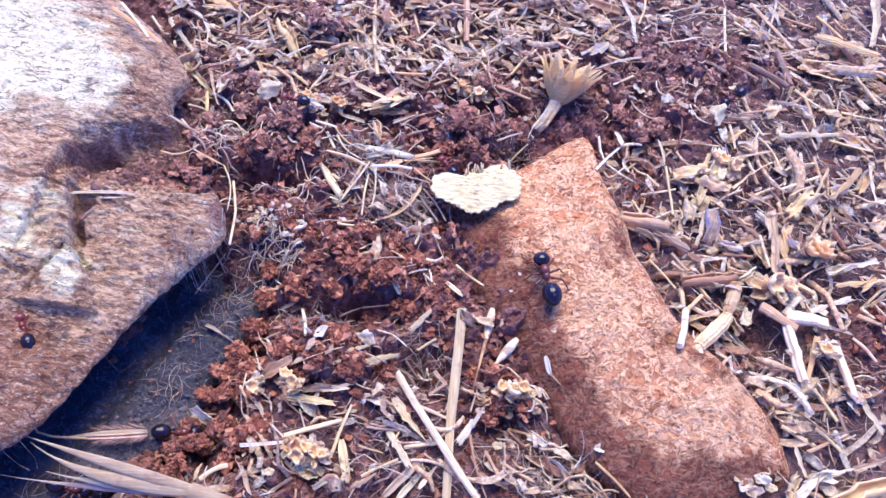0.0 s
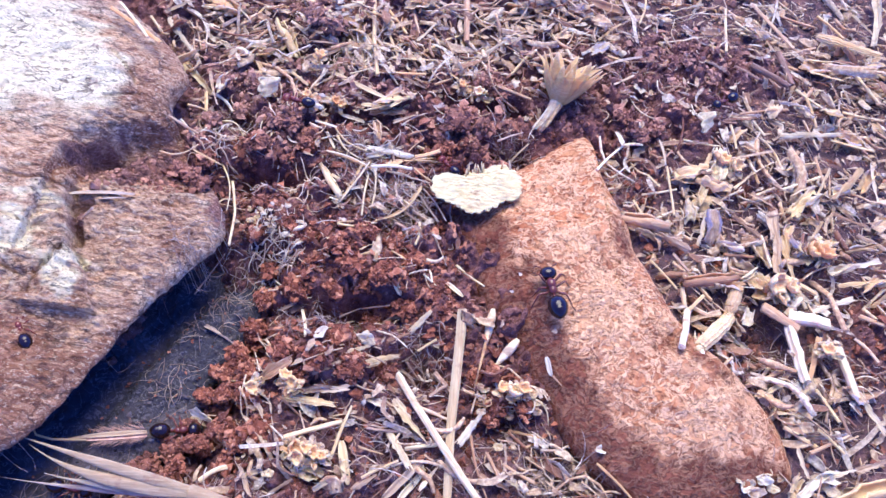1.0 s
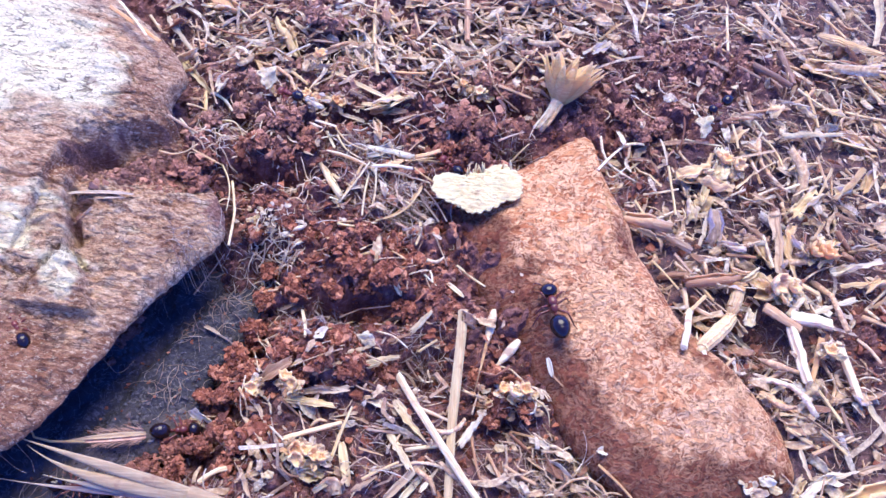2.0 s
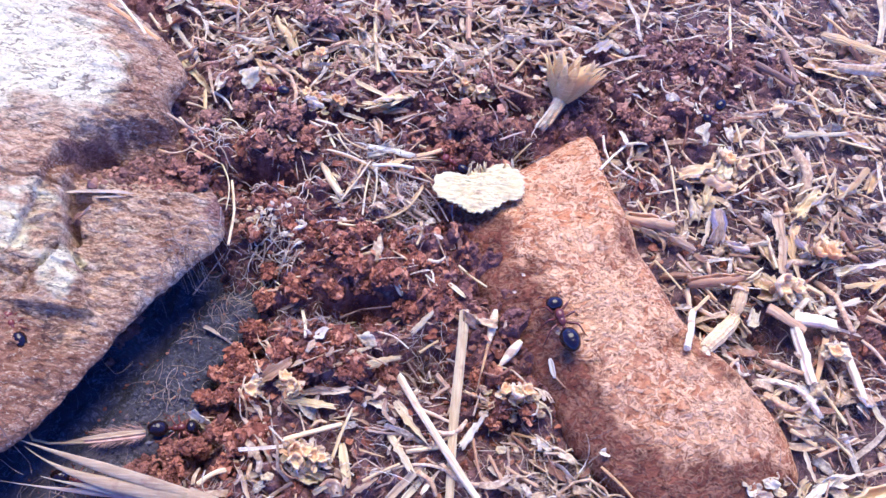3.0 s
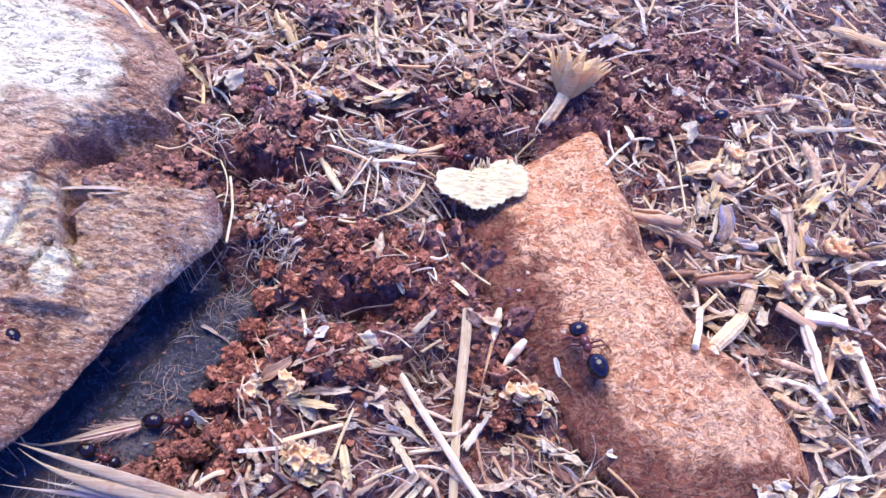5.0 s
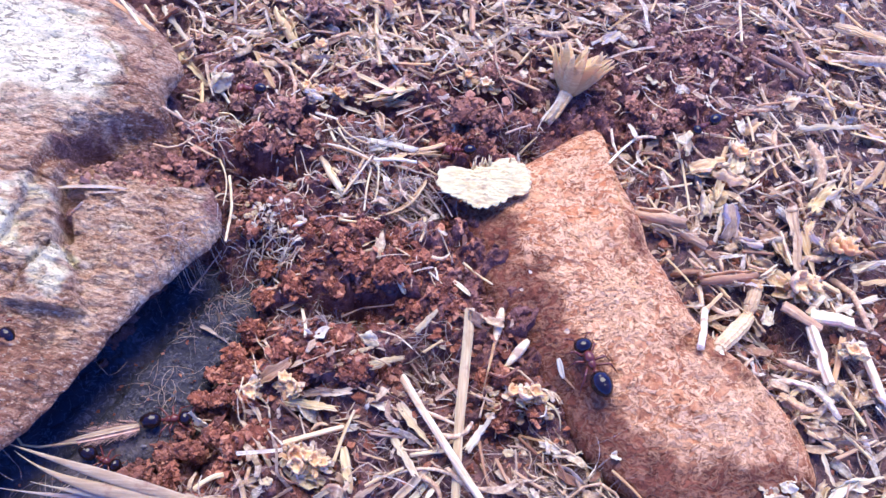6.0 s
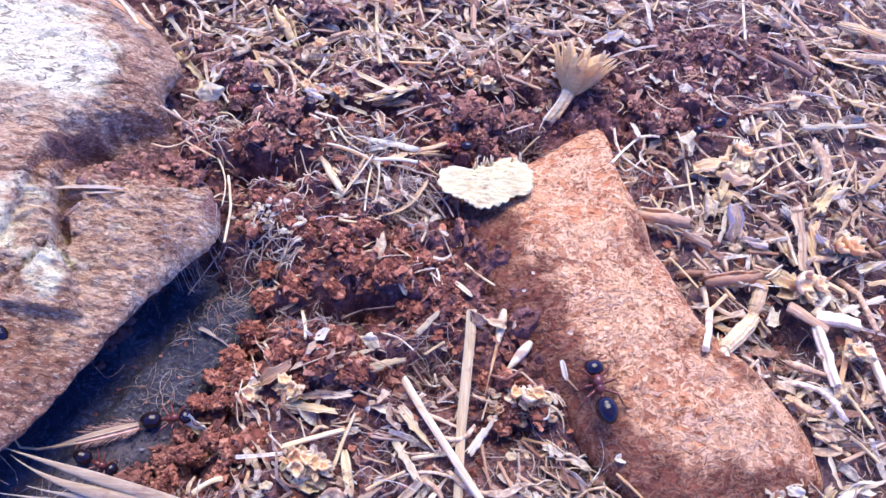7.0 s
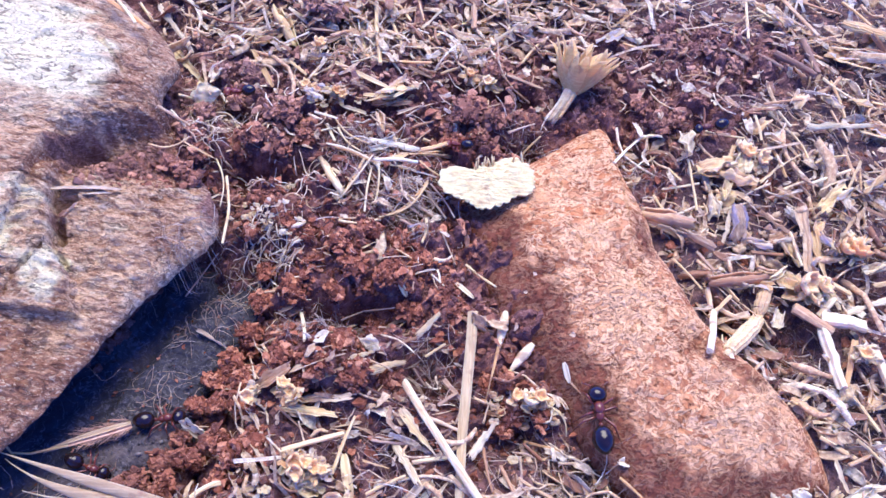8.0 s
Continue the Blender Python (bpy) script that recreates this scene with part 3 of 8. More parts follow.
def mask(ob, name, values):
    a = ob.data.attributes.new(name, "FLOAT", "POINT")
    a.data.foreach_set("value", np.asarray(values, np.float32).ravel())


def sheet_faces(rows, cols, wrap=False):
    i = np.arange(rows - 1)[:, None] * cols
    j = np.arange(cols if wrap else cols - 1)[None, :]
    k = (j + 1) % cols
    return np.stack([i + j, i + k, i + cols + k, i + cols + j], -1).reshape(-1, 4)


RING = [(math.cos(a), math.sin(a)) for a in np.linspace(0, 2 * math.pi, 8, endpoint=False)]
SLIM = [(math.cos(a), math.sin(a)) for a in np.linspace(0, 2 * math.pi, 5, endpoint=False)]
TROUGH = [(1.25 * math.sin(a), 1.0 - 1.2 * math.cos(a)) for a in np.linspace(-0.9, 0.9, 6)] + [(1.1 * math.sin(a), 1.12 - 1.1 * math.cos(a)) for a in np.linspace(0.75, -0.75, 5)]
RIDGED = [((1.25 - 0.12 * (i % 2)) * math.sin(a), -0.75 + (1.15 - 0.16 * (i % 2)) * math.cos(a)) for i, a in enumerate(np.linspace(1.0, -1.0, 11))] + [(1.05 * math.sin(a), -0.78 + 0.95 * math.cos(a)) for a in np.linspace(-0.85, 0.85, 4)]
TORN = [(-1.1, 0.30), (-0.7, 0.02), (-0.3, 0.10), (0.1, -0.06), (0.5, 0.12), (1.0, 0.42), (1.0, 0.24), (0.5, -0.08), (0.1, -0.26), (-0.3, -0.10), (-0.7, -0.18), (-1.05, 0.12)]
CURL = [(math.sin(a), 0.6 - math.cos(a)) for a in np.linspace(-2.5, 2.5, 7)] + [(0.74 * math.sin(a), 0.6 - 0.74 * math.cos(a)) for a in np.linspace(2.5, -2.5, 7)]


def sweep(path, section, sizes, up=(0, 0, 1), twist=None):
    """A section drawn along a path, closed at both ends. sizes: a half-width, or (half-width, half-height), for each station."""
    path, sec = np.asarray(path, float), np.asarray(section, float)
    tang = np.gradient(path, axis=0)
    tang /= np.linalg.norm(tang, axis=1)[:, None] + 1e-12
    side = np.cross(tang, np.asarray(up, float))
    bad = np.linalg.norm(side, axis=1) < 1e-3
    side[bad] = np.cross(tang[bad], (1.0, 0.2, 0.0))
    side /= np.linalg.norm(side, axis=1)[:, None]
    over = np.cross(side, tang)
    if twist is not None:
        co, si = np.cos(twist)[:, None], np.sin(twist)[:, None]
        side, over = side * co + over * si, over * co - side * si
    sizes = np.asarray(sizes, float)
    if sizes.ndim == 1:
        sizes = np.stack([sizes, sizes], 1)
    n, k = len(path), len(sec)
    v = path[:, None] + side[:, None] * (sec[None, :, 0:1] * sizes[:, None, 0:1]) + over[:, None] * (sec[None, :, 1:2] * sizes[:, None, 1:2])
    f = sheet_faces(n, k, True).tolist()
    f.append(list(range(k - 1, -1, -1)))
    f.append(list(range((n - 1) * k, n * k)))
    return v.reshape(-1, 3), f


def join(pieces):
    verts, faces, at = [], [], 0
    for v, f in pieces:
        verts.append(v)
        faces += [[i + at for i in q] for q in f]
        at += len(v)
    return np.concatenate(verts), faces


def ball(centre, radii, rings=10, around=16, shape=None):
    """An egg along x; shape(u) scales its girth from the back (0) to the front (1)."""
    u = np.linspace(0, 1, rings + 1)
    th = np.pi * (1 - u)
    girth = np.sin(th) * (np.array([shape(k) for k in u]) if shape else 1)
    girth = np.maximum(girth, 0.02)
    a = np.linspace(0, 2 * np.pi, around, endpoint=False)
    v = np.stack([np.repeat(np.cos(th)[:, None] * radii[0], around, 1), girth[:, None] * np.cos(a) * radii[1], girth[:, None] * np.sin(a) * radii[2]], -1)
    f = sheet_faces(rings + 1, around, True).tolist()
    f += [list(range(around - 1, -1, -1)), list(range(rings * around, (rings + 1) * around))]
    return v.reshape(-1, 3) + np.asarray(centre), f


ICO = bmesh.new()
bmesh.ops.create_icosphere(ICO, subdivisions=2, radius=1)
ICO_V, ICO_F = np.array([v.co[:] for v in ICO.verts]), [[v.index for v in f.verts] for f in ICO.faces]
ICO.free()
ICO = bmesh.new()
bmesh.ops.create_icosphere(ICO, subdivisions=1, radius=1)
LOW_V, LOW_F = np.array([v.co[:] for v in ICO.verts]), [[v.index for v in f.verts] for f in ICO.faces]
ICO.free()
DICE = np.random.default_rng(7)


def lump(size, low=False, rng=DICE, rough=0.28):
    base, faces = (LOW_V, LOW_F) if low else (ICO_V, ICO_F)
    o = rng.uniform(0, 90, 3)
    d = fbm(base[:, 0] * 1.3 + o[0], base[:, 1] * 1.3 + base[:, 2] * 1.7 + o[1], 3, 3) + 0.6 * fbm(base[:, 2] * 2.2 + o[2], base[:, 0] * 2.1 + o[1], 2, 9)
    v = base * (1 + rough * 2 * d[:, None]) * rng.uniform(0.7, 1.2, 3) * size
    return v @ np.array(Euler(rng.uniform(0, 6, 3)).to_matrix()), faces


def crumb(rng):
    """An angular flake or chip of dry soil: a rough lump cut flat on several sides."""
    v, f = lump(1.0, rng.uniform() < 0.6, rng, 0.38)
    v = v * np.array((1.35, 1.0, rng.uniform(0.4, 0.9)))
    for k in range(8):
        n = rng.normal(size=3)
        n /= np.linalg.norm(n)
        over = np.maximum(v @ n - rng.uniform(0.2, 0.6), 0)
        v = v - over[:, None] * n
    return v @ np.array(Euler(rng.uniform(-0.5, 0.5, 3)).to_matrix()) * 1.25, f


CRUMB_SHAPES = [crumb(DICE) for i in range(40)]


# ---- the ground and the stones ----
def spread(lo, hi, stepping, far):
    core = np.arange(lo, hi, stepping)
    out, d = [], stepping
    x = 0.0
    while x < far:
        d *= 1.22
        x += d
        out.append(x)
    out = np.array(out)
    return np.concatenate([lo - out[::-1], core, core[-1] + out])


def build_ground():
    xs, ys = spread(-92, 112, 0.33, 6000), spread(-66, 96, 0.33, 6000)
    x, y = np.meshgrid(xs, ys)
    z = ground_z(x, y)
    v = np.stack([x, y, z], -1).reshape(-1, 3) * MM
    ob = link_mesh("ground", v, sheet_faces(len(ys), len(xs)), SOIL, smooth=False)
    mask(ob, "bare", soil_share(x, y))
    return tagged(ob, "crumbly red-brown soil strewn with dry straw litter", "ground", kind="structure")


def build_stone(name, shape, top, foot, undercut, mat, rings, around):
    """A stone whose upper face follows top(x, y); below its rim the sides draw in to the foot."""
    centre, grid, radius = shape
    a = np.linspace(-np.pi, np.pi, around, endpoint=False)
    r = np.interp(a, grid, radius, period=2 * np.pi)
    u = np.linspace(0.004, 1, rings)
    s = 1 - (1 - u) ** 1.8
    s[-1] = 0.9995
    x, y = centre[0] + s[:, None] * r * np.cos(a), centre[1] + s[:, None] * r * np.sin(a)
    z = top(x, y)
    rim = z[-1]
    low_x, low_y, low_z = [], [], []
    for t in np.linspace(0, 1, 14)[1:]:
        k = 1 - undercut * t ** 0.7
        k = k + 0.004 * vnoise(a * 25 + 60, np.full_like(a, t * 9), 5)
        low_x.append(centre[0] + k * r * np.cos(a))
        low_y.append(centre[1] + k * r * np.sin(a))
        low_z.append(rim + (foot - rim) * t ** 1.3)
    x, y, z = np.concatenate([x, low_x]), np.concatenate([y, low_y]), np.concatenate([z, low_z])
    v = np.stack([x, y, z], -1).reshape(-1, 3) * MM
    n = len(x)
    f = sheet_faces(n, around, True).tolist()
    f += [list(range(around - 1, -1, -1)), list(range((n - 1) * around, n * around))]
    f = [q[::-1] for q in f]
    return link_mesh(name, v, f, mat), x.ravel(), y.ravel()


# ---- dead plants ----
def straw(x0, y0, z0, x1, y1, z1, wide, kind="stem", mat=PALE, bend=0.0, name="straw", label="", category="straw", group="straw litter"):
    """One piece of straw from end to end: a round stem, a split trough, a curled husk or a flat blade."""
    a, b = Vector((x0, y0, z0)) * MM, Vector((x1, y1, z1)) * MM
    length = (b - a).length
    rng = np.random.default_rng(int(abs(x0 * 971 + y0 * 373 + x1 * 31) * 10) % 99991)
    n = 9
    t = np.linspace(0, 1, n)
    side, rise = bend * length, rng.uniform(-0.03, 0.05) * length
    path = np.stack([t * length, side * np.sin(np.pi * t) + 0.03 * wide * MM * rng.normal(size=n), rise * np.sin(np.pi * t)], 1)
    h = wide * MM / 2
    if kind == "stem":
        sec = [((0.78 + 0.34 * rng.uniform()) * math.cos(a), (0.70 + 0.34 * rng.uniform()) * math.sin(a)) for a in np.linspace(0, 2 * math.pi, 11, endpoint=False)]
        sizes = h * (1 + 0.10 * np.exp(-((t - rng.uniform(0.1, 0.9)) / 0.07) ** 2)) * (1 + 0.04 * rng.normal(size=n)) * np.linspace(1, rng.uniform(0.75, 1.0), n)
    elif kind == "blade":
        sec, sizes = TROUGH, h * np.clip(1.15 * np.sin(np.pi * (0.12 + 0.82 * t)) ** 0.7, 0.12, 1)
    elif kind == "fibre":
        sec, sizes = SLIM, h * (1 - 0.5 * t)
    elif kind == "husk":
        sec, sizes = CURL, h * (1 + 0.02 * rng.normal(size=n)) * (0.8 + 0.3 * np.sin(np.pi * t))
    else:
        sec, sizes = RIDGED if rng.uniform() < 0.5 else TORN, h * np.exp(0.16 * rng.normal(size=n)) * np.linspace(1.1, rng.uniform(0.5, 1.05), n)
    twist = None
    if kind in ("chip", "husk"):
        kink = np.cumsum(rng.normal(size=(n, 2)), 0) * np.array((0.012, 0.010)) * length
        kink -= kink[0] * (1 - t[:, None]) + kink[-1] * t[:, None]
        path[:, 1:] += kink
        twist = np.cumsum(rng.normal(0, 0.14, n)) + rng.normal(0, 0.35) * t
    elif kind == "stem":
        knee = rng.uniform(0.3, 0.7)
        path[:, 1] += rng.normal(0, 0.015) * length * (1 - np.abs(t - knee) / max(knee, 1 - knee))
    v, f = sweep(path, sec, sizes, twist=twist)
    if kind in ("husk", "chip", "stem"):
        k = len(sec)
        jag = 0.7 if kind == "stem" else 2.2
        v[:k, 0] -= rng.uniform(0, 1, k) * h * jag
        v[-k:, 0] += rng.uniform(0, 1, k) * h * jag
    ob = link_mesh(name, v, f, mat, smooth=kind not in ("stem", "chip"))
    m = Matrix.Translation(a) @ (b - a).to_track_quat("X", "Z").to_matrix().to_4x4() @ pose(0, 0, 0, rng.uniform(-50, 50))
    ob.matrix_world = m
    if not label:
        tone = {PALE: "pale bleached", TAN: "tan", WHITE: "papery white", GREYISH: "grey weathered", YELLOW: "yellowish", STRAW: "ripe yellow", DARK: "dark brown"}[mat]
        form = {"stem": "broken straw stem", "blade": "dry grass blade", "fibre": "thin dry grass fibre", "husk": "curled hollow husk", "chip": "split straw chip"}[kind]
        label = tone + " " + form + " lying on the soil"
    return tagged(ob, label, category, group)


def scrap(x, y, z, size, mat=WHITE, flat=0.35, name="husk_scrap", label="", category="plant scrap", turn=0):
    """A small crumpled scrap of husk or leaf."""
    rng = np.random.default_rng(int(abs(x * 131 + y * 977)) % 99991)
    n = 13
    u, w = np.meshgrid(np.linspace(-1, 1, n), np.linspace(-1, 1, n))
    o = rng.uniform(0, 60)
    edge = 1 + 0.5 * fbm(np.arctan2(w, u) * 1.6 + o, np.zeros_like(u) + o, 2, 4)
    px, py = u * np.sqrt(1 - w * w / 2) * edge, w * np.sqrt(1 - u * u / 2) * edge * 0.75
    pz = flat * 1.6 * fbm(px * 1.3 + o, py * 1.3 - o, 3, 6) + flat * 0.4 * px ** 2
    top = np.stack([px, py, pz + 0.04], -1).reshape(-1, 3)
    low = np.stack([px, py, pz - 0.04], -1).reshape(-1, 3)
    f = sheet_faces(n, n)
    q = [list(k) for k in f] + [list(k[::-1] + n * n) for k in f]
    rim = list(range(n)) + [i * n + n - 1 for i in range(1, n)] + [n * n - 1 - i for i in range(1, n)] + [(n - 1 - i) * n for i in range(1, n - 1)]
    for i, j in zip(rim, rim[1:] + rim[:1]):
        q.append([j, i, i + n * n, j + n * n])
    ob = link_mesh(name, np.concatenate([top, low]) * size * MM / 2, q, mat)
    ob.matrix_world = pose(x * MM, y * MM, z * MM, rng.uniform(-22, 22), rng.uniform(-22, 22), turn + rng.uniform(-40, 40))
    return tagged(ob, label or "small crumpled papery scrap lying on the litter", category, "scraps")


def torn_husk(x, y, z, size, mat=YELLOW, turn=0.0, slim=0.55, label=""):
    """A crumpled, half-rolled piece of husk with ribs along it and ragged ends."""
    rng = np.random.default_rng(int(abs(x * 531 + y * 177)) % 99991)
    n, m = 17, 15
    u, w = np.meshgrid(np.linspace(-1, 1, n), np.linspace(-1, 1, m))
    o = rng.uniform(0, 60)
    curl, bow = rng.uniform(0.9, 2.6), rng.uniform(-0.5, 0.7)
    reach = 1 + 0.7 * fbm(w * 3.5 + o, w * 0 + o + np.sign(u), 3, 4)
    px = u * reach
    ww = slim * (1 - 0.35 * u * rng.uniform(-1, 1)) * (1 + 0.35 * fbm(u * 1.5 + o, u * 0 + 3, 2, 8))
    ang = curl * w + 0.5 * u * rng.normal()
    py = ww * np.sin(ang) / max(curl, 1) * 1.3 + 0.25 * fbm(u * 1.4 + o, w * 0.4 + o, 2, 11)
    pz = ww * (1 - np.cos(ang)) / max(curl, 1) + bow * 0.3 * (1 - u * u) + 0.45 * fbm(u * 1.6 + o, w * 1.6 - o, 3, 6) + 0.05 * np.sin(w * 16 + o)
    top = np.stack([px, py, pz + 0.025], -1).reshape(-1, 3)
    low = np.stack([px, py, pz - 0.025], -1).reshape(-1, 3)
    f = sheet_faces(m, n)
    k = n * m
    q = [list(i) for i in f] + [list(i[::-1] + k) for i in f]
    rim = list(range(n)) + [i * n + n - 1 for i in range(1, m)] + [k - 1 - i for i in range(1, n)] + [(m - 1 - i) * n for i in range(1, m - 1)]
    for i, j in zip(rim, rim[1:] + rim[:1]):
        q.append([j, i, i + k, j + k])
    ob = link_mesh("torn_husk", np.concatenate([top, low]) * size * MM / 2, q, mat)
    ob.matrix_world = pose(x * MM, y * MM, z * MM, rng.uniform(-30, 30), rng.uniform(-20, 20), turn + rng.uniform(-15, 15))
    tone = {PALE: "pale bleached", TAN: "tan", WHITE: "papery white", GREYISH: "grey weathered", YELLOW: "yellowish"}[mat]
    return tagged(ob, label or tone + " torn husk curled up on the litter", "husk", "torn husks")


def clod(x, y, z, size):
    """A clod of soil: many angular crumbs packed round an uneven core."""
    rng = np.random.default_rng(int(abs(x * 71 + y * 313)) % 9973)
    o = rng.uniform(0, 90)
    squash = np.array((1.15, 0.95, 0.72)) * size / 2

    def bulge(n):
        return 0.86 + 0.75 * fbm(n[:, 0] * 1.3 + o, n[:, 1] * 1.3 + n[:, 2] * 1.7 + o, 2, 14)

    pieces = [(ICO_V * bulge(ICO_V)[:, None] * squash * 0.86, ICO_F)]
    count = int(36 * size)
    n = rng.normal(size=(count, 3))
    n[:, 2] = np.abs(n[:, 2]) - 0.25
    n /= np.linalg.norm(n, axis=1)[:, None]
    at = n * bulge(n)[:, None] * squash * rng.uniform(0.82, 1.04, (count, 1))
    for p in at:
        v, f = CRUMB_SHAPES[rng.integers(len(CRUMB_SHAPES))]
        pieces.append((v @ np.array(Euler(rng.uniform(-0.9, 0.9, 3)).to_matrix()) * min(rng.lognormal(math.log(0.29), 0.55), 0.9) + p, f))
    v, f = join(pieces)
    ob = link_mesh("soil_clod", v * MM, f, CRUMB, smooth=False)
    ob.matrix_world = pose(x * MM, y * MM, z * MM, 0, 0, rng.uniform(0, 360))
    return tagged(ob, "rough clod of dry red-brown soil", "soil clod", "soil clods")


def root(name, label="", category="", group="", at=(0, 0, 0)):
    ob = new(name)
    ob.empty_display_size = 0.002
    ob.location = Vector(at) * MM
    return tagged(ob, label, category, group)


# ---- ants ----
def leg_path(side, kind):
    out = {"front": (1.9, 2.1), "mid": (-0.3, 2.9), "hind": (-2.7, 2.9)}[kind]
    x, y = out
    return [(0, 0, 0), (x * 0.12, side * y * 0.16, -0.1), (x * 0.42, side * y * 0.55, 0.75), (x * 0.50, side * y * 0.62, 0.7), (x * 0.80, side * y * 0.88, -0.6), (x * 0.86, side * y * 0.92, -0.95), (x * 1.1, side * y * 1.12, -1.25)]


def build_ant(scale, label, red=False):
    """An ant that looks along +x, its feet at z = 0; parts are in its own space."""
    ant = root("ant", label, "ant", "ants")
    fore = RED_SHELL if red else SHELL
    mid = RED_SHELL if red else BROWN_SHELL
    k = MM * scale

    def piece(name, vf, mat, parent=ant, at=(0, 0, 0)):
        ob = link_mesh(name, vf[0] * k, vf[1], mat, parent)
        ob.location = Vector(at) * k
        return ob

    piece("gaster", ball((0, 0, 0), (1.98, 1.66, 1.55), 30, 24, lambda u: 1.0 - 0.28 * (1 - u) ** 2 - 0.035 * sum(math.exp(-((u - c) / 0.02) ** 2) for c in (0.22, 0.40, 0.60))), SHELL, at=(-3.5, 0, 1.8)).rotation_euler = (0, radians(8), 0)
    piece("petiole", join([ball((-1.45, 0, 1.35), (0.42, 0.36, 0.5), 8, 12), ball((-0.85, 0, 1.3), (0.4, 0.3, 0.45), 8, 12)]), mid)
    piece("thorax", join([ball((-0.1, 0, 1.45), (0.95, 0.66, 0.68), 10, 14), ball((0.85, 0, 1.65), (0.98, 0.86, 0.82), 10, 14, lambda u: 1.05 - 0.25 * u), ball((1.75, 0, 1.55), (0.5, 0.44, 0.42), 8, 12)]), mid)
    head = piece("head", ball((0, 0, 0), (1.25, 1.32, 1.0), 14, 20, lambda u: 1.08 - 0.22 * u * u), fore, at=(2.85, 0, 1.45))
    head.rotation_euler = (0, radians(28), 0)
    for s in (-1, 1):
        piece("mandible", sweep([(0.85, s * 0.5, -0.2), (1.3, s * 0.55, -0.25), (1.6, s * 0.25, -0.3), (1.7, s * 0.02, -0.3)], SLIM, [0.2, 0.24, 0.18, 0.05]), fore, head)
        piece("antenna", sweep([(0.75, s * 0.4, 0.2), (1.1, s * 1.1, 0.55), (1.3, s * 1.75, 0.75), (1.7, s * 1.8, 0.35), (2.2, s * 1.65, -0.1), (2.7, s * 1.45, -0.35)], SLIM, [0.09, 0.1, 0.11, 0.1, 0.12, 0.07]), mid, head)
        piece("eye", ball((0.15, s * 1.02, 0.28), (0.17, 0.1, 0.17), 6, 8), SHELL, head)
    legs = []
    for s in (-1, 1):
        for n, (kind, x) in enumerate((("front", 1.35), ("mid", 0.5), ("hind", -0.2))):
            leg = piece("leg", sweep(leg_path(s, kind), SLIM, [0.2, 0.24, 0.2, 0.14, 0.12, 0.08, 0.05]), mid, at=(x, s * 0.42, 1.25))
            legs.append((leg, s, (n + (s > 0)) % 2))
    return ant, legs, k


def key_ant(ant, legs, rows, stride=0.0):
    """Moves an ant along its rows and swings its legs in two alternating sets."""
    walk(ant, rows)
    for leg, s, phase in legs:
        x, y, z = leg.location
        steps = []
        for i in range(41):
            a = stride * math.sin(2 * math.pi * (i * 0.2 * 1.15 + 0.5 * phase))
            steps.append((i * 0.2, pose(x, y, z, s * 0.4 * a, 0, s * a)))
        walk(leg, steps)


# ---- larger dry things ----
def oat_husk(base, glumes):
    """A bleached wild-oat spikelet: long papery glumes, each drawn out to an awn, from one stalk."""
    ob = root("oat_spikelet", "bleached wild oat spikelet with long pointed glumes", "spikelet", at=base)
    b = np.array(base, float)
    for i, (middle, tip, wide) in enumerate(glumes):
        m, e = np.array(middle) - b, np.array(tip) - b
        t = np.linspace(0, 1, 20)
        c = 2 * m - 0.5 * e
        path = 2 * (t * (1 - t))[:, None] * c + (t ** 2)[:, None] * e
        sizes = wide / 2 * np.interp(t, [0, 0.2, 0.45, 0.65, 0.8, 1.0], [1.05, 1.25, 1.05, 0.48, 0.18, 0.07])
        ribs = [(math.cos(a) * (1 - 0.05 * (k % 2)), math.sin(a) * (1 - 0.16 * (k % 2))) for k, a in enumerate(np.linspace(0, 2 * math.pi, 20, endpoint=False))]
        v, f = sweep(path * MM, ribs, np.stack([sizes, 0.42 * sizes + 0.05], 1) * MM, up=(0.15 * i - 0.2, -0.35, 1))
        link_mesh("glume", v, f, (OAT, OAT, OAT, GREYISH)[i % 4], ob)
    v, f = sweep(np.array([(-1.5, 0.1, 0), (2.5, -0.6, -0.2), (7, -1.6, -0.6)]) * MM, RING, np.array([1.3, 0.9, 0.7]) * MM)
    link_mesh("stalk", v, f, OAT, ob)
    return ob


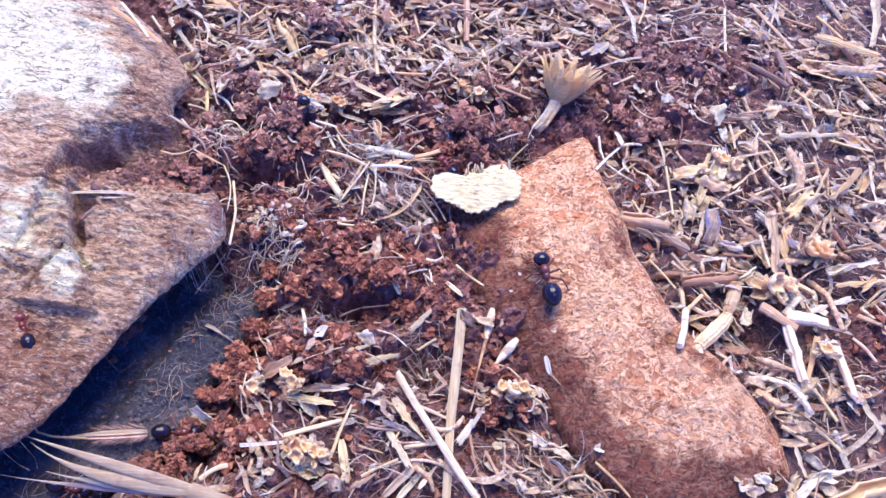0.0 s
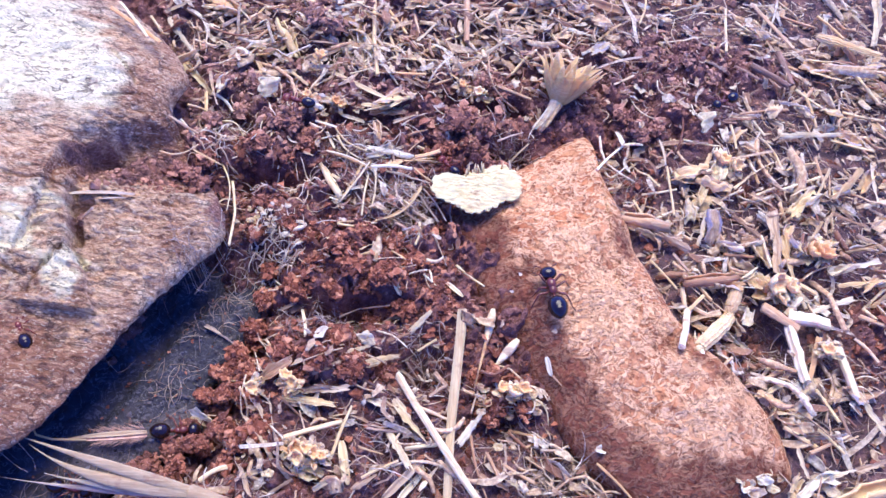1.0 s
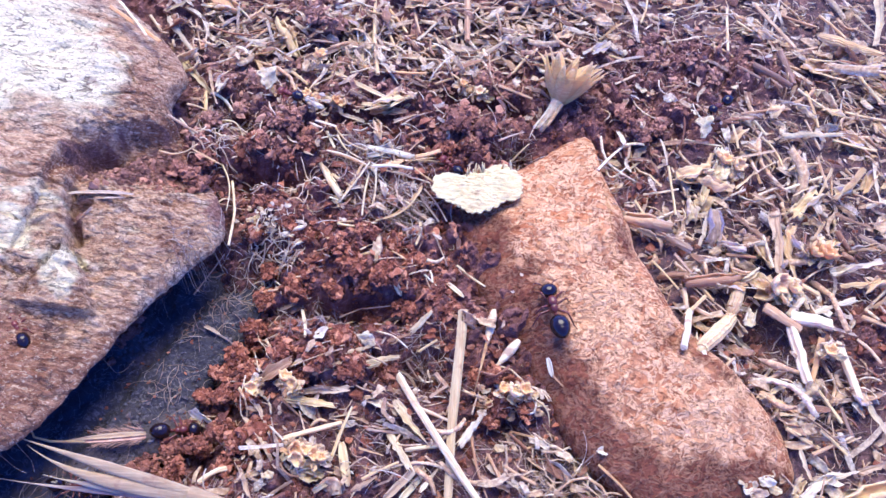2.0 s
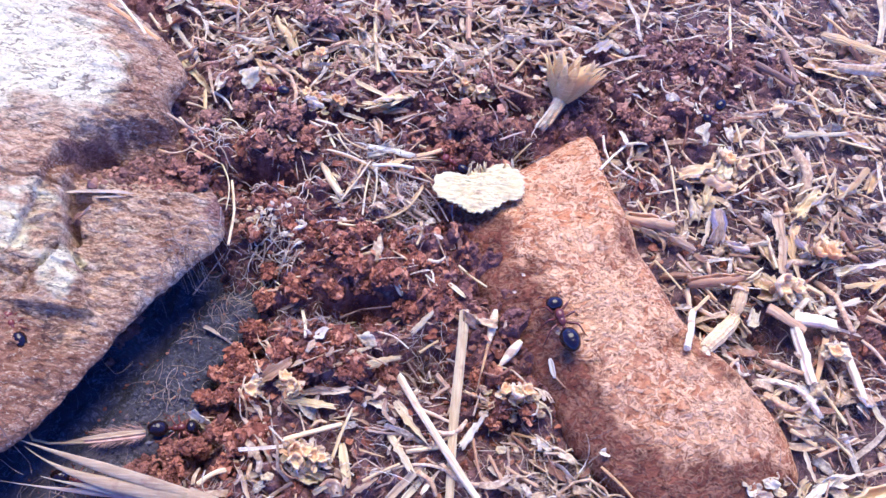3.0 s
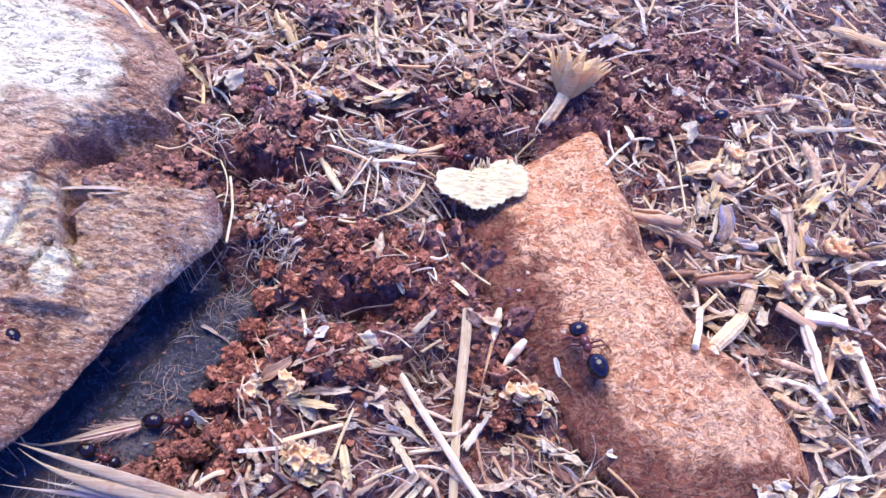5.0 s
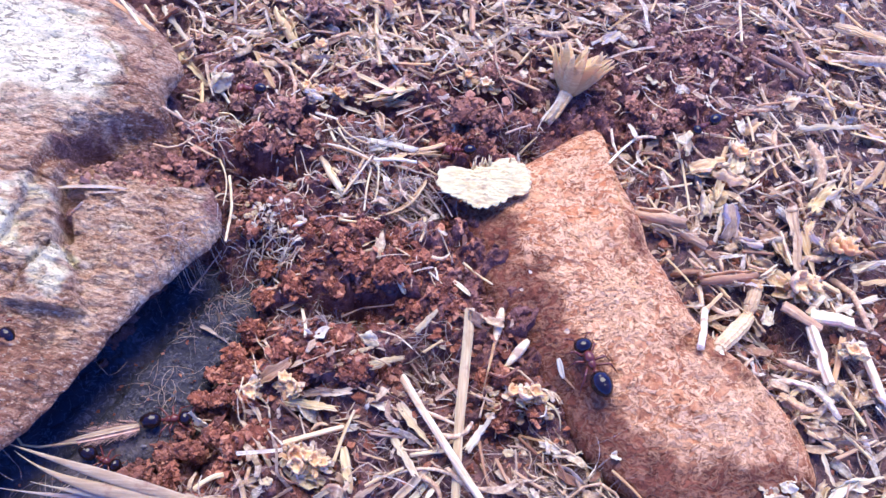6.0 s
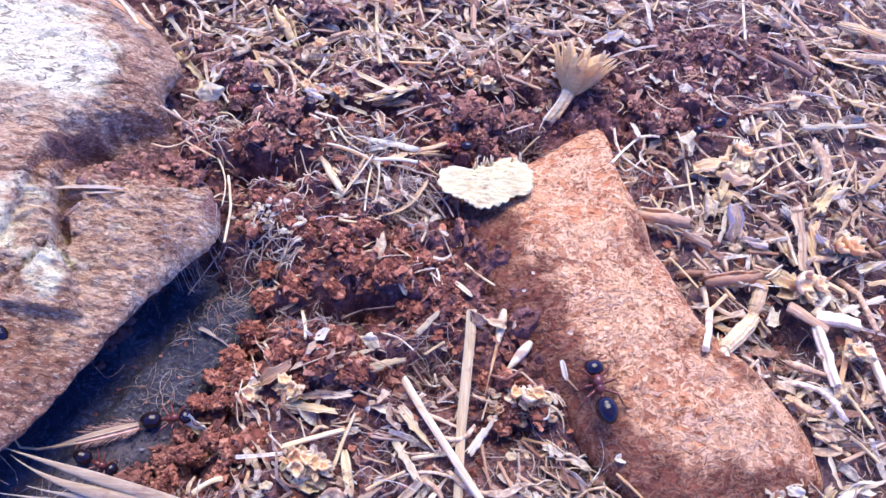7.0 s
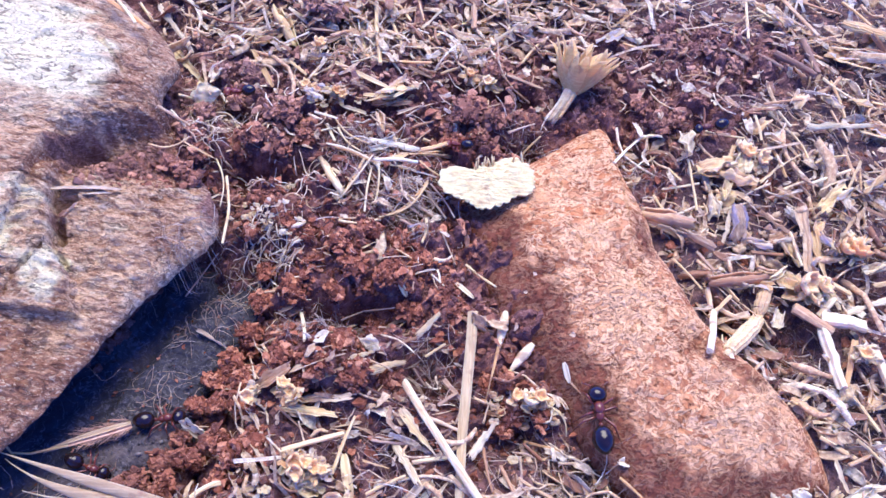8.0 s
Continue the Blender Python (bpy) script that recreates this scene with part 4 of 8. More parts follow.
def seed_head(x, y, z, size, cups, seed_number, mat=YELLOW):
    """A cluster of small dried cups with ruffled bracts between them."""
    ob = root("dried_seed_head", "cluster of small dried yellowish cups and curled bracts", "seed head", "seed heads", (x, y, z))
    rng = np.random.default_rng(seed_number)
    profile = ((0.25, 0.0), (0.72, 0.25), (0.98, 0.7), (1.02, 1.1), (0.70, 1.0), (0.62, 0.6), (0.30, 0.40), (0.02, 0.36))
    a = np.linspace(0, 2 * np.pi, 20, endpoint=False)
    for i in range(cups):
        r = size * rng.uniform(0.26, 0.40)
        lobes = rng.integers(4, 7)
        rows = []
        for k, (pr, ph) in enumerate(profile):
            wave = 1 + (0.16 * np.cos(lobes * a + i) + 0.08 * np.cos(3 * a + 2 * i)) * min(ph, 1)
            rows.append(np.stack([pr * wave * np.cos(a), 0.85 * pr * wave * np.sin(a), ph * (1 + 0.22 * np.cos(lobes * a + 1 + i)) + 0 * a], -1))
        v = np.concatenate(rows) * r
        f = sheet_faces(len(profile), 20, True).tolist() + [list(range(19, -1, -1)), list(range(140, 160))]
        v = v @ np.array(Euler((rng.uniform(-0.7, 0.5), rng.uniform(-0.6, 0.6), rng.uniform(0, 6))).to_matrix())
        spread = 0.30 * size if cups > 1 else 0.0
        v = v + np.array((spread * math.cos(2.4 * i), 0.8 * spread * math.sin(2.4 * i), 0.15 * size))
        link_mesh("cup", v * MM, f, mat, ob)
    for i in range(5 + 2 * cups):
        b = rng.uniform(0, 2 * math.pi)
        d = np.array((math.cos(b), 0.9 * math.sin(b), rng.uniform(-0.2, 0.6)))
        t = np.linspace(0, 1, 8)[:, None]
        l = size * rng.uniform(0.35, 0.7)
        p = d * (0.12 * size + t * l) + np.array((-d[1], d[0], 0)) * rng.normal(0, 0.3) * l * t ** 2 + np.array((0, 0, 1)) * rng.normal(0.1, 0.4) * l * t ** 2
        w = size * rng.uniform(0.09, 0.17) * np.interp(t[:, 0], [0, 0.4, 0.75, 1], [0.7, 1.0, 1.1, 0.8])
        p = p + rng.normal(0, 0.05, p.shape) * size * t
        v, f = sweep(p * MM, TORN, w * MM, twist=t[:, 0] * rng.normal(0, 1.6))
        v = v + rng.normal(0, 0.018, v.shape) * size * MM
        link_mesh("bract", v, f, (mat, TAN, PALE)[rng.integers(3)], ob)
    return ob


def hairy_husk(length):
    """A silky spikelet along -x from its base, with hairs and a bent awn."""
    ob = root("hairy_spikelet", "tan silky-haired grass spikelet dragged by an ant", "spikelet")
    rng = np.random.default_rng(5)
    t = np.linspace(0, 1, 12)
    path = np.stack([-t * length, 0 * t, 0.5 + 0.3 * np.sin(np.pi * t)], 1)
    for k, w in ((0, 0.66), (1, 0.42)):
        v, f = sweep((path + np.array((0, 0.25 * k - 0.1, 0.25 * k))) * MM, TROUGH, w * MM * np.clip(np.sin(np.pi * (0.25 + 0.73 * t)) ** 1.1, 0.05, 1))
        link_mesh("glume", v, f, HAIR if k == 0 else TAN, ob)
    hairs = []
    for i in range(170):
        x = -rng.uniform(0.0, 0.55) * length
        s = rng.choice((-1, 1))
        e = np.array((x, s * 0.6, 0.7))
        d = np.array((-rng.uniform(0.6, 2.0), s * rng.uniform(0.3, 1.2), rng.uniform(-0.4, 0.9)))
        hairs.append(sweep(np.array([e, e + 0.55 * d, e + d + np.array((-0.3, 0, -0.1))]) * MM, SLIM[::2], np.array([0.028, 0.022, 0.010]) * MM))
    v, f = join(hairs)
    tagged(link_mesh("hairs", v, f, HAIR, ob), "fine silky hairs", kind="stuff")
    v, f = sweep(np.array([(-length * 0.72, -0.3, 0.8), (-length - 1.5, 0.2, 1.0), (-length - 3.6, 0.9, 1.4), (-length - 4.3, 2.6, 2.2), (-length - 4.6, 5.2, 3.4)]) * MM, SLIM, np.array([0.2, 0.18, 0.17, 0.15, 0.08]) * MM)
    link_mesh("awn", v, f, PALE, ob)
    return ob


def seed(x0, y0, z0, x1, y1, z1, wide, awn=None):
    """A plump pale grass seed with its awn."""
    ob = root("grass_seed", "plump bleached grass seed with a thin awn", "seed", "grass seeds", (x0, y0, z0))
    d = np.array((x1 - x0, y1 - y0, z1 - z0))
    t = np.linspace(0, 1, 12)
    v, f = sweep(t[:, None] * d * MM, RING, np.stack([wide / 2 * np.sin(np.pi * (0.14 + 0.84 * t ** 0.85)) ** 0.9, wide / 2.6 * np.sin(np.pi * (0.14 + 0.84 * t ** 0.85)) ** 0.9], 1) * MM)
    link_mesh("kernel", v, f, WHITE, ob)
    if awn:
        e = np.array(awn) - np.array((x0, y0, z0))
        v, f = sweep(np.array([d * 0.9, 0.5 * (d + e) + np.array((0, 0, 0.6)), e]) * MM, SLIM, np.array([0.3, 0.2, 0.08]) * MM)
        link_mesh("awn", v, f, PALE, ob)
    return ob


def flower_head(base, neck, top, spread_mm):
    """A dried composite head: a ribbed stalk that widens into a funnel of pointed bracts."""
    ob = root("dried_flower_head", "dried straw-coloured flower head on a short stalk", "dried flower", at=base)
    b, n, e = (np.array(p, float) - np.array(base) for p in (base, neck, top))
    rng = np.random.default_rng(11)
    axis = (e - n) / np.linalg.norm(e - n)
    one = np.cross(axis, (0, 0, 1.0))
    one /= np.linalg.norm(one)
    two = np.cross(one, axis)
    length = np.linalg.norm(e - n)
    t = np.linspace(0, 1, 12)[:, None]
    path = b * (1 - t) ** 2 + 2 * t * (1 - t) * (n * 0.55 + np.array((0.4, -0.3, 0))) + (n + axis) * t ** 2
    ribs = [((1 - 0.16 * (i % 2)) * math.cos(a), (1 - 0.16 * (i % 2)) * math.sin(a)) for i, a in enumerate(np.linspace(0, 2 * math.pi, 16, endpoint=False))]
    v, f = sweep(path * MM, ribs, (0.95 + 0.55 * t[:, 0] ** 2) * MM)
    v[:16] -= rng.uniform(0, 1.2, (16, 1)) * (path[1] - path[0]) * MM
    link_mesh("stalk", v, f, PALE, ob)
    for k in range(3):
        v, f = sweep((path[:8] + np.array((0.9 * (k - 1), -0.3, 0.3 + 0.3 * k)) * np.linspace(1.3, 0.9, 8)[:, None]) * MM, SLIM, np.linspace(0.25, 0.35, 8) * MM)
        link_mesh("strand", v, f, (WHITE, PALE, YELLOW)[k], ob)
    for ring, count, reach, wide in ((1.0, 17, 0.92, 1.55), (0.70, 13, 1.05, 1.35)):
        for i in range(count):
            a = (i + rng.uniform(-0.25, 0.25)) * 2 * math.pi / count + ring
            o = math.cos(a) * one + math.sin(a) * two
            l = length * reach * rng.uniform(0.78, 1.12)
            s = np.linspace(0, 1, 11)[:, None]
            hook = rng.uniform(-0.5, 1.3)
            flare = 1.1 * ring + spread_mm * ring * (0.86 * s ** 0.85 + 0.34 * hook * s ** 4)
            p = n + axis * (s * l - 1.0 - 0.8 * max(hook, 0) * s ** 6) + o * flare + (one * rng.normal() + two * rng.normal()) * 0.55 * s ** 3
            w = wide * rng.uniform(0.85, 1.15) * np.interp(s[:, 0], [0, 0.35, 0.6, 0.8, 1.0], [0.55, 0.90, 0.70, 0.40, 0.08])
            v, f = sweep(p * MM, TROUGH, w * MM, up=-o, twist=s[:, 0] ** 2 * rng.normal(0, 0.6))
            link_mesh("bract", v, f, SHEER, ob)
    return ob


def papery_disc(points, z, lean):
    """A papery white disc with a scalloped rim and a few bristles on its far edge."""
    shape = outline(points, 360)
    centre, grid, radius = shape
    ob = root("papery_disc", "papery cream-white dried disc with a scalloped rim", "seed disc", at=(centre[0], centre[1], z))
    a = np.linspace(-np.pi, np.pi, 180, endpoint=False)
    r = np.interp(a, grid, radius, period=2 * np.pi)
    r = r * (1 + 0.06 * np.abs(np.sin(a * 15 + 2 * np.sin(3 * a))) - 0.16 * np.exp(-((a - 1.95) / 0.05) ** 2) - 0.12 * np.exp(-((a - 1.25) / 0.06) ** 2) + 0.02 * vnoise(a * 9 + 30, a * 0, 3))
    s = np.linspace(0.02, 1, 40)
    x, y = s[:, None] * r * np.cos(a), s[:, None] * r * np.sin(a)
    h = 0.5 * (1 - s[:, None] ** 2) + lean * y + 0.9 * np.abs(fbm(x / 4 + 40, y / 1.8 + 40, 5, 12, 0.65)) + 0.10 * s[:, None] ** 4 * np.sin(a * 22)
    top = np.stack([x, y, h], -1).reshape(-1, 3)
    low = np.stack([x, y, h - 0.28 - 0.35 * (1 - s[:, None] ** 6)], -1).reshape(-1, 3)
    f = sheet_faces(40, 180, True)
    k = len(top)
    q = [list(i[::-1]) for i in f] + [list(i + k) for i in f]
    q += [[39 * 180 + i, 39 * 180 + i + k, 39 * 180 + (i + 1) % 180 + k, 39 * 180 + (i + 1) % 180] for i in range(180)]
    q = [i[::-1] for i in q]
    q += [list(range(180)), list(range(k + 179, k - 1, -1))]
    link_mesh("disc", np.concatenate([top, low]) * MM, q, CREAM, ob)
    rng = np.random.default_rng(3)
    for i in range(9):
        a0 = rng.uniform(0.7, 2.5)
        rr = float(np.interp(a0, grid, radius, period=2 * np.pi)) * rng.uniform(0.82, 1.0)
        e = np.array((rr * math.cos(a0), rr * math.sin(a0), lean * rr * math.sin(a0) + 0.2))
        d = np.array((rng.uniform(-0.8, 0.5), rng.uniform(0.4, 1.4), rng.uniform(0.8, 1.8)))
        v, f = sweep(np.array([e, e + 0.6 * d, e + d]) * MM, SLIM, np.array([0.22, 0.16, 0.05]) * MM)
        link_mesh("bristle", v, f, PALE, ob)
    return ob


def pod(x0, y0, z0, x1, y1, z1, wide, mat, label):
    """A stout woody seed pod, ribbed along its length, with a short broken stub."""
    ob = root("seed_pod", label, "seed pod", at=(x0, y0, z0))
    rng = np.random.default_rng(int(abs(x0 * 91 + y0 * 17)) % 9999)
    d = np.array((x1 - x0, y1 - y0, z1 - z0))
    t = np.linspace(0, 1, 14)
    path = t[:, None] * d + np.stack([0.04 * wide * rng.normal(size=14), 0 * t, 0.3 * np.sin(np.pi * t)], 1)
    ribs = [((1 - 0.13 * (i % 2)) * math.cos(a), (1 - 0.13 * (i % 2)) * math.sin(a)) for i, a in enumerate(np.linspace(0, 2 * math.pi, 22, endpoint=False))]
    v, f = sweep(path * MM, ribs, wide / 2 * (0.62 + 0.40 * np.sin(np.pi * (0.15 + 0.75 * t)) ** 0.8) * (1 + 0.03 * rng.normal(size=14)) * MM)
    v[:22] -= rng.uniform(0, 0.5, (22, 1)) * d / np.linalg.norm(d) * wide * MM * 0.5
    link_mesh("shell", v, f, mat, ob, smooth=False)
    e, g = d * 1.0, d / np.linalg.norm(d)
    v, f = sweep(np.array([e - g * 0.1 * wide, e + g * 0.25 * wide, e + g * 0.5 * wide + np.array((0.1, 0, -0.1)) * wide]) * MM, RING, np.array([0.30, 0.2, 0.12]) * wide * MM)
    link_mesh("stub", v, f, WHITE, ob)
    return ob


# ---- uncounted litter, crumbs and fibres ----
def free_of_stones(x, y, rim=1.0):
    return (share(BROWN_SHAPE, x, y) > rim) & (share(ROCK_SHAPE, x, y) > rim)


def scatter_litter(count, seed_number, x0, x1, y0, y1, name, label, size=1.0, shun=0.80):
    rng = np.random.default_rng(seed_number)
    pieces = []
    x, y = rng.uniform(x0, x1, count), rng.uniform(y0, y1, count)
    bare = soil_share(x, y)
    gaps = ramp(fbm(x / 8, y / 8, 3, 77), 0.12, -0.10) if size > 1 else 1
    keep = (rng.uniform(size=count) < (0.85 - shun * bare) * gaps) & free_of_stones(x, y, 1.03) & (share(SLAB_SHAPE, x, y) > 1)
    x, y = x[keep], y[keep]
    z = ground_z(x, y)
    grain = fbm(x / 15, y / 15, 2, 70)
    for px, py, pz, g in zip(x, y, z, grain):
        kind = rng.choice(4, p=(0.38, 0.24, 0.12, 0.26))
        length = size * rng.lognormal(math.log(4.2), 0.55)
        wide = size * (0.15, 0.42, 0.30, 0.55)[kind] * rng.lognormal(0, 0.42)
        if kind == 3:
            length = size * rng.uniform(1.2, 3.2)
        a = rng.uniform(0, 2 * math.pi) if rng.uniform() < 0.6 else rng.normal(-0.5 + 2 * g, 0.5)
        tilt = rng.normal(0, 0.26)
        d = np.array((math.cos(a), math.sin(a), tilt))
        side = np.array((-d[1], d[0], 0))
        n = 5
        t = np.linspace(-0.5, 0.5, n)[:, None]
        path = np.array((px, py, pz + rng.uniform(0.1, 2.6 if size > 0.6 else 1.3))) + d * t * length + side * (rng.normal(0, 0.24 if kind == 0 else 0.14) * length * (1 - 4 * t ** 2)) + np.array((0, 0, 1)) * (rng.normal(0, 0.06) * length * (1 - 4 * t ** 2))
        sec = (SLIM, RIDGED if size > 0.75 and wide > 0.5 else TORN, SLIM, TORN)[kind]
        w = wide * np.clip(1 + 0.15 * rng.normal(size=n), 0.5, 1.5) * np.array((rng.uniform(0.55, 1.05), 1, 1, 1, rng.uniform(0.55, 1.05)))
        if rng.uniform() < 0.40:
            path[2:] += np.outer(np.array((0.0, 0.5, 1.0)), side + np.array((0, 0, rng.normal(0, 0.5)))) * rng.normal(0, 0.30) * length
        v, f = sweep(path * MM, sec, w * MM, up=(rng.normal(0, 0.5), rng.normal(0, 0.5), 1), twist=np.linspace(0, 1, n) * rng.normal(0, 0.7) if kind in (1, 3) else None)
        k = len(sec)
        v[:k] -= rng.uniform(0, 1, (k, 1)) * d * wide * 1.2 * MM
        v[-k:] += rng.uniform(0, 1, (k, 1)) * d * wide * 1.2 * MM
        pieces.append((v, f))
    v, f = join(pieces)
    return tagged(link_mesh(name, v, f, MIXED), label, "straw litter", kind="stuff")


def scatter_crumbs(count, seed_number):
    rng = np.random.default_rng(seed_number)
    x, y = rng.uniform(-62, 80, count), rng.uniform(-52, 72, count)
    keep = (rng.uniform(size=count) < 0.14 + 0.86 * soil_share(x, y)) & free_of_stones(x, y, 0.985) & ((share(SLAB_SHAPE, x, y) > 0.98) | (rng.uniform(size=count) < 0.10))
    x, y = x[keep], y[keep]
    z = np.maximum(ground_z(x, y), slab_z(x, y))
    shown = (z > -4.5) | (slab_z(x, y) > -50) | (rng.uniform(size=len(x)) < 0.25)
    x, y, z = x[shown], y[shown], z[shown]
    turns = [np.array(Euler((0.5 * math.sin(3 * a), 0.5 * math.cos(5 * a), a)).to_matrix()) for a in np.linspace(0, 6, 12)]
    pieces = []
    for px, py, pz in zip(x, y, z):
        s = min(rng.lognormal(math.log(0.29), 0.6), 1.1)
        if share(SLAB_SHAPE, px, py) < 0.97:
            s = min(s, 0.32)
        v, f = CRUMB_SHAPES[rng.integers(40)]
        pieces.append(((v @ turns[rng.integers(12)] * s + np.array((px, py, pz + 0.25 * s))) * MM, f))
    v, f = join(pieces)
    return tagged(link_mesh("soil_crumbs", v, f, CRUMB, smooth=False), "loose red-brown crumbs of dry soil", "soil crumbs", kind="stuff")


def scatter_hollow(count, seed_number):
    """Crumbs and bits of straw that have gathered in the rock's hollow."""
    rng = np.random.default_rng(seed_number)
    x, y = rng.uniform(-66, -44, count), rng.uniform(2, 20, count)
    keep = (above_lip(x, y) < -3.0) & (share(ROCK_SHAPE, x, y) < 0.995) & (beside_crack(x, y) > 1) & (rng.uniform(size=count) < 0.15 + 0.9 * blob(x, y, -53.0, 8.0, 8.5, 5.0, 3))
    x, y = x[keep], y[keep]
    pieces = []
    for px, py, pz in zip(x, y, rock_z(x, y)):
        s = min(rng.lognormal(math.log(0.24), 0.6), 0.95)
        v, f = CRUMB_SHAPES[rng.integers(40)]
        pieces.append(((v * s + np.array((px, py, pz + 0.25 * s))) * MM, f))
    v, f = join(pieces)
    return tagged(link_mesh("hollow_soil", v, f, CRUMB, smooth=False), "red-brown crumbs gathered in the hollow of the rock", "soil crumbs", kind="stuff")


def fibre_mat(cx, cy, rx, ry, count, seed_number):
    """A loose mat of fine curled root fibres lying on the soil."""
    rng = np.random.default_rng(seed_number)
    u = np.linspace(-0.5, 0.5, 7)
    a, r = rng.uniform(0, 2 * math.pi, (count, 1)), np.sqrt(rng.uniform(size=(count, 1)))
    heading = rng.uniform(0, 2 * math.pi, (count, 1)) + rng.normal(0, 0.6, (count, 1)) * u + np.cumsum(rng.normal(0, 0.16, (count, 7)), 1)
    pace = rng.uniform(0.2, 0.7, (count, 1))
    px = cx + rx * r * np.cos(a) + np.cumsum(np.cos(heading), 1) * pace
    py = cy + ry * r * np.sin(a) + np.cumsum(np.sin(heading), 1) * pace
    base = surface_z(px.ravel(), py.ravel()).reshape(px.shape)
    pz = 0.5 * base + 0.5 * base.max(axis=1, keepdims=True) + rng.uniform(0.1, 0.6, (count, 1)) + rng.uniform(0, 0.8, (count, 1)) * (1 - 4 * u ** 2)
    taper = np.linspace(1.0, 0.6, 7)
    pieces = [sweep(np.stack([px[i], py[i], pz[i]], 1) * MM, SLIM, rng.uniform(0.06, 0.17) * MM * taper) for i in range(count)]
    v, f = join(pieces)
    return tagged(link_mesh("root_fibres", v, f, PALE_FIBRE), "fine pale root fibres matted on the soil", "root fibres", kind="stuff")


def scatter_grit(count, seed_number):
    """Grey grit and dust lumps lying on the slab, thickest towards its open edge."""
    rng = np.random.default_rng(seed_number)
    x, y = rng.uniform(-64, -28, count), rng.uniform(-46, 8, count)
    keep = (share(SLAB_SHAPE, x, y) < 1.04) & (share(ROCK_SHAPE, x, y) > 1.0) & (rng.uniform(size=count) < 0.35 + ramp(fbm(x / 7, y / 7, 3, 410), -0.1, 0.2))
    x, y = x[keep], y[keep]
    z = np.maximum(ground_z(x, y), slab_z(x, y))
    pieces = []
    for px, py, pz in zip(x, y, z):
        s = min(rng.lognormal(math.log(0.15), 0.55), 0.55)
        v, f = CRUMB_SHAPES[rng.integers(40)]
        pieces.append(((v * s + np.array((px, py, pz + 0.2 * s))) * MM, f))
    v, f = join(pieces)
    return tagged(link_mesh("slab_grit", v, f, GRIT, smooth=False), "grey grit and dust lying on the slab", "grit", kind="stuff")


def fibre_tuft(cx, cy, rx, ry, count, seed_number, lift=0.4, long=7.0, thick=0.045):
    rng = np.random.default_rng(seed_number)
    pieces, tracks = [], []
    for i in range(count):
        x, y = rng.normal(cx, rx / 2), rng.normal(cy, ry / 2)
        a, l = rng.uniform(0, 6.3), long * rng.uniform(0.4, 1.3)
        curve = rng.normal(0, 0.6)
        t = np.linspace(-0.5, 0.5, 7)
        tracks.append((x + l * t * np.cos(a + curve * t), y + l * t * np.sin(a + curve * t)))
    heights = surface_z(np.array([p[0] for p in tracks]), np.array([p[1] for p in tracks]))
    for i, ((px, py), z) in enumerate(zip(tracks, heights)):
        z = 0.5 * z + 0.5 * z.max() + lift * rng.uniform(0.1, 1.4) * (1 + np.sin(3 * t + i))
        pieces.append(sweep(np.stack([px, py, z], 1) * MM, SLIM[::2], thick * rng.uniform(0.6, 1.7) * np.array([0.6, 1, 1, 1, 1, 0.9, 0.4]) * MM))
    v, f = join(pieces)
    return tagged(link_mesh("root_fibres", v, f, FIBRE), "tangle of fine dry root and grass fibres", "fibres", kind="stuff")


# ---- setting ----
build_ground()

rock, vx, vy = build_stone("weathered_rock", ROCK_SHAPE, rock_z, -9.0, 0.28, GREY_ROCK, 250, 1100)
pale, rust_and_dark, soil = rock_marks(vx, vy)
mask(rock, "pale", pale), mask(rock, "rust_and_dark", rust_and_dark), mask(rock, "soil", soil)
tagged(rock, "large weathered pale rock with rusty stains, hollow and cracks", "rock")

stone, vx, vy = build_stone("ochre_stone", BROWN_SHAPE, brown_z, -5.0, 0.03, OCHRE, 175, 850)
pale, rust_and_dark = ochre_marks(vx, vy)
mask(stone, "pale", pale), mask(stone, "rust_and_dark", rust_and_dark)
tagged(stone, "long rounded ochre-brown stone half sunk in the soil", "stone")

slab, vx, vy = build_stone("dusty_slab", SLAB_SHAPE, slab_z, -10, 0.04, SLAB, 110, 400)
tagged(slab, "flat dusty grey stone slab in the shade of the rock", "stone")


# ---- straw that can be told apart: beside the weathered rock ----
straw(-59.2, 46.6, 1.0, -52.2, 37.7, 0.3, 0.92, "chip", WHITE)
straw(-54.3, 37.0, -0.4, -48.7, 31.3, -0.5, 1.38, "chip", PALE)
straw(-64.7, 37.1, 12.3, -55.4, 31.6, 10.8, 0.83, "stem", YELLOW, 0.04)
straw(-64.0, 39.4, 11.5, -57.4, 31.7, 11.7, 0.64, "stem", PALE)
straw(-49.2, 30.4, 0.0, -46.1, 18.8, 1.1, 0.74, "stem", PALE)
straw(-50.9, 17.2, 9.0, -46.7, 16.8, 5.5, 0.46, "stem", TAN)
straw(-49.4, 17.9, 7.4, -47.2, 16.4, 5.7, 0.46, "stem", PALE)
straw(-52.2, 12.9, 4.9, -46.1, 14.4, 5.7, 0.46, "fibre", TAN, -0.18)
straw(-45.8, 11.4, 8.1, -42.1, 12.3, 3.3, 0.74, "blade", YELLOW)
straw(-42.8, 14.2, 1.0, -39.2, 2.6, 4.6, 0.37, "fibre", PALE, 0.05)
straw(-40.3, 10.5, 1.3, -37.3, -4.5, 5.9, 0.46, "stem", PALE, 0.02)
straw(-41.3, 38.5, 0.6, -36.3, 29.9, 1.1, 1.01, "blade", PALE)
straw(-42.7, 39.6, 0.8, -35.5, 42.8, -1.3, 0.92, "blade", YELLOW)
straw(-46.0, 47.6, -0.6, -42.5, 53.2, 0.3, 0.55, "stem", PALE)
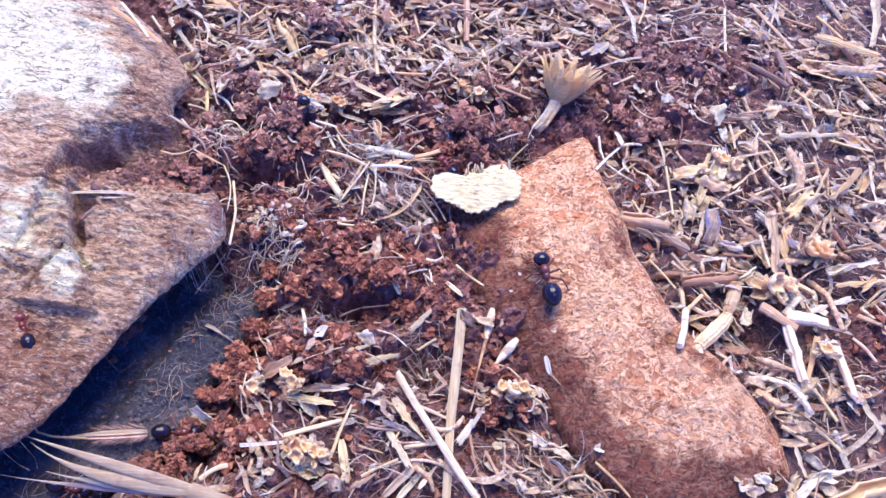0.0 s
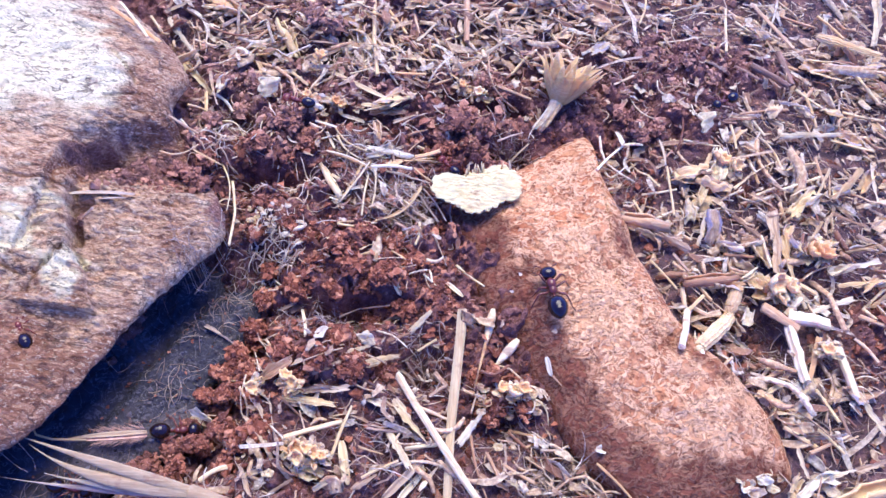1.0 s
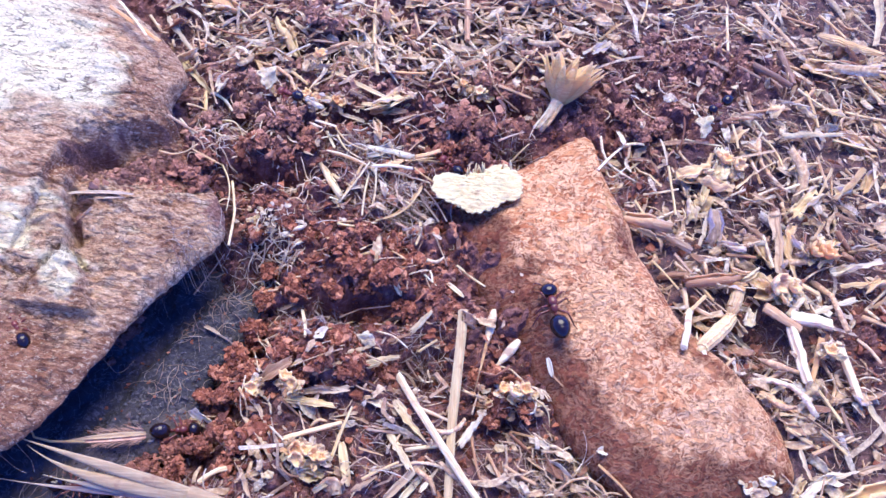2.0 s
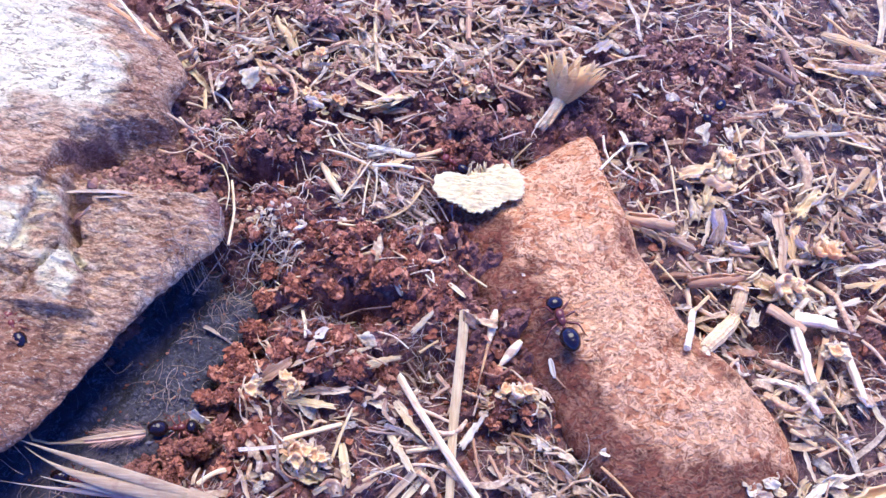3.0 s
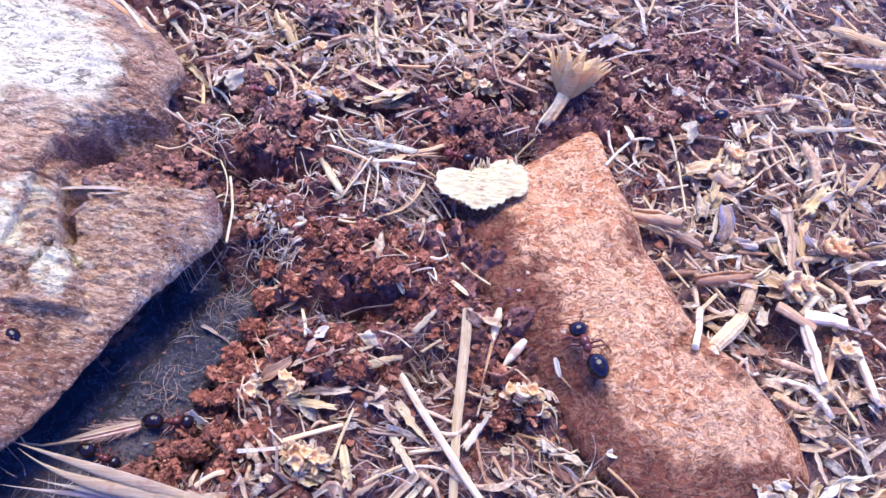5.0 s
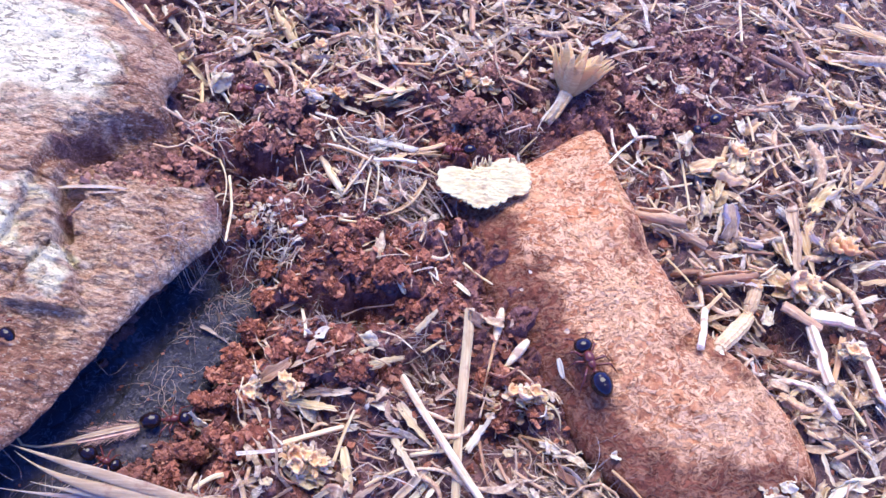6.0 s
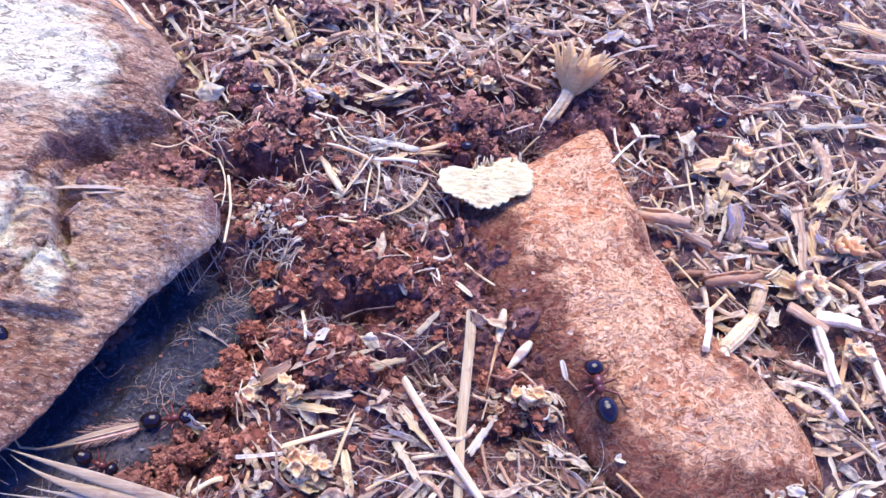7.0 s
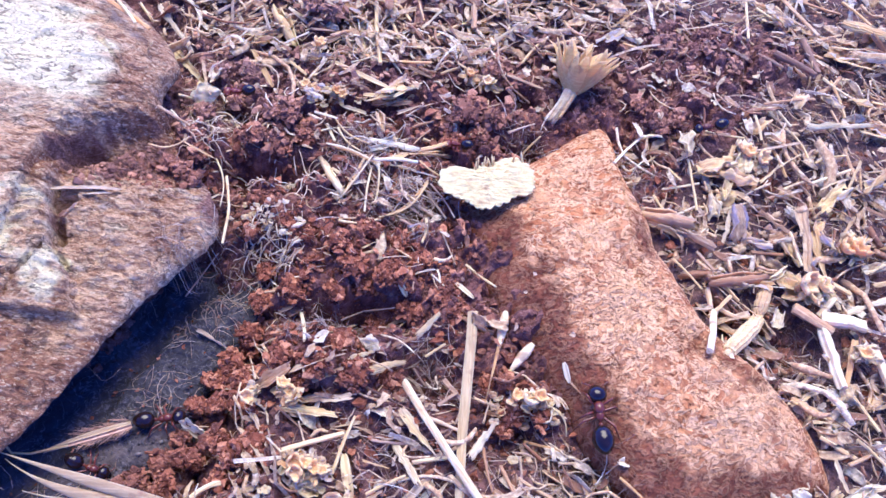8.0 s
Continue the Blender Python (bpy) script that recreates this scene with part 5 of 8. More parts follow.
straw(-46.8, 44.6, -0.7, -38.3, 47.4, -0.1, 0.37, "fibre", TAN, 0.10)
straw(-47.7, 29.3, 1.4, -43.7, 26.7, 0.0, 0.55, "stem", WHITE, 0.12)
straw(-49.4, 22.3, 6.1, -47.4, 26.0, -0.1, 0.46, "fibre", PALE)
straw(-46.0, 25.7, -0.3, -43.2, 19.3, 1.6, 0.37, "fibre", WHITE)
straw(-45.1, 24.6, -0.4, -40.9, 21.4, 0.1, 0.37, "fibre", WHITE, 0.20)
straw(-62.9, 0.6, 8.6, -52.1, 0.7, 9.7, 0.92, "blade", GREYISH, 0.05)
straw(-61.9, 1.1, 6.5, -52.9, -0.5, 10.5, 0.64, "blade", GREYISH)
straw(-60.6, -3.6, 7.0, -57.6, -2.6, 10.1, 0.46, "stem", GREYISH)
straw(-54.7, 47.9, -0.1, -52.3, 40.8, -0.2, 0.37, "stem", TAN)
straw(-52.3, 47.8, -0.5, -51.2, 40.0, 0.4, 0.37, "stem", TAN)
straw(-57.0, 49.8, 1.0, -46.5, 44.8, -0.6, 0.46, "fibre", DARK)
straw(-51.2, 52.5, 0.3, -48.6, 51.4, 0.1, 2.76, "husk", YELLOW)
straw(-38.1, 46.9, 0.5, -35.9, 42.8, -0.3, 2.39, "husk", PALE)
straw(-53.7, 27.5, 11.8, -54.3, 38.2, 1.5, 0.37, "fibre", PALE, 0.20)

# among the clods behind the disc
straw(-21.2, 54.6, 2.7, -18.7, 35.9, 2.7, 0.83, "stem", PALE)
straw(-15.9, 40.9, 1.9, -2.0, 41.4, 1.9, 0.92, "chip", PALE, -0.03)
straw(-25.5, 40.0, 1.1, -10.1, 36.3, 3.4, 0.55, "stem", YELLOW, -0.04)
straw(-27.3, 37.1, 1.0, -15.7, 28.8, 4.1, 0.92, "blade", PALE)
straw(-33.8, 41.7, -1.7, -26.6, 43.2, 0.9, 1.38, "blade", GREYISH)
straw(-31.8, 44.8, 0.6, -25.6, 44.0, 1.1, 0.55, "stem", GREYISH)
straw(-23.0, 45.7, 1.5, -22.2, 41.0, 1.4, 1.01, "chip", PALE)
straw(-20.0, 26.4, 3.6, -11.4, 30.8, 3.3, 1.47, "blade", PALE)
straw(-19.9, 29.3, 1.2, -13.5, 31.4, 4.1, 1.47, "blade", YELLOW)
straw(-20.9, 29.3, 1.8, -15.7, 28.1, 3.0, 1.10, "blade", PALE)
straw(-15.5, 26.9, 4.5, -11.2, 32.4, 2.5, 0.83, "blade", PALE)
straw(-18.9, 29.1, -0.0, -13.4, 27.7, 2.4, 0.92, "chip", TAN)
straw(-3.8, 58.8, 1.9, -3.0, 47.2, 1.8, 1.38, "stem", TAN)
straw(-5.2, 36.7, 3.1, -1.7, 34.9, 1.5, 0.74, "chip", PALE)
straw(3.2, 35.2, 3.0, 9.4, 34.8, 0.8, 0.64, "stem", TAN)
straw(9.1, 44.9, 1.7, 5.9, 41.0, 0.3, 0.55, "stem", PALE)
straw(-16.1, 43.0, 1.8, -11.3, 43.5, 1.1, 0.74, "chip", PALE)
straw(-17.9, 47.6, 1.7, -15.3, 41.4, 1.7, 0.55, "stem", PALE)
straw(-25.6, 46.4, 1.8, -22.0, 47.7, 2.6, 0.74, "chip", TAN)
straw(-34.7, 53.9, 2.8, -29.1, 49.3, 4.0, 1.01, "stem", PALE)
straw(-14.1, 55.8, 2.1, -12.1, 47.9, 1.9, 0.64, "stem", TAN)
straw(-10.4, 44.9, 0.6, -3.1, 50.1, 0.4, 0.55, "stem", PALE, 0.05)
straw(-9.7, 56.2, 1.6, -5.9, 50.6, 0.7, 0.55, "fibre", TAN, 0.10)
straw(4.7, 58.4, 1.1, 15.9, 54.9, 1.6, 0.74, "stem", TAN)
straw(1.6, 55.7, 0.4, 11.5, 52.8, 1.5, 0.64, "chip", TAN)
straw(15.8, 52.3, 1.9, 20.1, 51.2, 2.0, 0.83, "chip", WHITE)
straw(-23.8, 36.3, 1.9, -19.7, 37.2, 3.0, 0.37, "fibre", PALE)
straw(-16.6, 37.0, 2.1, -14.9, 35.3, 1.1, 0.55, "fibre", WHITE)
straw(-27.6, 20.2, 2.1, -21.7, 21.5, 2.5, 0.37, "fibre", WHITE, 0.10)
straw(-26.1, 22.6, 1.4, -24.3, 18.9, 2.0, 0.55, "stem", WHITE)
straw(-24.6, 17.9, 1.9, -17.7, 15.1, 2.1, 0.64, "stem", PALE)
straw(-19.0, 16.2, 2.1, -22.1, 6.8, 2.0, 0.55, "stem", PALE, 0.03)
straw(-17.9, 14.2, 1.7, -17.9, 4.9, 3.1, 0.37, "stem", PALE)
straw(-24.0, 20.9, 2.9, -19.4, 16.8, 2.2, 0.46, "fibre", PALE, -0.12)
straw(-18.2, 15.1, 1.8, -8.2, 13.6, 1.6, 0.83, "chip", WHITE, 0.05)
straw(-14.5, 16.6, 1.9, -5.7, 19.4, -0.5, 0.92, "chip", YELLOW)
straw(-13.6, 17.4, 1.9, -6.9, 20.4, -0.4, 0.46, "stem", TAN)
straw(-21.6, 2.9, 3.1, -15.7, 3.2, 3.7, 0.46, "fibre", PALE, -0.10)
straw(-16.0, 4.2, 2.2, -8.8, 12.4, 1.9, 0.55, "stem", PALE, -0.08)
straw(-8.5, 4.2, 3.3, -8.8, 0.1, 3.3, 0.55, "stem", PALE, 0.10)
straw(-8.7, 10.8, 0.8, -5.5, 6.5, 0.6, 0.46, "stem", GREYISH)
straw(-17.2, 10.5, 0.9, -6.9, 5.9, 1.2, 0.46, "stem", GREYISH, 0.05)
straw(-12.4, 4.5, 2.1, -10.1, 1.7, 2.4, 0.46, "stem", GREYISH, 0.20)
straw(-17.5, 1.2, 3.5, -14.7, 2.2, 2.0, 0.55, "chip", WHITE, -0.15)
straw(-25.9, 14.7, 1.2, -22.1, 8.3, 2.4, 1.29, "husk", PALE)
straw(-6.2, 2.8, 3.1, -3.5, -2.3, 1.3, 0.37, "fibre", TAN)
straw(-12.2, 23.4, 1.4, -8.8, 24.4, 2.2, 0.46, "stem", TAN)
straw(-17.8, 24.6, 2.1, -17.0, 21.5, 3.2, 1.38, "husk", TAN)
straw(-21.6, 19.4, 2.8, -22.3, 16.3, 1.1, 0.37, "stem", WHITE)
straw(-17.7, 19.3, 2.3, -11.6, 18.7, 1.8, 1.10, "chip", WHITE)
straw(-18.0, 17.7, 2.3, -13.4, 20.5, 1.4, 0.83, "chip", WHITE)
straw(-14.9, 20.2, 2.7, -13.6, 17.0, 1.5, 0.64, "chip", WHITE)
straw(3.7, 23.8, 1.5, 8.2, 26.4, 1.3, 0.46, "fibre", GREYISH)
straw(6.3, 22.8, -3.4, 9.4, 25.3, -0.4, 0.46, "fibre", PALE)

# thin crossed stems beside the papery disc
straw(-24.5, 22.5, 3.0, -18.6, 17.7, 3.4, 0.37, "stem", PALE, -0.12)
straw(-25.3, 17.3, 3.0, -18.4, 15.0, 3.2, 0.34, "stem", WHITE, 0.05)
straw(-17.9, 15.2, 3.6, -21.8, 7.5, 2.6, 0.37, "stem", WHITE, 0.03)
straw(-16.6, 13.6, 3.2, -16.9, 5.3, 2.4, 0.31, "stem", PALE, 0.05)
straw(-17.2, 14.4, 3.6, -10.7, 14.6, 3.6, 0.54, "stem", WHITE, 0.02)
straw(-10.2, 15.0, 3.4, -6.8, 12.7, 3.0, 0.34, "stem", PALE, -0.10)
straw(-8.8, 11.0, 3.2, -15.6, 4.2, 3.0, 0.34, "stem", PALE, 0.12)
straw(-16.5, 9.2, 2.2, -9.0, 5.2, 2.2, 0.27, "stem", GREYISH, 0.06)
straw(-21.6, 3.5, 2.4, -15.4, 4.0, 2.4, 0.31, "stem", TAN, 0.03)
straw(-23.6, 8.3, 2.4, -21.7, 7.7, 2.4, 0.31, "stem", PALE, 0.00)
straw(-8.3, 11.4, 2.6, -4.2, 5.8, 2.0, 0.27, "stem", GREYISH, 0.04)
straw(-11.5, 18.8, 3.0, -9.1, 22.3, 2.6, 0.27, "stem", TAN, 0.00)
straw(-13.3, 24.8, 2.4, -7.2, 28.7, 2.4, 0.27, "stem", GREYISH, 0.10)
straw(-10.2, 17.5, 3.2, -6.4, 19.3, 3.0, 0.75, "stem", YELLOW, -0.06)

# in front of the clods
straw(-25.6, -10.7, -1.9, -23.8, -17.3, 3.0, 0.55, "stem", WHITE)
straw(-21.0, -16.0, 3.6, -17.7, -10.6, -4.6, 0.64, "chip", PALE)
straw(-7.9, -14.0, 1.3, -5.8, -11.8, 2.5, 0.83, "chip", PALE)
straw(-2.5, -10.8, 1.8, 2.4, -13.2, 1.6, 0.74, "stem", TAN, -0.05)
straw(-1.9, -2.0, 1.2, 2.6, -5.7, 1.8, 0.46, "stem", PALE)
straw(-3.3, -6.1, 2.5, -0.6, -8.0, 1.8, 1.20, "blade", PALE)
straw(-11.6, -6.3, 2.6, -10.3, -8.2, 1.1, 0.92, "blade", PALE)
straw(-6.1, -3.8, 2.0, -5.3, -7.2, 2.0, 0.46, "fibre", WHITE)
straw(-7.0, -5.2, 3.1, -4.6, -7.0, 2.4, 0.37, "fibre", WHITE)
straw(-0.6, -10.9, 2.6, -0.7, -41.4, 1.8, 1.55, "stem", STRAW)
straw(-9.3, -21.9, 1.4, 3.0, -40.0, 4.0, 1.20, "stem", PALE)
straw(-8.9, -27.1, 2.6, -5.2, -30.8, 1.4, 1.38, "chip", PALE)
straw(0.5, -30.7, 0.5, 2.8, -27.1, -0.1, 1.10, "chip", WHITE)
straw(1.9, -29.6, -0.2, 4.6, -39.3, 1.4, 0.55, "fibre", TAN, -0.06)
straw(12.3, -17.7, 3.3, 13.2, -20.3, 2.3, 0.83, "blade", WHITE)
straw(13.2, -20.0, 2.2, 14.7, -21.8, 2.5, 0.37, "fibre", TAN)
straw(-13.9, -20.6, 2.1, -10.4, -18.2, -0.1, 1.20, "chip", PALE)
straw(-25.8, -22.5, 3.6, -33.6, -25.6, -3.7, 1.47, "chip", TAN)
straw(-24.5, -26.0, 0.3, -19.0, -27.0, 1.3, 1.56, "chip", PALE)
straw(-24.4, -32.6, 1.4, -17.0, -29.6, 1.1, 0.83, "stem", PALE)
straw(-17.6, -34.2, 0.6, -15.6, -27.5, 2.1, 0.55, "stem", PALE)
straw(-16.6, -32.2, 0.6, -14.8, -38.5, 1.1, 1.38, "blade", PALE)
straw(-9.7, -30.9, 1.2, -6.8, -35.6, 2.6, 1.10, "chip", PALE)
straw(-7.3, -32.9, 1.6, -2.2, -31.5, 0.8, 0.64, "stem", PALE)
straw(-9.9, -39.8, 0.3, -4.7, -34.4, 1.9, 1.20, "blade", TAN)
straw(-8.0, -40.4, 0.4, -4.3, -35.1, 0.2, 1.01, "blade", PALE)
straw(-12.9, -37.7, 2.4, -8.3, -35.0, 2.4, 0.46, "stem", PALE)
straw(-13.0, -30.5, 2.1, -8.0, -30.3, 1.1, 0.46, "stem", GREYISH)
straw(-5.7, -26.6, 1.6, -1.4, -28.0, 1.2, 0.64, "stem", TAN)
straw(-38.4, -28.6, -2.6, -35.8, -29.2, -5.2, 1.38, "chip", WHITE)
straw(-38.8, -28.9, -4.1, -36.9, -29.7, -5.0, 0.83, "chip", PALE)
straw(-35.7, -38.8, -1.6, -32.3, -36.7, -1.4, 0.74, "stem", PALE, 0.10)
straw(6.7, -33.6, 0.3, 11.1, -35.6, -0.4, 0.55, "stem", TAN)
straw(10.1, -23.4, 1.4, 13.2, -26.9, -0.6, 0.37, "fibre", PALE, 0.20)
straw(-22.8, -25.1, 0.5, -16.9, -25.1, 2.9, 0.92, "chip", TAN)
straw(-24.3, -22.0, 3.5, -21.8, -21.1, 5.0, 1.10, "chip", TAN)
straw(-21.2, -23.1, 3.5, -18.1, -21.6, 4.0, 0.74, "chip", TAN)
straw(-26.2, -26.6, 1.3, -21.7, -29.9, 0.8, 0.46, "fibre", TAN)
straw(-33.0, -18.5, -3.8, -29.3, -22.9, 1.5, 0.37, "fibre", TAN)
straw(-29.7, -23.1, 1.9, -32.4, -17.0, -4.8, 0.37, "fibre", TAN)
straw(-36.8, -22.4, -5.0, -33.3, -23.1, -2.6, 0.28, "fibre", TAN)
straw(-42.6, -10.1, -0.7, -38.5, -3.9, 2.1, 0.28, "fibre", GREYISH)
straw(-39.8, -14.4, -3.5, -35.8, -16.5, -3.5, 1.01, "chip", GREYISH)
straw(-44.4, -12.8, -5.6, -40.6, -14.8, -3.4, 0.37, "chip", GREYISH)
straw(2.6, -23.0, 0.0, 4.2, -28.2, -2.4, 0.37, "fibre", PALE, 0.10)
straw(1.7, -26.3, 0.2, 2.5, -23.0, 1.0, 0.37, "fibre", TAN)
straw(4.5, -20.5, 1.6, 5.5, -22.4, 0.2, 0.46, "fibre", WHITE)
straw(7.8, -27.2, -3.2, 12.5, -28.9, -0.8, 0.46, "stem", PALE)
straw(10.1, -30.3, -1.1, 16.4, -30.4, -1.7, 0.37, "fibre", PALE, 0.30)
straw(-14.6, -23.4, 2.6, -7.7, -26.0, 1.8, 0.46, "fibre", DARK)
straw(-3.9, -19.5, -2.2, -1.2, -23.4, -0.0, 0.92, "stem", GREYISH)
straw(0.5, -22.9, 0.4, 2.8, -23.8, 0.8, 0.92, "chip", YELLOW)
straw(-31.0, -35.7, -0.6, -28.0, -41.0, 2.0, 0.74, "chip", TAN)
straw(20.0, -32.6, 0.9, 24.9, -36.8, -0.1, 0.46, "stem", PALE)
straw(-29.4, -27.8, 0.4, -27.0, -31.7, 1.0, 0.74, "chip", TAN)
straw(-23.6, -35.0, 1.9, -22.8, -33.0, 0.9, 1.29, "husk", PALE)
straw(-20.3, -33.6, 1.0, -18.0, -35.5, 1.0, 0.92, "husk", YELLOW)

# beyond the ochre stone
straw(34.1, -3.3, 1.8, 34.5, -7.5, 1.4, 0.92, "stem", WHITE)
straw(34.6, -7.1, 1.7, 31.3, -16.2, 7.6, 1.10, "stem", WHITE)
straw(33.9, -7.8, 1.9, 37.3, -4.3, 2.0, 0.64, "stem", PALE)
straw(47.1, -5.5, 1.9, 51.4, -8.6, 2.0, 2.02, "stem", TAN)
straw(51.3, -6.6, 1.5, 56.1, -7.7, 2.1, 2.39, "stem", WHITE)
straw(50.7, -5.8, 1.1, 53.0, -3.3, 1.6, 1.10, "stem", WHITE)
straw(50.6, -8.6, 1.7, 51.2, -17.7, 2.6, 1.66, "stem", WHITE)
straw(55.0, -10.1, 1.6, 52.3, -17.3, 1.9, 1.10, "stem", PALE)
straw(57.2, -10.8, 1.8, 58.6, -19.7, 2.5, 1.38, "stem", WHITE)
straw(49.0, -15.2, 0.6, 42.9, -18.7, 1.0, 0.74, "stem", TAN)
straw(44.9, -20.3, 1.9, 48.2, -22.3, 2.3, 1.01, "chip", YELLOW)
straw(26.4, 8.5, 2.3, 30.5, 7.5, 2.5, 2.39, "husk", TAN)
straw(29.7, 7.8, 1.9, 34.4, 4.8, 2.1, 1.75, "chip", TAN)
straw(39.0, 10.6, 2.3, 37.6, 6.2, 1.8, 0.86, "chip", WHITE)
straw(35.2, -2.5, 2.3, 42.4, -0.6, 1.4, 2.02, "husk", TAN)
straw(36.6, -1.7, 1.5, 38.7, -4.4, 1.2, 0.74, "stem", PALE)
straw(47.6, 6.5, 2.2, 43.7, 5.8, 1.7, 0.72, "chip", WHITE)
straw(48.0, 7.9, 2.2, 49.0, 2.3, 1.9, 0.65, "stem", PALE)
straw(44.5, 17.2, 2.6, 51.8, 23.6, 1.9, 0.72, "chip", PALE)
straw(51.8, 23.5, 1.7, 50.6, 25.3, 1.9, 0.72, "chip", PALE)
straw(54.3, 22.2, 2.1, 60.1, 24.8, 1.5, 0.43, "stem", PALE, 0.10)
straw(60.4, 26.4, 1.0, 61.0, 19.9, 1.2, 0.50, "stem", TAN)
straw(61.0, 22.5, 1.0, 53.0, 18.3, 1.6, 0.57, "stem", WHITE)
straw(66.6, 22.5, 2.5, 62.1, 17.4, 2.5, 1.38, "chip", PALE)
straw(69.5, 24.3, 2.4, 69.1, 16.5, 2.2, 0.79, "chip", WHITE)
straw(64.0, 31.0, 0.9, 71.3, 29.2, 1.0, 0.57, "stem", PALE)
straw(54.5, 29.7, 2.6, 65.3, 31.9, 1.6, 0.86, "chip", PALE)
straw(47.2, 33.8, 2.7, 56.7, 36.8, 1.6, 0.50, "stem", TAN)
straw(36.4, 26.6, 2.8, 43.0, 26.4, 2.1, 0.36, "stem", PALE)
straw(44.9, 31.0, 3.3, 45.5, 25.6, 2.9, 0.43, "stem", PALE)
straw(46.5, 27.1, 2.8, 50.6, 30.6, 1.9, 0.57, "chip", WHITE, -0.20)
straw(51.3, 28.7, 1.8, 53.5, 23.8, 1.5, 0.50, "stem", PALE, 0.10)
straw(54.1, 65.3, 0.3, 60.7, 54.1, 0.3, 0.72, "stem", TAN)
straw(66.2, 55.8, 1.9, 75.7, 52.4, 2.3, 1.38, "chip", YELLOW)
straw(64.0, 50.6, 0.8, 69.8, 50.0, 1.0, 1.20, "chip", PALE)
straw(63.2, 47.4, 0.8, 68.0, 46.0, 1.0, 0.86, "chip", YELLOW)
straw(34.4, 50.5, 2.4, 45.8, 54.4, 1.9, 0.65, "chip", WHITE)
straw(48.0, 62.4, 1.1, 46.0, 48.4, 3.4, 0.57, "stem", PALE)
straw(43.2, 50.4, 2.8, 47.3, 48.4, 2.1, 0.50, "stem", PALE)
straw(58.7, 41.2, 2.3, 63.4, 38.2, 1.3, 0.50, "stem", PALE)
straw(60.3, 41.3, 1.7, 61.6, 33.4, 1.3, 0.50, "stem", PALE)
straw(79.6, 69.0, 1.8, 76.3, 56.0, 1.8, 1.47, "chip", WHITE)
straw(71.3, 48.6, 0.8, 74.7, 41.3, 0.8, 0.65, "stem", PALE)
straw(51.0, 46.0, 2.6, 57.1, 41.9, 2.5, 1.29, "stem", DARK)
straw(57.3, 51.8, 0.8, 58.2, 42.8, 2.0, 1.29, "stem", DARK)
straw(47.6, 45.4, 2.8, 51.8, 43.1, 2.4, 0.57, "stem", GREYISH)
straw(32.1, 63.6, 1.4, 30.2, 55.5, 2.0, 0.50, "stem", PALE)
straw(20.7, 59.8, 2.6, 27.4, 58.1, 2.1, 1.84, "blade", TAN)
straw(31.9, 25.9, 3.1, 32.7, 20.5, 3.0, 0.72, "blade", WHITE)
straw(26.8, 20.6, 0.7, 28.9, 22.9, 0.4, 0.36, "stem", PALE)
straw(20.6, 17.5, 3.9, 25.6, 24.5, 2.0, 0.55, "stem", WHITE)
straw(29.9, 18.9, 1.8, 31.6, 16.3, 2.3, 0.36, "stem", PALE)
straw(33.2, 20.9, 2.0, 33.8, 11.1, 1.8, 0.43, "stem", PALE)
straw(29.0, 15.6, 0.5, 34.6, 16.3, 1.9, 0.36, "stem", PALE)
straw(27.4, 13.9, 0.9, 29.3, 8.7, 2.0, 0.43, "stem", PALE)
straw(40.5, 9.8, 1.3, 43.8, 3.2, 0.8, 0.57, "stem", TAN)
straw(44.2, 11.3, 2.1, 47.7, 8.3, 2.0, 0.72, "chip", TAN)
straw(50.5, 12.0, 2.0, 50.2, 2.8, 1.5, 1.66, "chip", TAN)
straw(52.0, 7.9, 1.6, 52.6, 1.1, 1.3, 1.29, "chip", PALE)
straw(54.3, 5.7, 1.1, 58.6, 9.3, 1.3, 0.65, "stem", PALE)
straw(56.3, 3.0, 2.2, 60.4, 8.4, 1.2, 0.86, "husk", PALE)
straw(59.5, 2.5, 1.9, 65.6, 4.2, 2.6, 1.29, "chip", WHITE)
straw(60.4, -0.2, 2.0, 67.0, 0.9, 2.1, 1.10, "chip", PALE)
straw(61.0, -2.6, 1.7, 55.3, -5.0, 1.5, 0.92, "chip", WHITE)
straw(51.1, 0.8, 1.6, 55.7, -1.9, 1.5, 0.83, "stem", PALE)
straw(53.0, -18.8, 1.8, 55.8, -23.4, 1.6, 0.55, "stem", PALE)
straw(56.0, -21.3, 1.9, 56.9, -25.6, 1.9, 0.55, "stem", GREYISH)
straw(47.4, -25.2, 2.0, 51.7, -27.6, 1.6, 0.64, "stem", PALE)
straw(50.8, -28.6, 1.6, 56.9, -25.6, 1.9, 0.64, "stem", TAN)
straw(59.6, -19.3, 2.1, 62.1, -24.3, 1.9, 0.83, "chip", PALE)
straw(48.7, -35.1, 2.2, 52.6, -31.9, 2.2, 1.29, "chip", WHITE)
straw(52.4, -32.0, 1.8, 56.2, -30.9, 1.8, 1.01, "chip", WHITE)
straw(52.3, -36.5, 2.7, 61.4, -32.8, 2.6, 2.39, "husk", PALE)
straw(60.7, -9.6, 1.7, 63.5, -13.2, 1.7, 0.64, "stem", TAN)
straw(65.2, 9.8, 1.6, 68.6, 7.8, 1.7, 0.72, "chip", TAN)
straw(54.8, 17.3, 1.7, 59.0, 19.5, 1.8, 0.57, "chip", PALE)
straw(47.6, 16.2, 2.3, 51.3, 13.9, 1.9, 0.57, "chip", TAN)
straw(61.4, 13.7, 2.0, 66.1, 11.6, 2.4, 0.65, "chip", TAN)
straw(67.8, 38.4, 0.3, 74.8, 36.8, 0.7, 0.57, "stem", PALE)
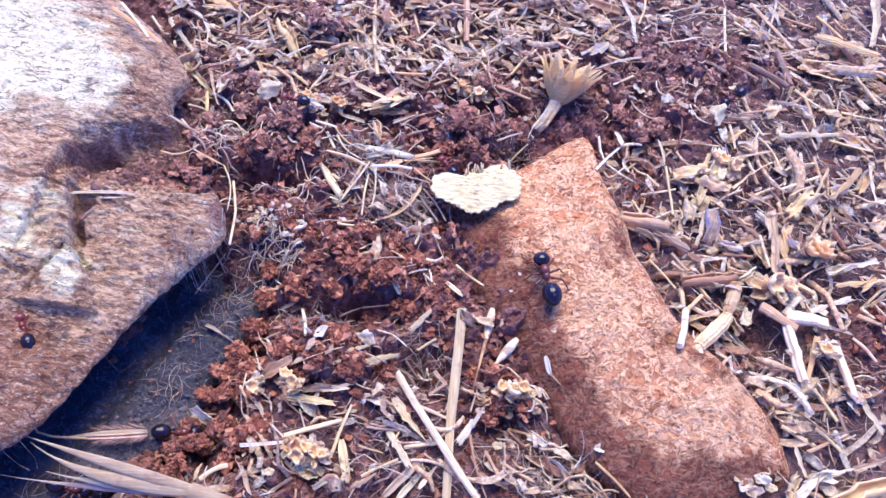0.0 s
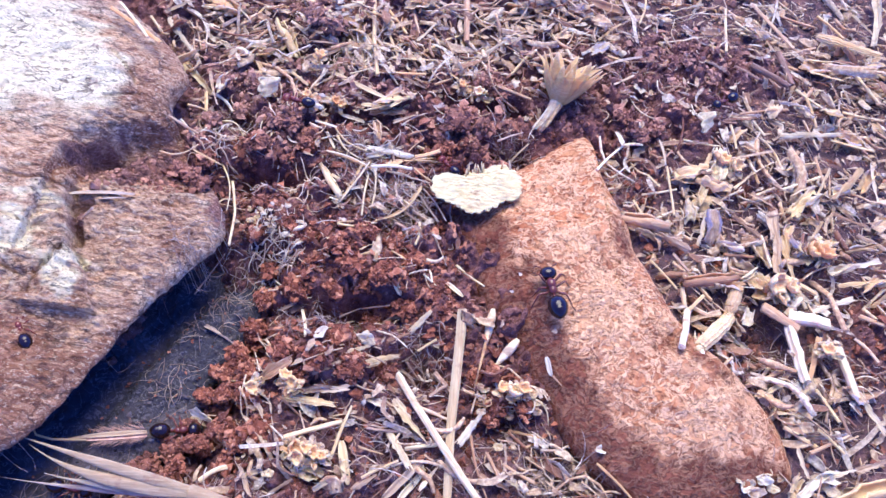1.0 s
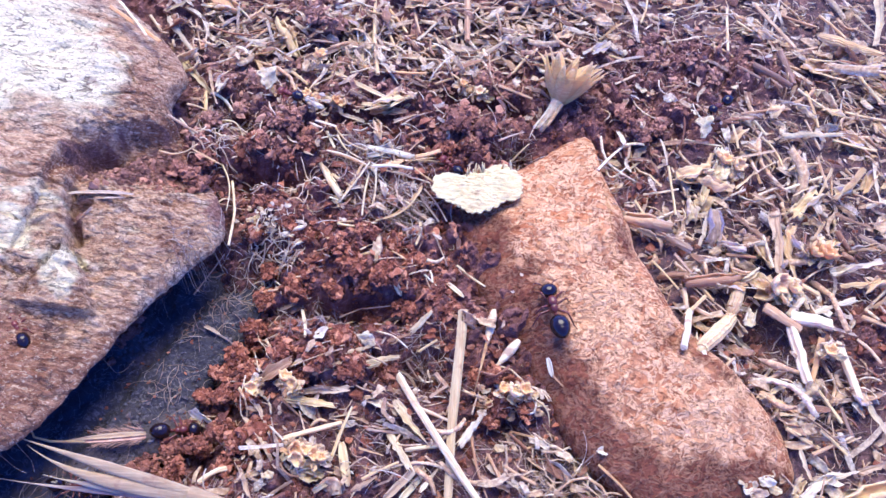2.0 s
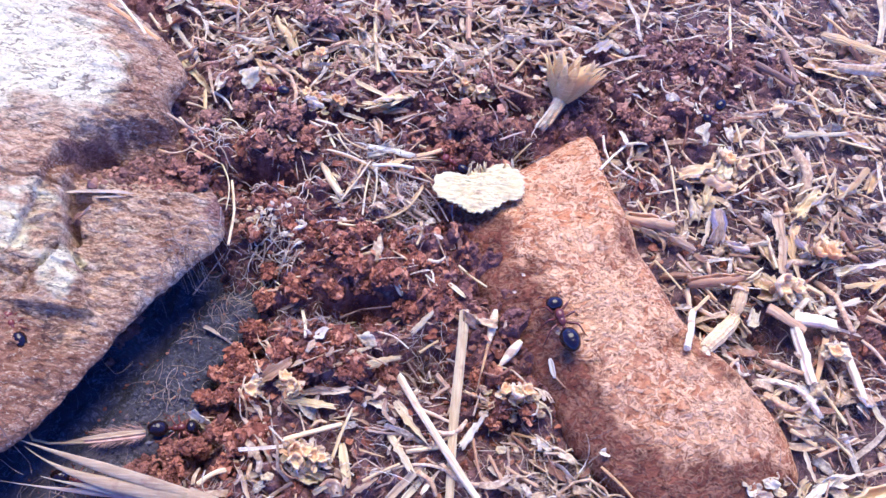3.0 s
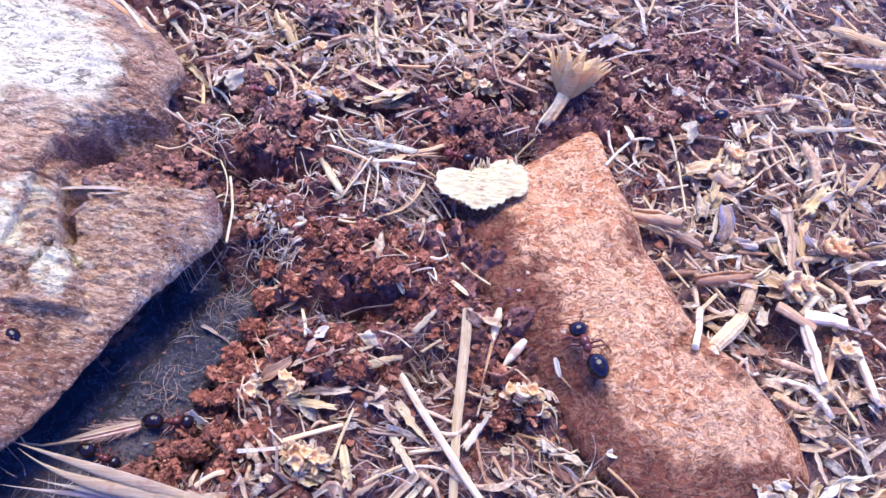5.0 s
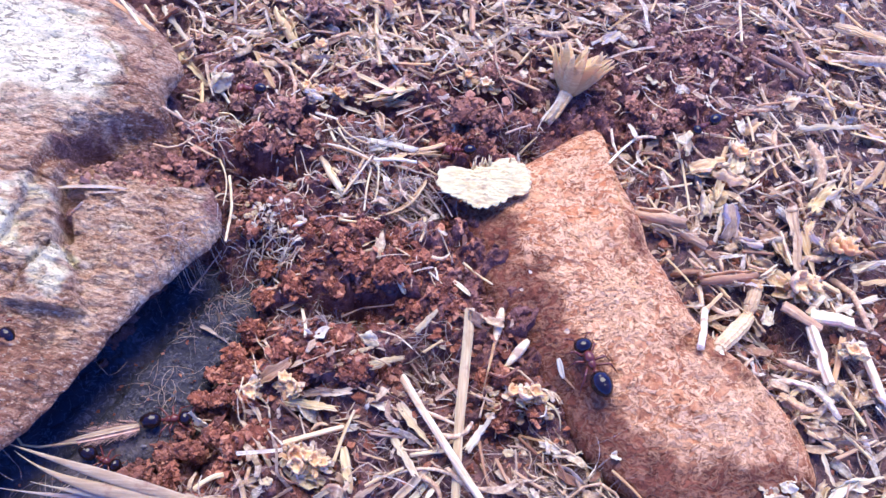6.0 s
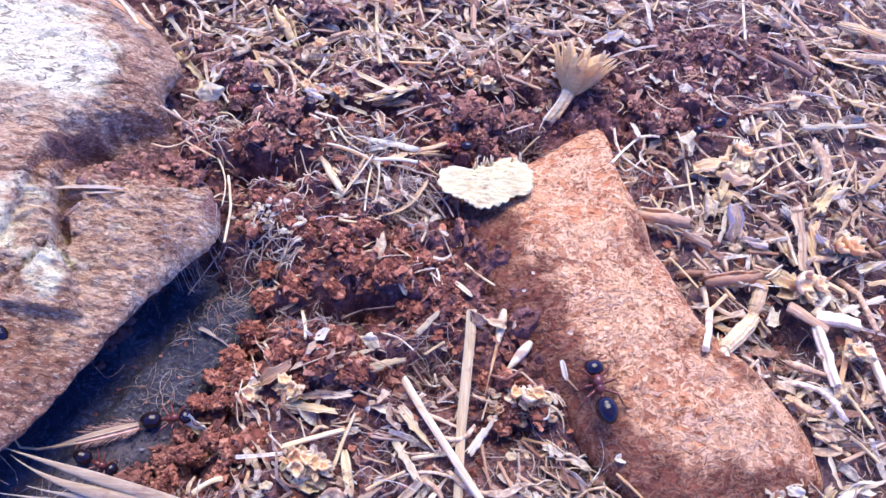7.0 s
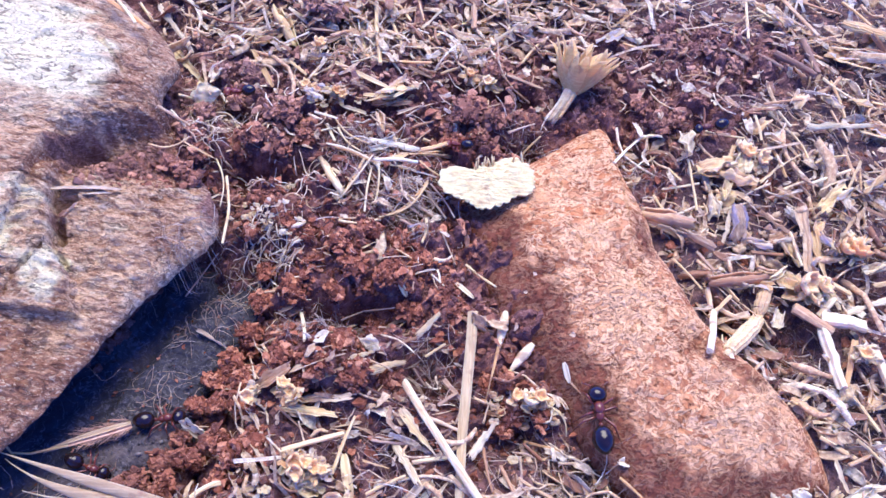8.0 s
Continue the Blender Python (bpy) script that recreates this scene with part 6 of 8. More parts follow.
straw(74.2, 63.7, 1.0, 76.7, 59.1, 1.2, 0.57, "chip", PALE)
straw(59.6, 63.0, 0.0, 65.9, 60.2, 0.4, 0.57, "stem", TAN)
straw(37.3, 60.4, 1.4, 43.5, 63.7, 0.6, 0.65, "chip", PALE)
straw(68.7, 44.0, 0.4, 69.3, 41.3, 0.4, 0.72, "chip", PALE)
straw(47.5, 24.1, 2.3, 49.0, 19.0, 2.0, 0.50, "stem", PALE)
straw(59.1, 34.1, 1.9, 60.8, 27.8, 1.7, 0.43, "stem", TAN)
straw(44.3, -20.5, 1.8, 48.0, -18.3, 1.6, 0.74, "chip", PALE)
straw(47.3, -23.0, 2.0, 49.8, -23.2, 1.9, 0.83, "chip", PALE)
straw(65.1, -3.1, 1.5, 67.0, -1.5, 2.7, 0.74, "chip", PALE)
straw(47.9, -34.2, 1.6, 46.1, -32.3, 1.7, 0.83, "chip", TAN)

# smaller straw seen singly
straw(22.3, 50.5, 1.8, 26.4, 55.0, 1.6, 0.64, "chip", PALE)
straw(23.7, 45.6, 2.4, 27.6, 45.1, 1.7, 0.55, "stem", PALE)
straw(18.9, 45.7, 2.5, 22.3, 48.9, 1.9, 0.55, "chip", WHITE)
straw(24.4, 38.1, 3.0, 28.3, 41.3, 2.3, 0.46, "stem", TAN)
straw(42.6, 46.6, 2.2, 45.7, 44.8, 2.1, 0.50, "chip", GREYISH)
straw(50.0, 59.8, 0.4, 53.2, 57.3, 0.2, 0.50, "stem", PALE)
straw(59.9, 52.8, 0.1, 65.2, 54.9, 0.1, 0.50, "stem", TAN)
straw(66.8, 63.2, 0.6, 70.8, 57.1, 1.0, 0.57, "stem", PALE)
straw(59.3, 46.8, 0.9, 62.4, 44.7, 0.5, 0.50, "chip", PALE)
straw(73.5, 37.2, 0.1, 74.8, 33.7, 0.3, 0.65, "chip", PALE)
straw(49.5, 32.7, 2.3, 51.4, 29.9, 1.9, 0.43, "stem", WHITE)
straw(41.2, 24.5, 1.7, 39.7, 20.8, 2.3, 0.65, "chip", YELLOW)
straw(38.4, 15.5, 1.9, 40.7, 14.1, 1.7, 0.57, "chip", PALE)
straw(45.7, 14.7, 1.6, 49.7, 17.0, 0.7, 0.43, "stem", TAN)
straw(62.2, 23.6, 1.7, 58.8, 17.4, 1.4, 0.50, "chip", PALE)
straw(58.7, 11.8, 1.9, 56.1, 7.6, 1.9, 0.65, "chip", PALE)
straw(67.3, 16.2, 1.7, 71.0, 17.8, 1.7, 0.65, "chip", PALE)
straw(41.9, 4.4, 1.1, 46.6, 4.3, 1.2, 0.65, "stem", TAN)
straw(33.4, 3.6, 1.1, 35.4, 0.3, 1.6, 0.57, "stem", GREYISH)
straw(29.5, 1.9, 1.4, 33.4, -2.9, 1.3, 0.36, "stem", PALE)
straw(36.0, -6.0, 0.9, 38.6, -7.3, 0.9, 0.74, "stem", TAN)
straw(44.2, -0.2, 1.2, 46.2, 1.6, 1.2, 0.92, "husk", WHITE)
straw(52.9, -0.4, 1.1, 53.7, -4.1, 1.4, 0.74, "chip", PALE)
straw(62.7, -5.1, 1.0, 65.1, -7.2, 2.7, 0.83, "stem", TAN)
straw(56.9, -8.0, 1.7, 60.0, -8.6, 1.6, 0.83, "chip", GREYISH)
straw(43.6, -9.1, -2.7, 45.5, -11.0, -2.4, 0.74, "chip", WHITE)
straw(47.8, -14.0, 0.4, 45.8, -16.5, 0.1, 0.55, "stem", PALE)
straw(50.2, -20.0, 1.9, 53.3, -17.8, 1.5, 0.64, "chip", PALE)
straw(57.6, -18.2, 1.4, 59.1, -22.4, 2.0, 0.55, "stem", TAN)
straw(52.4, -25.1, 1.9, 55.7, -28.2, 1.6, 0.55, "stem", PALE)
straw(58.0, -30.3, 1.2, 61.3, -29.0, 1.8, 0.83, "chip", TAN)
straw(49.1, -28.7, 1.5, 49.9, -32.0, 1.5, 0.64, "chip", PALE)
straw(0.9, 45.1, 1.0, 3.9, 46.9, 2.5, 0.64, "chip", PALE)
straw(-10.1, 47.8, 1.4, -6.8, 46.3, 1.1, 0.55, "chip", WHITE)
straw(-5.6, 45.9, 0.8, -0.2, 45.0, 0.9, 0.55, "stem", PALE)
straw(-23.4, 51.1, 3.3, -16.9, 50.6, 2.3, 0.64, "stem", PALE)
straw(-27.6, 50.4, 4.1, -23.6, 52.6, 4.0, 0.74, "chip", PALE)
straw(-18.3, 53.5, 1.6, -14.4, 47.9, 1.5, 0.55, "stem", YELLOW)
straw(-12.2, 47.0, 1.2, -9.3, 50.7, 1.7, 0.55, "chip", PALE)
straw(-13.4, 36.5, 1.5, -10.2, 35.2, 1.1, 0.64, "chip", TAN)
straw(-8.1, 35.1, 2.2, -5.1, 36.5, 2.5, 0.55, "stem", PALE)
straw(2.0, 43.2, 0.9, 5.2, 46.0, 0.5, 0.55, "chip", TAN)
straw(6.0, 49.6, 2.3, 9.3, 48.5, 1.6, 0.55, "stem", PALE)
straw(10.2, 56.1, 2.4, 14.1, 59.0, 2.4, 0.64, "chip", PALE)
straw(15.7, 56.4, 2.7, 19.2, 55.6, 1.7, 0.64, "chip", YELLOW)
straw(-22.6, 30.9, 2.8, -19.5, 30.6, 1.3, 0.64, "chip", TAN)
straw(-29.7, 33.9, 0.8, -27.0, 36.3, 0.8, 0.64, "chip", PALE)
straw(-34.2, 35.9, 1.1, -31.3, 33.8, 0.7, 0.55, "stem", PALE)
straw(-40.5, 47.6, 0.3, -37.4, 49.4, 1.1, 0.64, "chip", PALE)
straw(-44.1, 43.5, -0.5, -40.6, 42.2, 0.5, 0.55, "chip", PALE)
straw(-48.1, 39.5, 0.1, -45.7, 41.1, 0.2, 0.55, "stem", PALE)
straw(-53.8, 42.3, 1.0, -50.2, 41.8, -0.2, 0.46, "stem", TAN)
straw(-49.0, 47.1, 0.6, -46.6, 49.2, 1.0, 0.64, "chip", TAN)
straw(-60.0, 48.7, 1.4, -56.9, 50.2, 2.4, 0.64, "chip", PALE)
straw(-63.3, 47.9, 0.3, -60.1, 43.8, 0.3, 0.55, "stem", WHITE)
straw(-28.0, 23.5, 3.1, -24.3, 21.9, 4.0, 0.46, "stem", WHITE)
straw(-23.8, 27.8, 0.1, -20.7, 27.4, -0.5, 0.55, "chip", PALE)
straw(-14.4, 25.6, 2.4, -11.1, 27.0, 2.7, 0.55, "chip", TAN)
straw(-10.1, 21.6, 0.8, -7.5, 21.6, -0.4, 0.46, "stem", PALE)
straw(-23.8, 13.4, 1.6, -20.5, 10.5, 2.9, 0.64, "chip", PALE)
straw(-20.4, 9.9, 2.9, -18.7, 11.0, 2.4, 0.55, "chip", WHITE)
straw(-16.1, 13.1, 1.5, -13.9, 10.2, 0.9, 0.46, "stem", PALE)
straw(-12.9, 10.2, 1.9, -9.9, 8.0, 2.2, 0.46, "fibre", PALE)
straw(-17.1, -1.8, 3.5, -15.1, -0.0, 2.7, 0.46, "chip", PALE)
straw(-22.9, 0.4, 2.5, -20.7, -2.1, 4.2, 0.46, "chip", PALE)
straw(-25.4, -4.6, 1.6, -23.1, -4.4, 3.4, 0.37, "chip", TAN)
straw(-28.9, -10.4, -2.5, -26.6, -10.1, -0.6, 0.46, "chip", TAN)
straw(-16.4, -9.3, -2.4, -11.9, -9.6, 0.1, 0.37, "fibre", GREYISH)
straw(-19.8, -11.0, -2.6, -16.5, -9.0, -2.8, 0.37, "fibre", GREYISH)
straw(-30.8, -15.7, -3.2, -28.5, -16.3, 0.4, 0.55, "chip", TAN)
straw(-21.6, -19.9, 5.3, -19.5, -17.7, 3.1, 0.55, "chip", TAN)
straw(-16.7, -19.7, 4.0, -14.4, -18.1, 2.6, 0.55, "chip", PALE)
straw(-11.2, -16.3, 1.7, -8.7, -14.8, 1.1, 0.55, "chip", TAN)
straw(-6.8, -16.8, -0.2, -4.3, -15.4, 1.2, 0.46, "stem", PALE)
straw(-4.5, -23.7, -0.9, -2.1, -22.1, -0.0, 0.55, "stem", GREYISH)
straw(-8.4, -18.5, -1.1, -6.4, -20.3, -3.0, 0.46, "stem", GREYISH)
straw(4.3, -31.9, -0.5, 5.9, -35.4, 0.8, 0.55, "stem", TAN)
straw(7.6, -36.0, 0.4, 10.0, -37.4, 0.3, 0.64, "chip", PALE)
straw(3.5, -35.7, 1.1, 6.9, -36.7, -0.1, 0.74, "chip", TAN)
straw(-4.6, -38.2, 1.6, -2.9, -35.3, 0.6, 0.74, "chip", PALE)
straw(-13.5, -33.3, 1.8, -11.0, -33.6, 0.9, 0.64, "chip", PALE)
straw(-13.6, -39.0, 2.0, -11.4, -37.3, 2.1, 0.74, "chip", TAN)
straw(-18.9, -39.5, 2.3, -16.8, -38.1, 2.0, 0.74, "chip", PALE)
straw(-25.2, -40.3, 0.4, -23.0, -38.8, 1.2, 0.74, "chip", TAN)
straw(-29.7, -38.0, -0.6, -27.1, -37.6, 1.5, 0.64, "chip", PALE)

# ---- torn husks ----
torn_husk(37.4, 19.2, 2.2, 5.7, YELLOW, 10, 0.60)
torn_husk(40.7, 17.1, 2.2, 5.3, YELLOW, -30, 0.60)
torn_husk(38.8, 15.4, 2.1, 3.7, PALE, 60, 0.60)
torn_husk(42.1, 22.1, 2.2, 6.4, WHITE, 80, 0.50)
torn_husk(36.4, 12.3, 1.4, 3.9, WHITE, 80, 0.60)
torn_husk(39.4, 9.3, 1.5, 5.2, GREYISH, 70, 0.60)
torn_husk(56.8, 15.4, 1.2, 8.5, PALE, 55, 0.35)
torn_husk(48.7, -2.2, 0.9, 4.8, YELLOW, 20, 0.80)
torn_husk(47.5, -0.7, 0.7, 4.0, PALE, -40, 0.70)
torn_husk(50.7, -3.6, 0.9, 4.0, TAN, -20, 0.70)
torn_husk(55.6, -11.7, 1.5, 3.9, YELLOW, 0, 0.90)
torn_husk(53.6, 35.9, 2.1, 3.1, YELLOW, 75, 0.80)
torn_husk(46.1, 29.2, 2.1, 3.3, YELLOW, 30, 0.60)
torn_husk(48.1, 26.7, 2.0, 2.8, PALE, 0, 0.60)
torn_husk(64.2, 49.2, 0.2, 5.2, YELLOW, -15, 0.50)
torn_husk(65.5, 37.2, 0.8, 4.0, YELLOW, 20, 0.50)
torn_husk(67.6, 31.3, 0.5, 4.4, YELLOW, -25, 0.50)
torn_husk(69.0, 22.2, 0.9, 5.0, YELLOW, 40, 0.50)
torn_husk(63.8, 18.9, 1.4, 4.4, PALE, 30, 0.50)
torn_husk(58.1, 6.9, 1.5, 5.2, YELLOW, 50, 0.60)
torn_husk(53.9, 6.2, 1.1, 4.6, TAN, -60, 0.50)
torn_husk(46.8, 7.5, 1.4, 4.6, TAN, 10, 0.50)
torn_husk(64.7, 7.2, 1.7, 4.4, PALE, -10, 0.50)
torn_husk(65.0, 0.2, 2.1, 4.0, YELLOW, 30, 0.60)
torn_husk(47.5, -34.0, 1.7, 4.6, PALE, 60, 0.60)
torn_husk(51.8, -32.5, 1.6, 4.2, WHITE, 10, 0.50)
torn_husk(57.3, -33.9, 1.4, 5.5, PALE, 20, 0.40)
torn_husk(48.1, 4.6, 0.9, 4.6, PALE, -50, 0.50)
torn_husk(60.9, 2.5, 2.0, 4.0, WHITE, 20, 0.50)
torn_husk(43.1, -7.3, -1.3, 4.2, TAN, -50, 0.60)
torn_husk(44.7, -6.2, -0.2, 2.8, WHITE, 70, 0.80)
torn_husk(38.0, -1.4, 1.3, 5.5, TAN, -5, 0.45)
torn_husk(42.2, -1.5, 1.3, 3.7, YELLOW, -30, 0.60)
torn_husk(30.7, 6.9, 1.5, 5.5, TAN, -20, 0.40)
torn_husk(52.9, 9.9, 1.3, 3.7, YELLOW, 60, 0.50)
torn_husk(42.9, 5.5, 1.3, 3.7, TAN, -30, 0.60)
torn_husk(69.4, 54.8, 0.7, 5.5, YELLOW, -18, 0.35)
torn_husk(59.7, 36.5, 1.5, 3.7, PALE, -50, 0.50)
torn_husk(75.7, 50.2, 0.8, 3.7, YELLOW, 20, 0.60)
torn_husk(53.9, 56.6, 1.0, 4.0, TAN, -40, 0.40)
torn_husk(58.6, -19.5, 2.3, 3.7, TAN, -60, 0.50)
torn_husk(-21.6, -35.6, 1.0, 3.3, YELLOW, 20, 0.70)
torn_husk(-19.8, -37.1, 0.7, 2.9, PALE, -20, 0.60)
torn_husk(-22.9, -34.2, 2.0, 2.3, YELLOW, 70, 0.70)
torn_husk(-18.6, -34.4, 1.2, 2.3, YELLOW, -40, 0.70)
torn_husk(-25.7, -24.7, 1.2, 2.1, YELLOW, 0, 0.70)
torn_husk(-24.0, -25.3, 0.9, 1.9, PALE, 40, 0.70)
torn_husk(8.4, -23.3, 0.9, 2.4, YELLOW, 10, 0.70)
torn_husk(10.0, -22.6, 1.6, 2.1, PALE, -50, 0.60)
torn_husk(6.9, -24.3, -0.5, 1.9, YELLOW, 30, 0.70)
torn_husk(3.1, -24.7, -0.1, 2.1, YELLOW, -15, 0.50)
torn_husk(-26.5, 29.7, 1.7, 3.5, PALE, 0, 0.70)
torn_husk(-24.0, 29.9, 1.2, 2.9, TAN, 30, 0.70)
torn_husk(-28.7, 25.5, 5.0, 2.9, PALE, -30, 0.70)
torn_husk(-1.3, 35.3, 1.0, 3.1, YELLOW, 10, 0.70)
torn_husk(1.4, 35.0, 0.1, 2.6, PALE, -20, 0.70)
torn_husk(-15.8, 29.0, 3.5, 5.5, YELLOW, 25, 0.40)
torn_husk(-14.7, 28.9, 1.5, 4.6, PALE, 15, 0.40)
torn_husk(-50.5, 51.8, 0.4, 5.5, YELLOW, 0, 0.60)
torn_husk(-36.9, 44.5, 0.6, 4.6, PALE, 70, 0.50)
torn_husk(-45.4, 30.7, 2.4, 4.6, WHITE, 80, 0.50)
torn_husk(-12.9, 54.3, 2.6, 4.0, YELLOW, 20, 0.50)
torn_husk(-25.3, 48.9, 2.3, 3.7, YELLOW, -30, 0.50)
torn_husk(1.6, 53.8, 0.7, 4.0, PALE, 10, 0.50)
torn_husk(-23.3, 50.0, 2.8, 3.3, PALE, 60, 0.50)
torn_husk(22.1, 46.8, 2.5, 3.7, WHITE, 20, 0.50)
torn_husk(18.0, 57.2, 2.3, 4.0, TAN, -10, 0.50)
torn_husk(-11.2, 12.5, 1.4, 2.5, WHITE, 0, 0.60)
torn_husk(-16.7, 18.8, 1.9, 4.6, WHITE, 20, 0.60)
torn_husk(-22.2, 8.5, 2.2, 2.3, PALE, 60, 0.60)
torn_husk(-11.4, -5.5, 3.7, 1.8, TAN, 0, 0.60)

# ---- scraps, nubs and clods ----
scrap(-21.3, -17.7, 5.3, 2.4, WHITE, 0.20)
scrap(-14.7, -16.7, 2.6, 2.8, WHITE, 0.50)
scrap(41.1, -34.2, 1.8, 2.4, WHITE, 0.70)
scrap(43.2, -33.4, 2.2, 2.2, WHITE, 0.70)
scrap(44.6, -34.2, 1.8, 2.0, PALE, 0.70)
scrap(41.9, -35.1, 2.0, 2.2, TAN, 0.70)
scrap(39.9, -33.7, 2.0, 1.6, WHITE, 0.70)
scrap(45.8, -32.7, 1.6, 1.6, TAN, 0.70)
scrap(44.1, -32.1, 1.8, 1.4, PALE, 0.70)
scrap(29.8, 39.5, 0.9, 2.4, WHITE, 0.50)
scrap(34.4, 36.3, 1.9, 1.5, WHITE, 0.40)
scrap(39.0, 34.1, 1.7, 1.3, WHITE, 0.40)
scrap(37.0, 12.3, 0.8, 3.1, WHITE, 0.50)
scrap(38.9, 14.1, 1.4, 3.7, PALE, 0.50)
scrap(36.8, 19.4, 1.8, 4.6, YELLOW, 0.50)
scrap(-0.2, 35.1, 0.2, 1.8, YELLOW, 0.60)
scrap(-25.5, -24.7, 0.7, 2.6, YELLOW, 0.60)
scrap(-21.6, -35.4, 0.7, 4.6, YELLOW, 0.60)
scrap(-20.5, -37.6, 0.7, 3.1, PALE, 0.50)
scrap(-27.7, 30.3, 0.6, 1.7, PALE, 0.60)
scrap(-25.0, 29.6, 0.9, 1.8, PALE, 0.60)
scrap(-28.7, 25.4, 4.5, 1.7, TAN, 0.60)
scrap(10.5, -23.1, 0.9, 1.8, PALE, 0.60)
scrap(8.1, -22.9, -0.2, 2.0, YELLOW, 0.50)
scrap(6.0, -30.7, -1.0, 1.7, PALE, 0.50)
scrap(-15.8, 19.3, 1.7, 3.7, WHITE, 0.50)
scrap(-31.5, 43.7, -3.7, 1.7, PALE, 0.50)
scrap(-9.0, 3.3, 2.2, 1.3, WHITE, 0.40)
scrap(-22.9, -34.7, 1.5, 2.4, YELLOW, 0.70)
scrap(-20.8, -33.6, 1.2, 2.2, YELLOW, 0.70)
scrap(-19.5, -35.7, -0.0, 2.4, PALE, 0.70)
scrap(-21.9, -37.2, 1.0, 2.2, YELLOW, 0.70)
scrap(-18.3, -34.6, 0.4, 1.8, PALE, 0.70)
scrap(-26.7, -24.2, 0.7, 1.8, YELLOW, 0.70)
scrap(-24.7, -25.2, 0.0, 2.0, YELLOW, 0.70)
scrap(-24.0, -23.6, 1.1, 1.7, PALE, 0.70)
scrap(-26.9, 31.8, 0.5, 1.5, TAN, 0.60)
scrap(-0.8, 35.6, 1.0, 1.3, PALE, 0.60)
scrap(2.0, 34.8, -0.5, 1.3, TAN, 0.60)
scrap(-13.1, -25.8, 2.3, 1.5, TAN, 0.50)
scrap(-9.6, -23.7, 0.0, 1.5, TAN, 0.50)
scrap(9.5, -21.7, -0.7, 1.7, YELLOW, 0.60)
scrap(11.4, -24.1, 0.9, 1.5, PALE, 0.60)
scrap(-35.6, -25.0, -5.9, 1.5, TAN, 0.50)
scrap(-19.9, 9.1, 0.8, 1.3, GREYISH, 0.40)
scrap(20.3, -30.8, 1.7, 1.7, WHITE, 0.50)
scrap(-32.5, -25.9, -4.0, 1.8, YELLOW, 0.50)
scrap(-25.8, -38.1, 2.2, 1.7, PALE, 0.50)
scrap(3.9, -24.3, 0.2, 1.8, YELLOW, 0.40)
scrap(47.2, 41.5, 1.3, 1.5, PALE, 0.40)
scrap(71.9, 21.8, 0.6, 1.8, PALE, 0.40)
scrap(68.6, 55.3, 0.2, 1.8, PALE, 0.30)
scrap(-51.0, 53.4, -0.8, 3.7, YELLOW, 0.40)
scrap(26.5, 47.2, 1.9, 1.7, WHITE, 0.40)
scrap(-19.7, 37.2, 2.3, 1.5, WHITE, 0.40)
scrap(44.2, 8.1, 1.0, 1.8, TAN, 0.50)
scrap(40.3, 5.2, 0.6, 2.0, TAN, 0.50)
scrap(58.8, 15.5, 0.7, 2.2, TAN, 0.50)
scrap(13.3, -14.0, 4.6, 0.9, WHITE, 0.40)
scrap(8.0, -4.5, 4.4, 0.7, WHITE, 0.40)
scrap(6.8, -7.3, 3.7, 0.6, WHITE, 0.40)
scrap(-34.9, 3.4, 2.0, 1.3, PALE, 0.50)
scrap(-33.7, 4.4, 2.3, 1.5, WHITE, 0.50)
scrap(-31.5, 2.7, 2.7, 1.7, WHITE, 0.40)
scrap(-32.3, 1.7, 1.6, 1.3, PALE, 0.50)
scrap(-30.1, 2.2, 2.0, 1.5, WHITE, 0.40)
scrap(-28.8, 0.3, 2.6, 1.3, PALE, 0.40)
scrap(-36.3, 5.5, 1.2, 1.1, PALE, 0.50)
scrap(-30.8, 3.9, 2.7, 1.1, PALE, 0.50)
scrap(-27.4, -1.1, 2.8, 1.1, WHITE, 0.40)
scrap(-31.8, 2.0, 3.0, 0.8, PALE, 0.60, label="small pale flake of crust on a soil clod")
scrap(-31.6, 2.5, 3.5, 0.9, WHITE, 0.60, label="small pale flake of crust on a soil clod")
scrap(-32.1, 4.3, 5.1, 0.7, WHITE, 0.60, label="small pale flake of crust on a soil clod")
scrap(-34.6, 1.0, 2.2, 1.2, WHITE, 0.60, label="small pale flake of crust on a soil clod")
scrap(-29.6, -0.1, 3.4, 1.2, WHITE, 0.60, label="small pale flake of crust on a soil clod")
scrap(-32.2, 3.3, 4.6, 0.8, WHITE, 0.60, label="small pale flake of crust on a soil clod")
scrap(-30.0, 5.3, 3.5, 1.2, WHITE, 0.60, label="small pale flake of crust on a soil clod")
scrap(-28.0, 1.9, 3.2, 1.0, WHITE, 0.60, label="small pale flake of crust on a soil clod")
scrap(-31.5, 1.1, 3.6, 0.8, WHITE, 0.60, label="small pale flake of crust on a soil clod")
scrap(-32.2, 2.6, 4.0, 0.8, WHITE, 0.60, label="small pale flake of crust on a soil clod")
scrap(-29.7, 5.0, 3.5, 0.9, WHITE, 0.60, label="small pale flake of crust on a soil clod")
scrap(-35.0, 2.4, 2.2, 0.9, PALE, 0.60, label="small pale flake of crust on a soil clod")
scrap(-32.9, 0.8, 2.0, 0.6, PALE, 0.60, label="small pale flake of crust on a soil clod")
scrap(-37.9, 2.5, 1.7, 0.9, WHITE, 0.60, label="small pale flake of crust on a soil clod")
scrap(-35.6, 2.3, 2.9, 1.3, PALE, 0.60, label="small pale flake of crust on a soil clod")
scrap(-26.8, 1.9, 3.6, 1.0, WHITE, 0.60, label="small pale flake of crust on a soil clod")
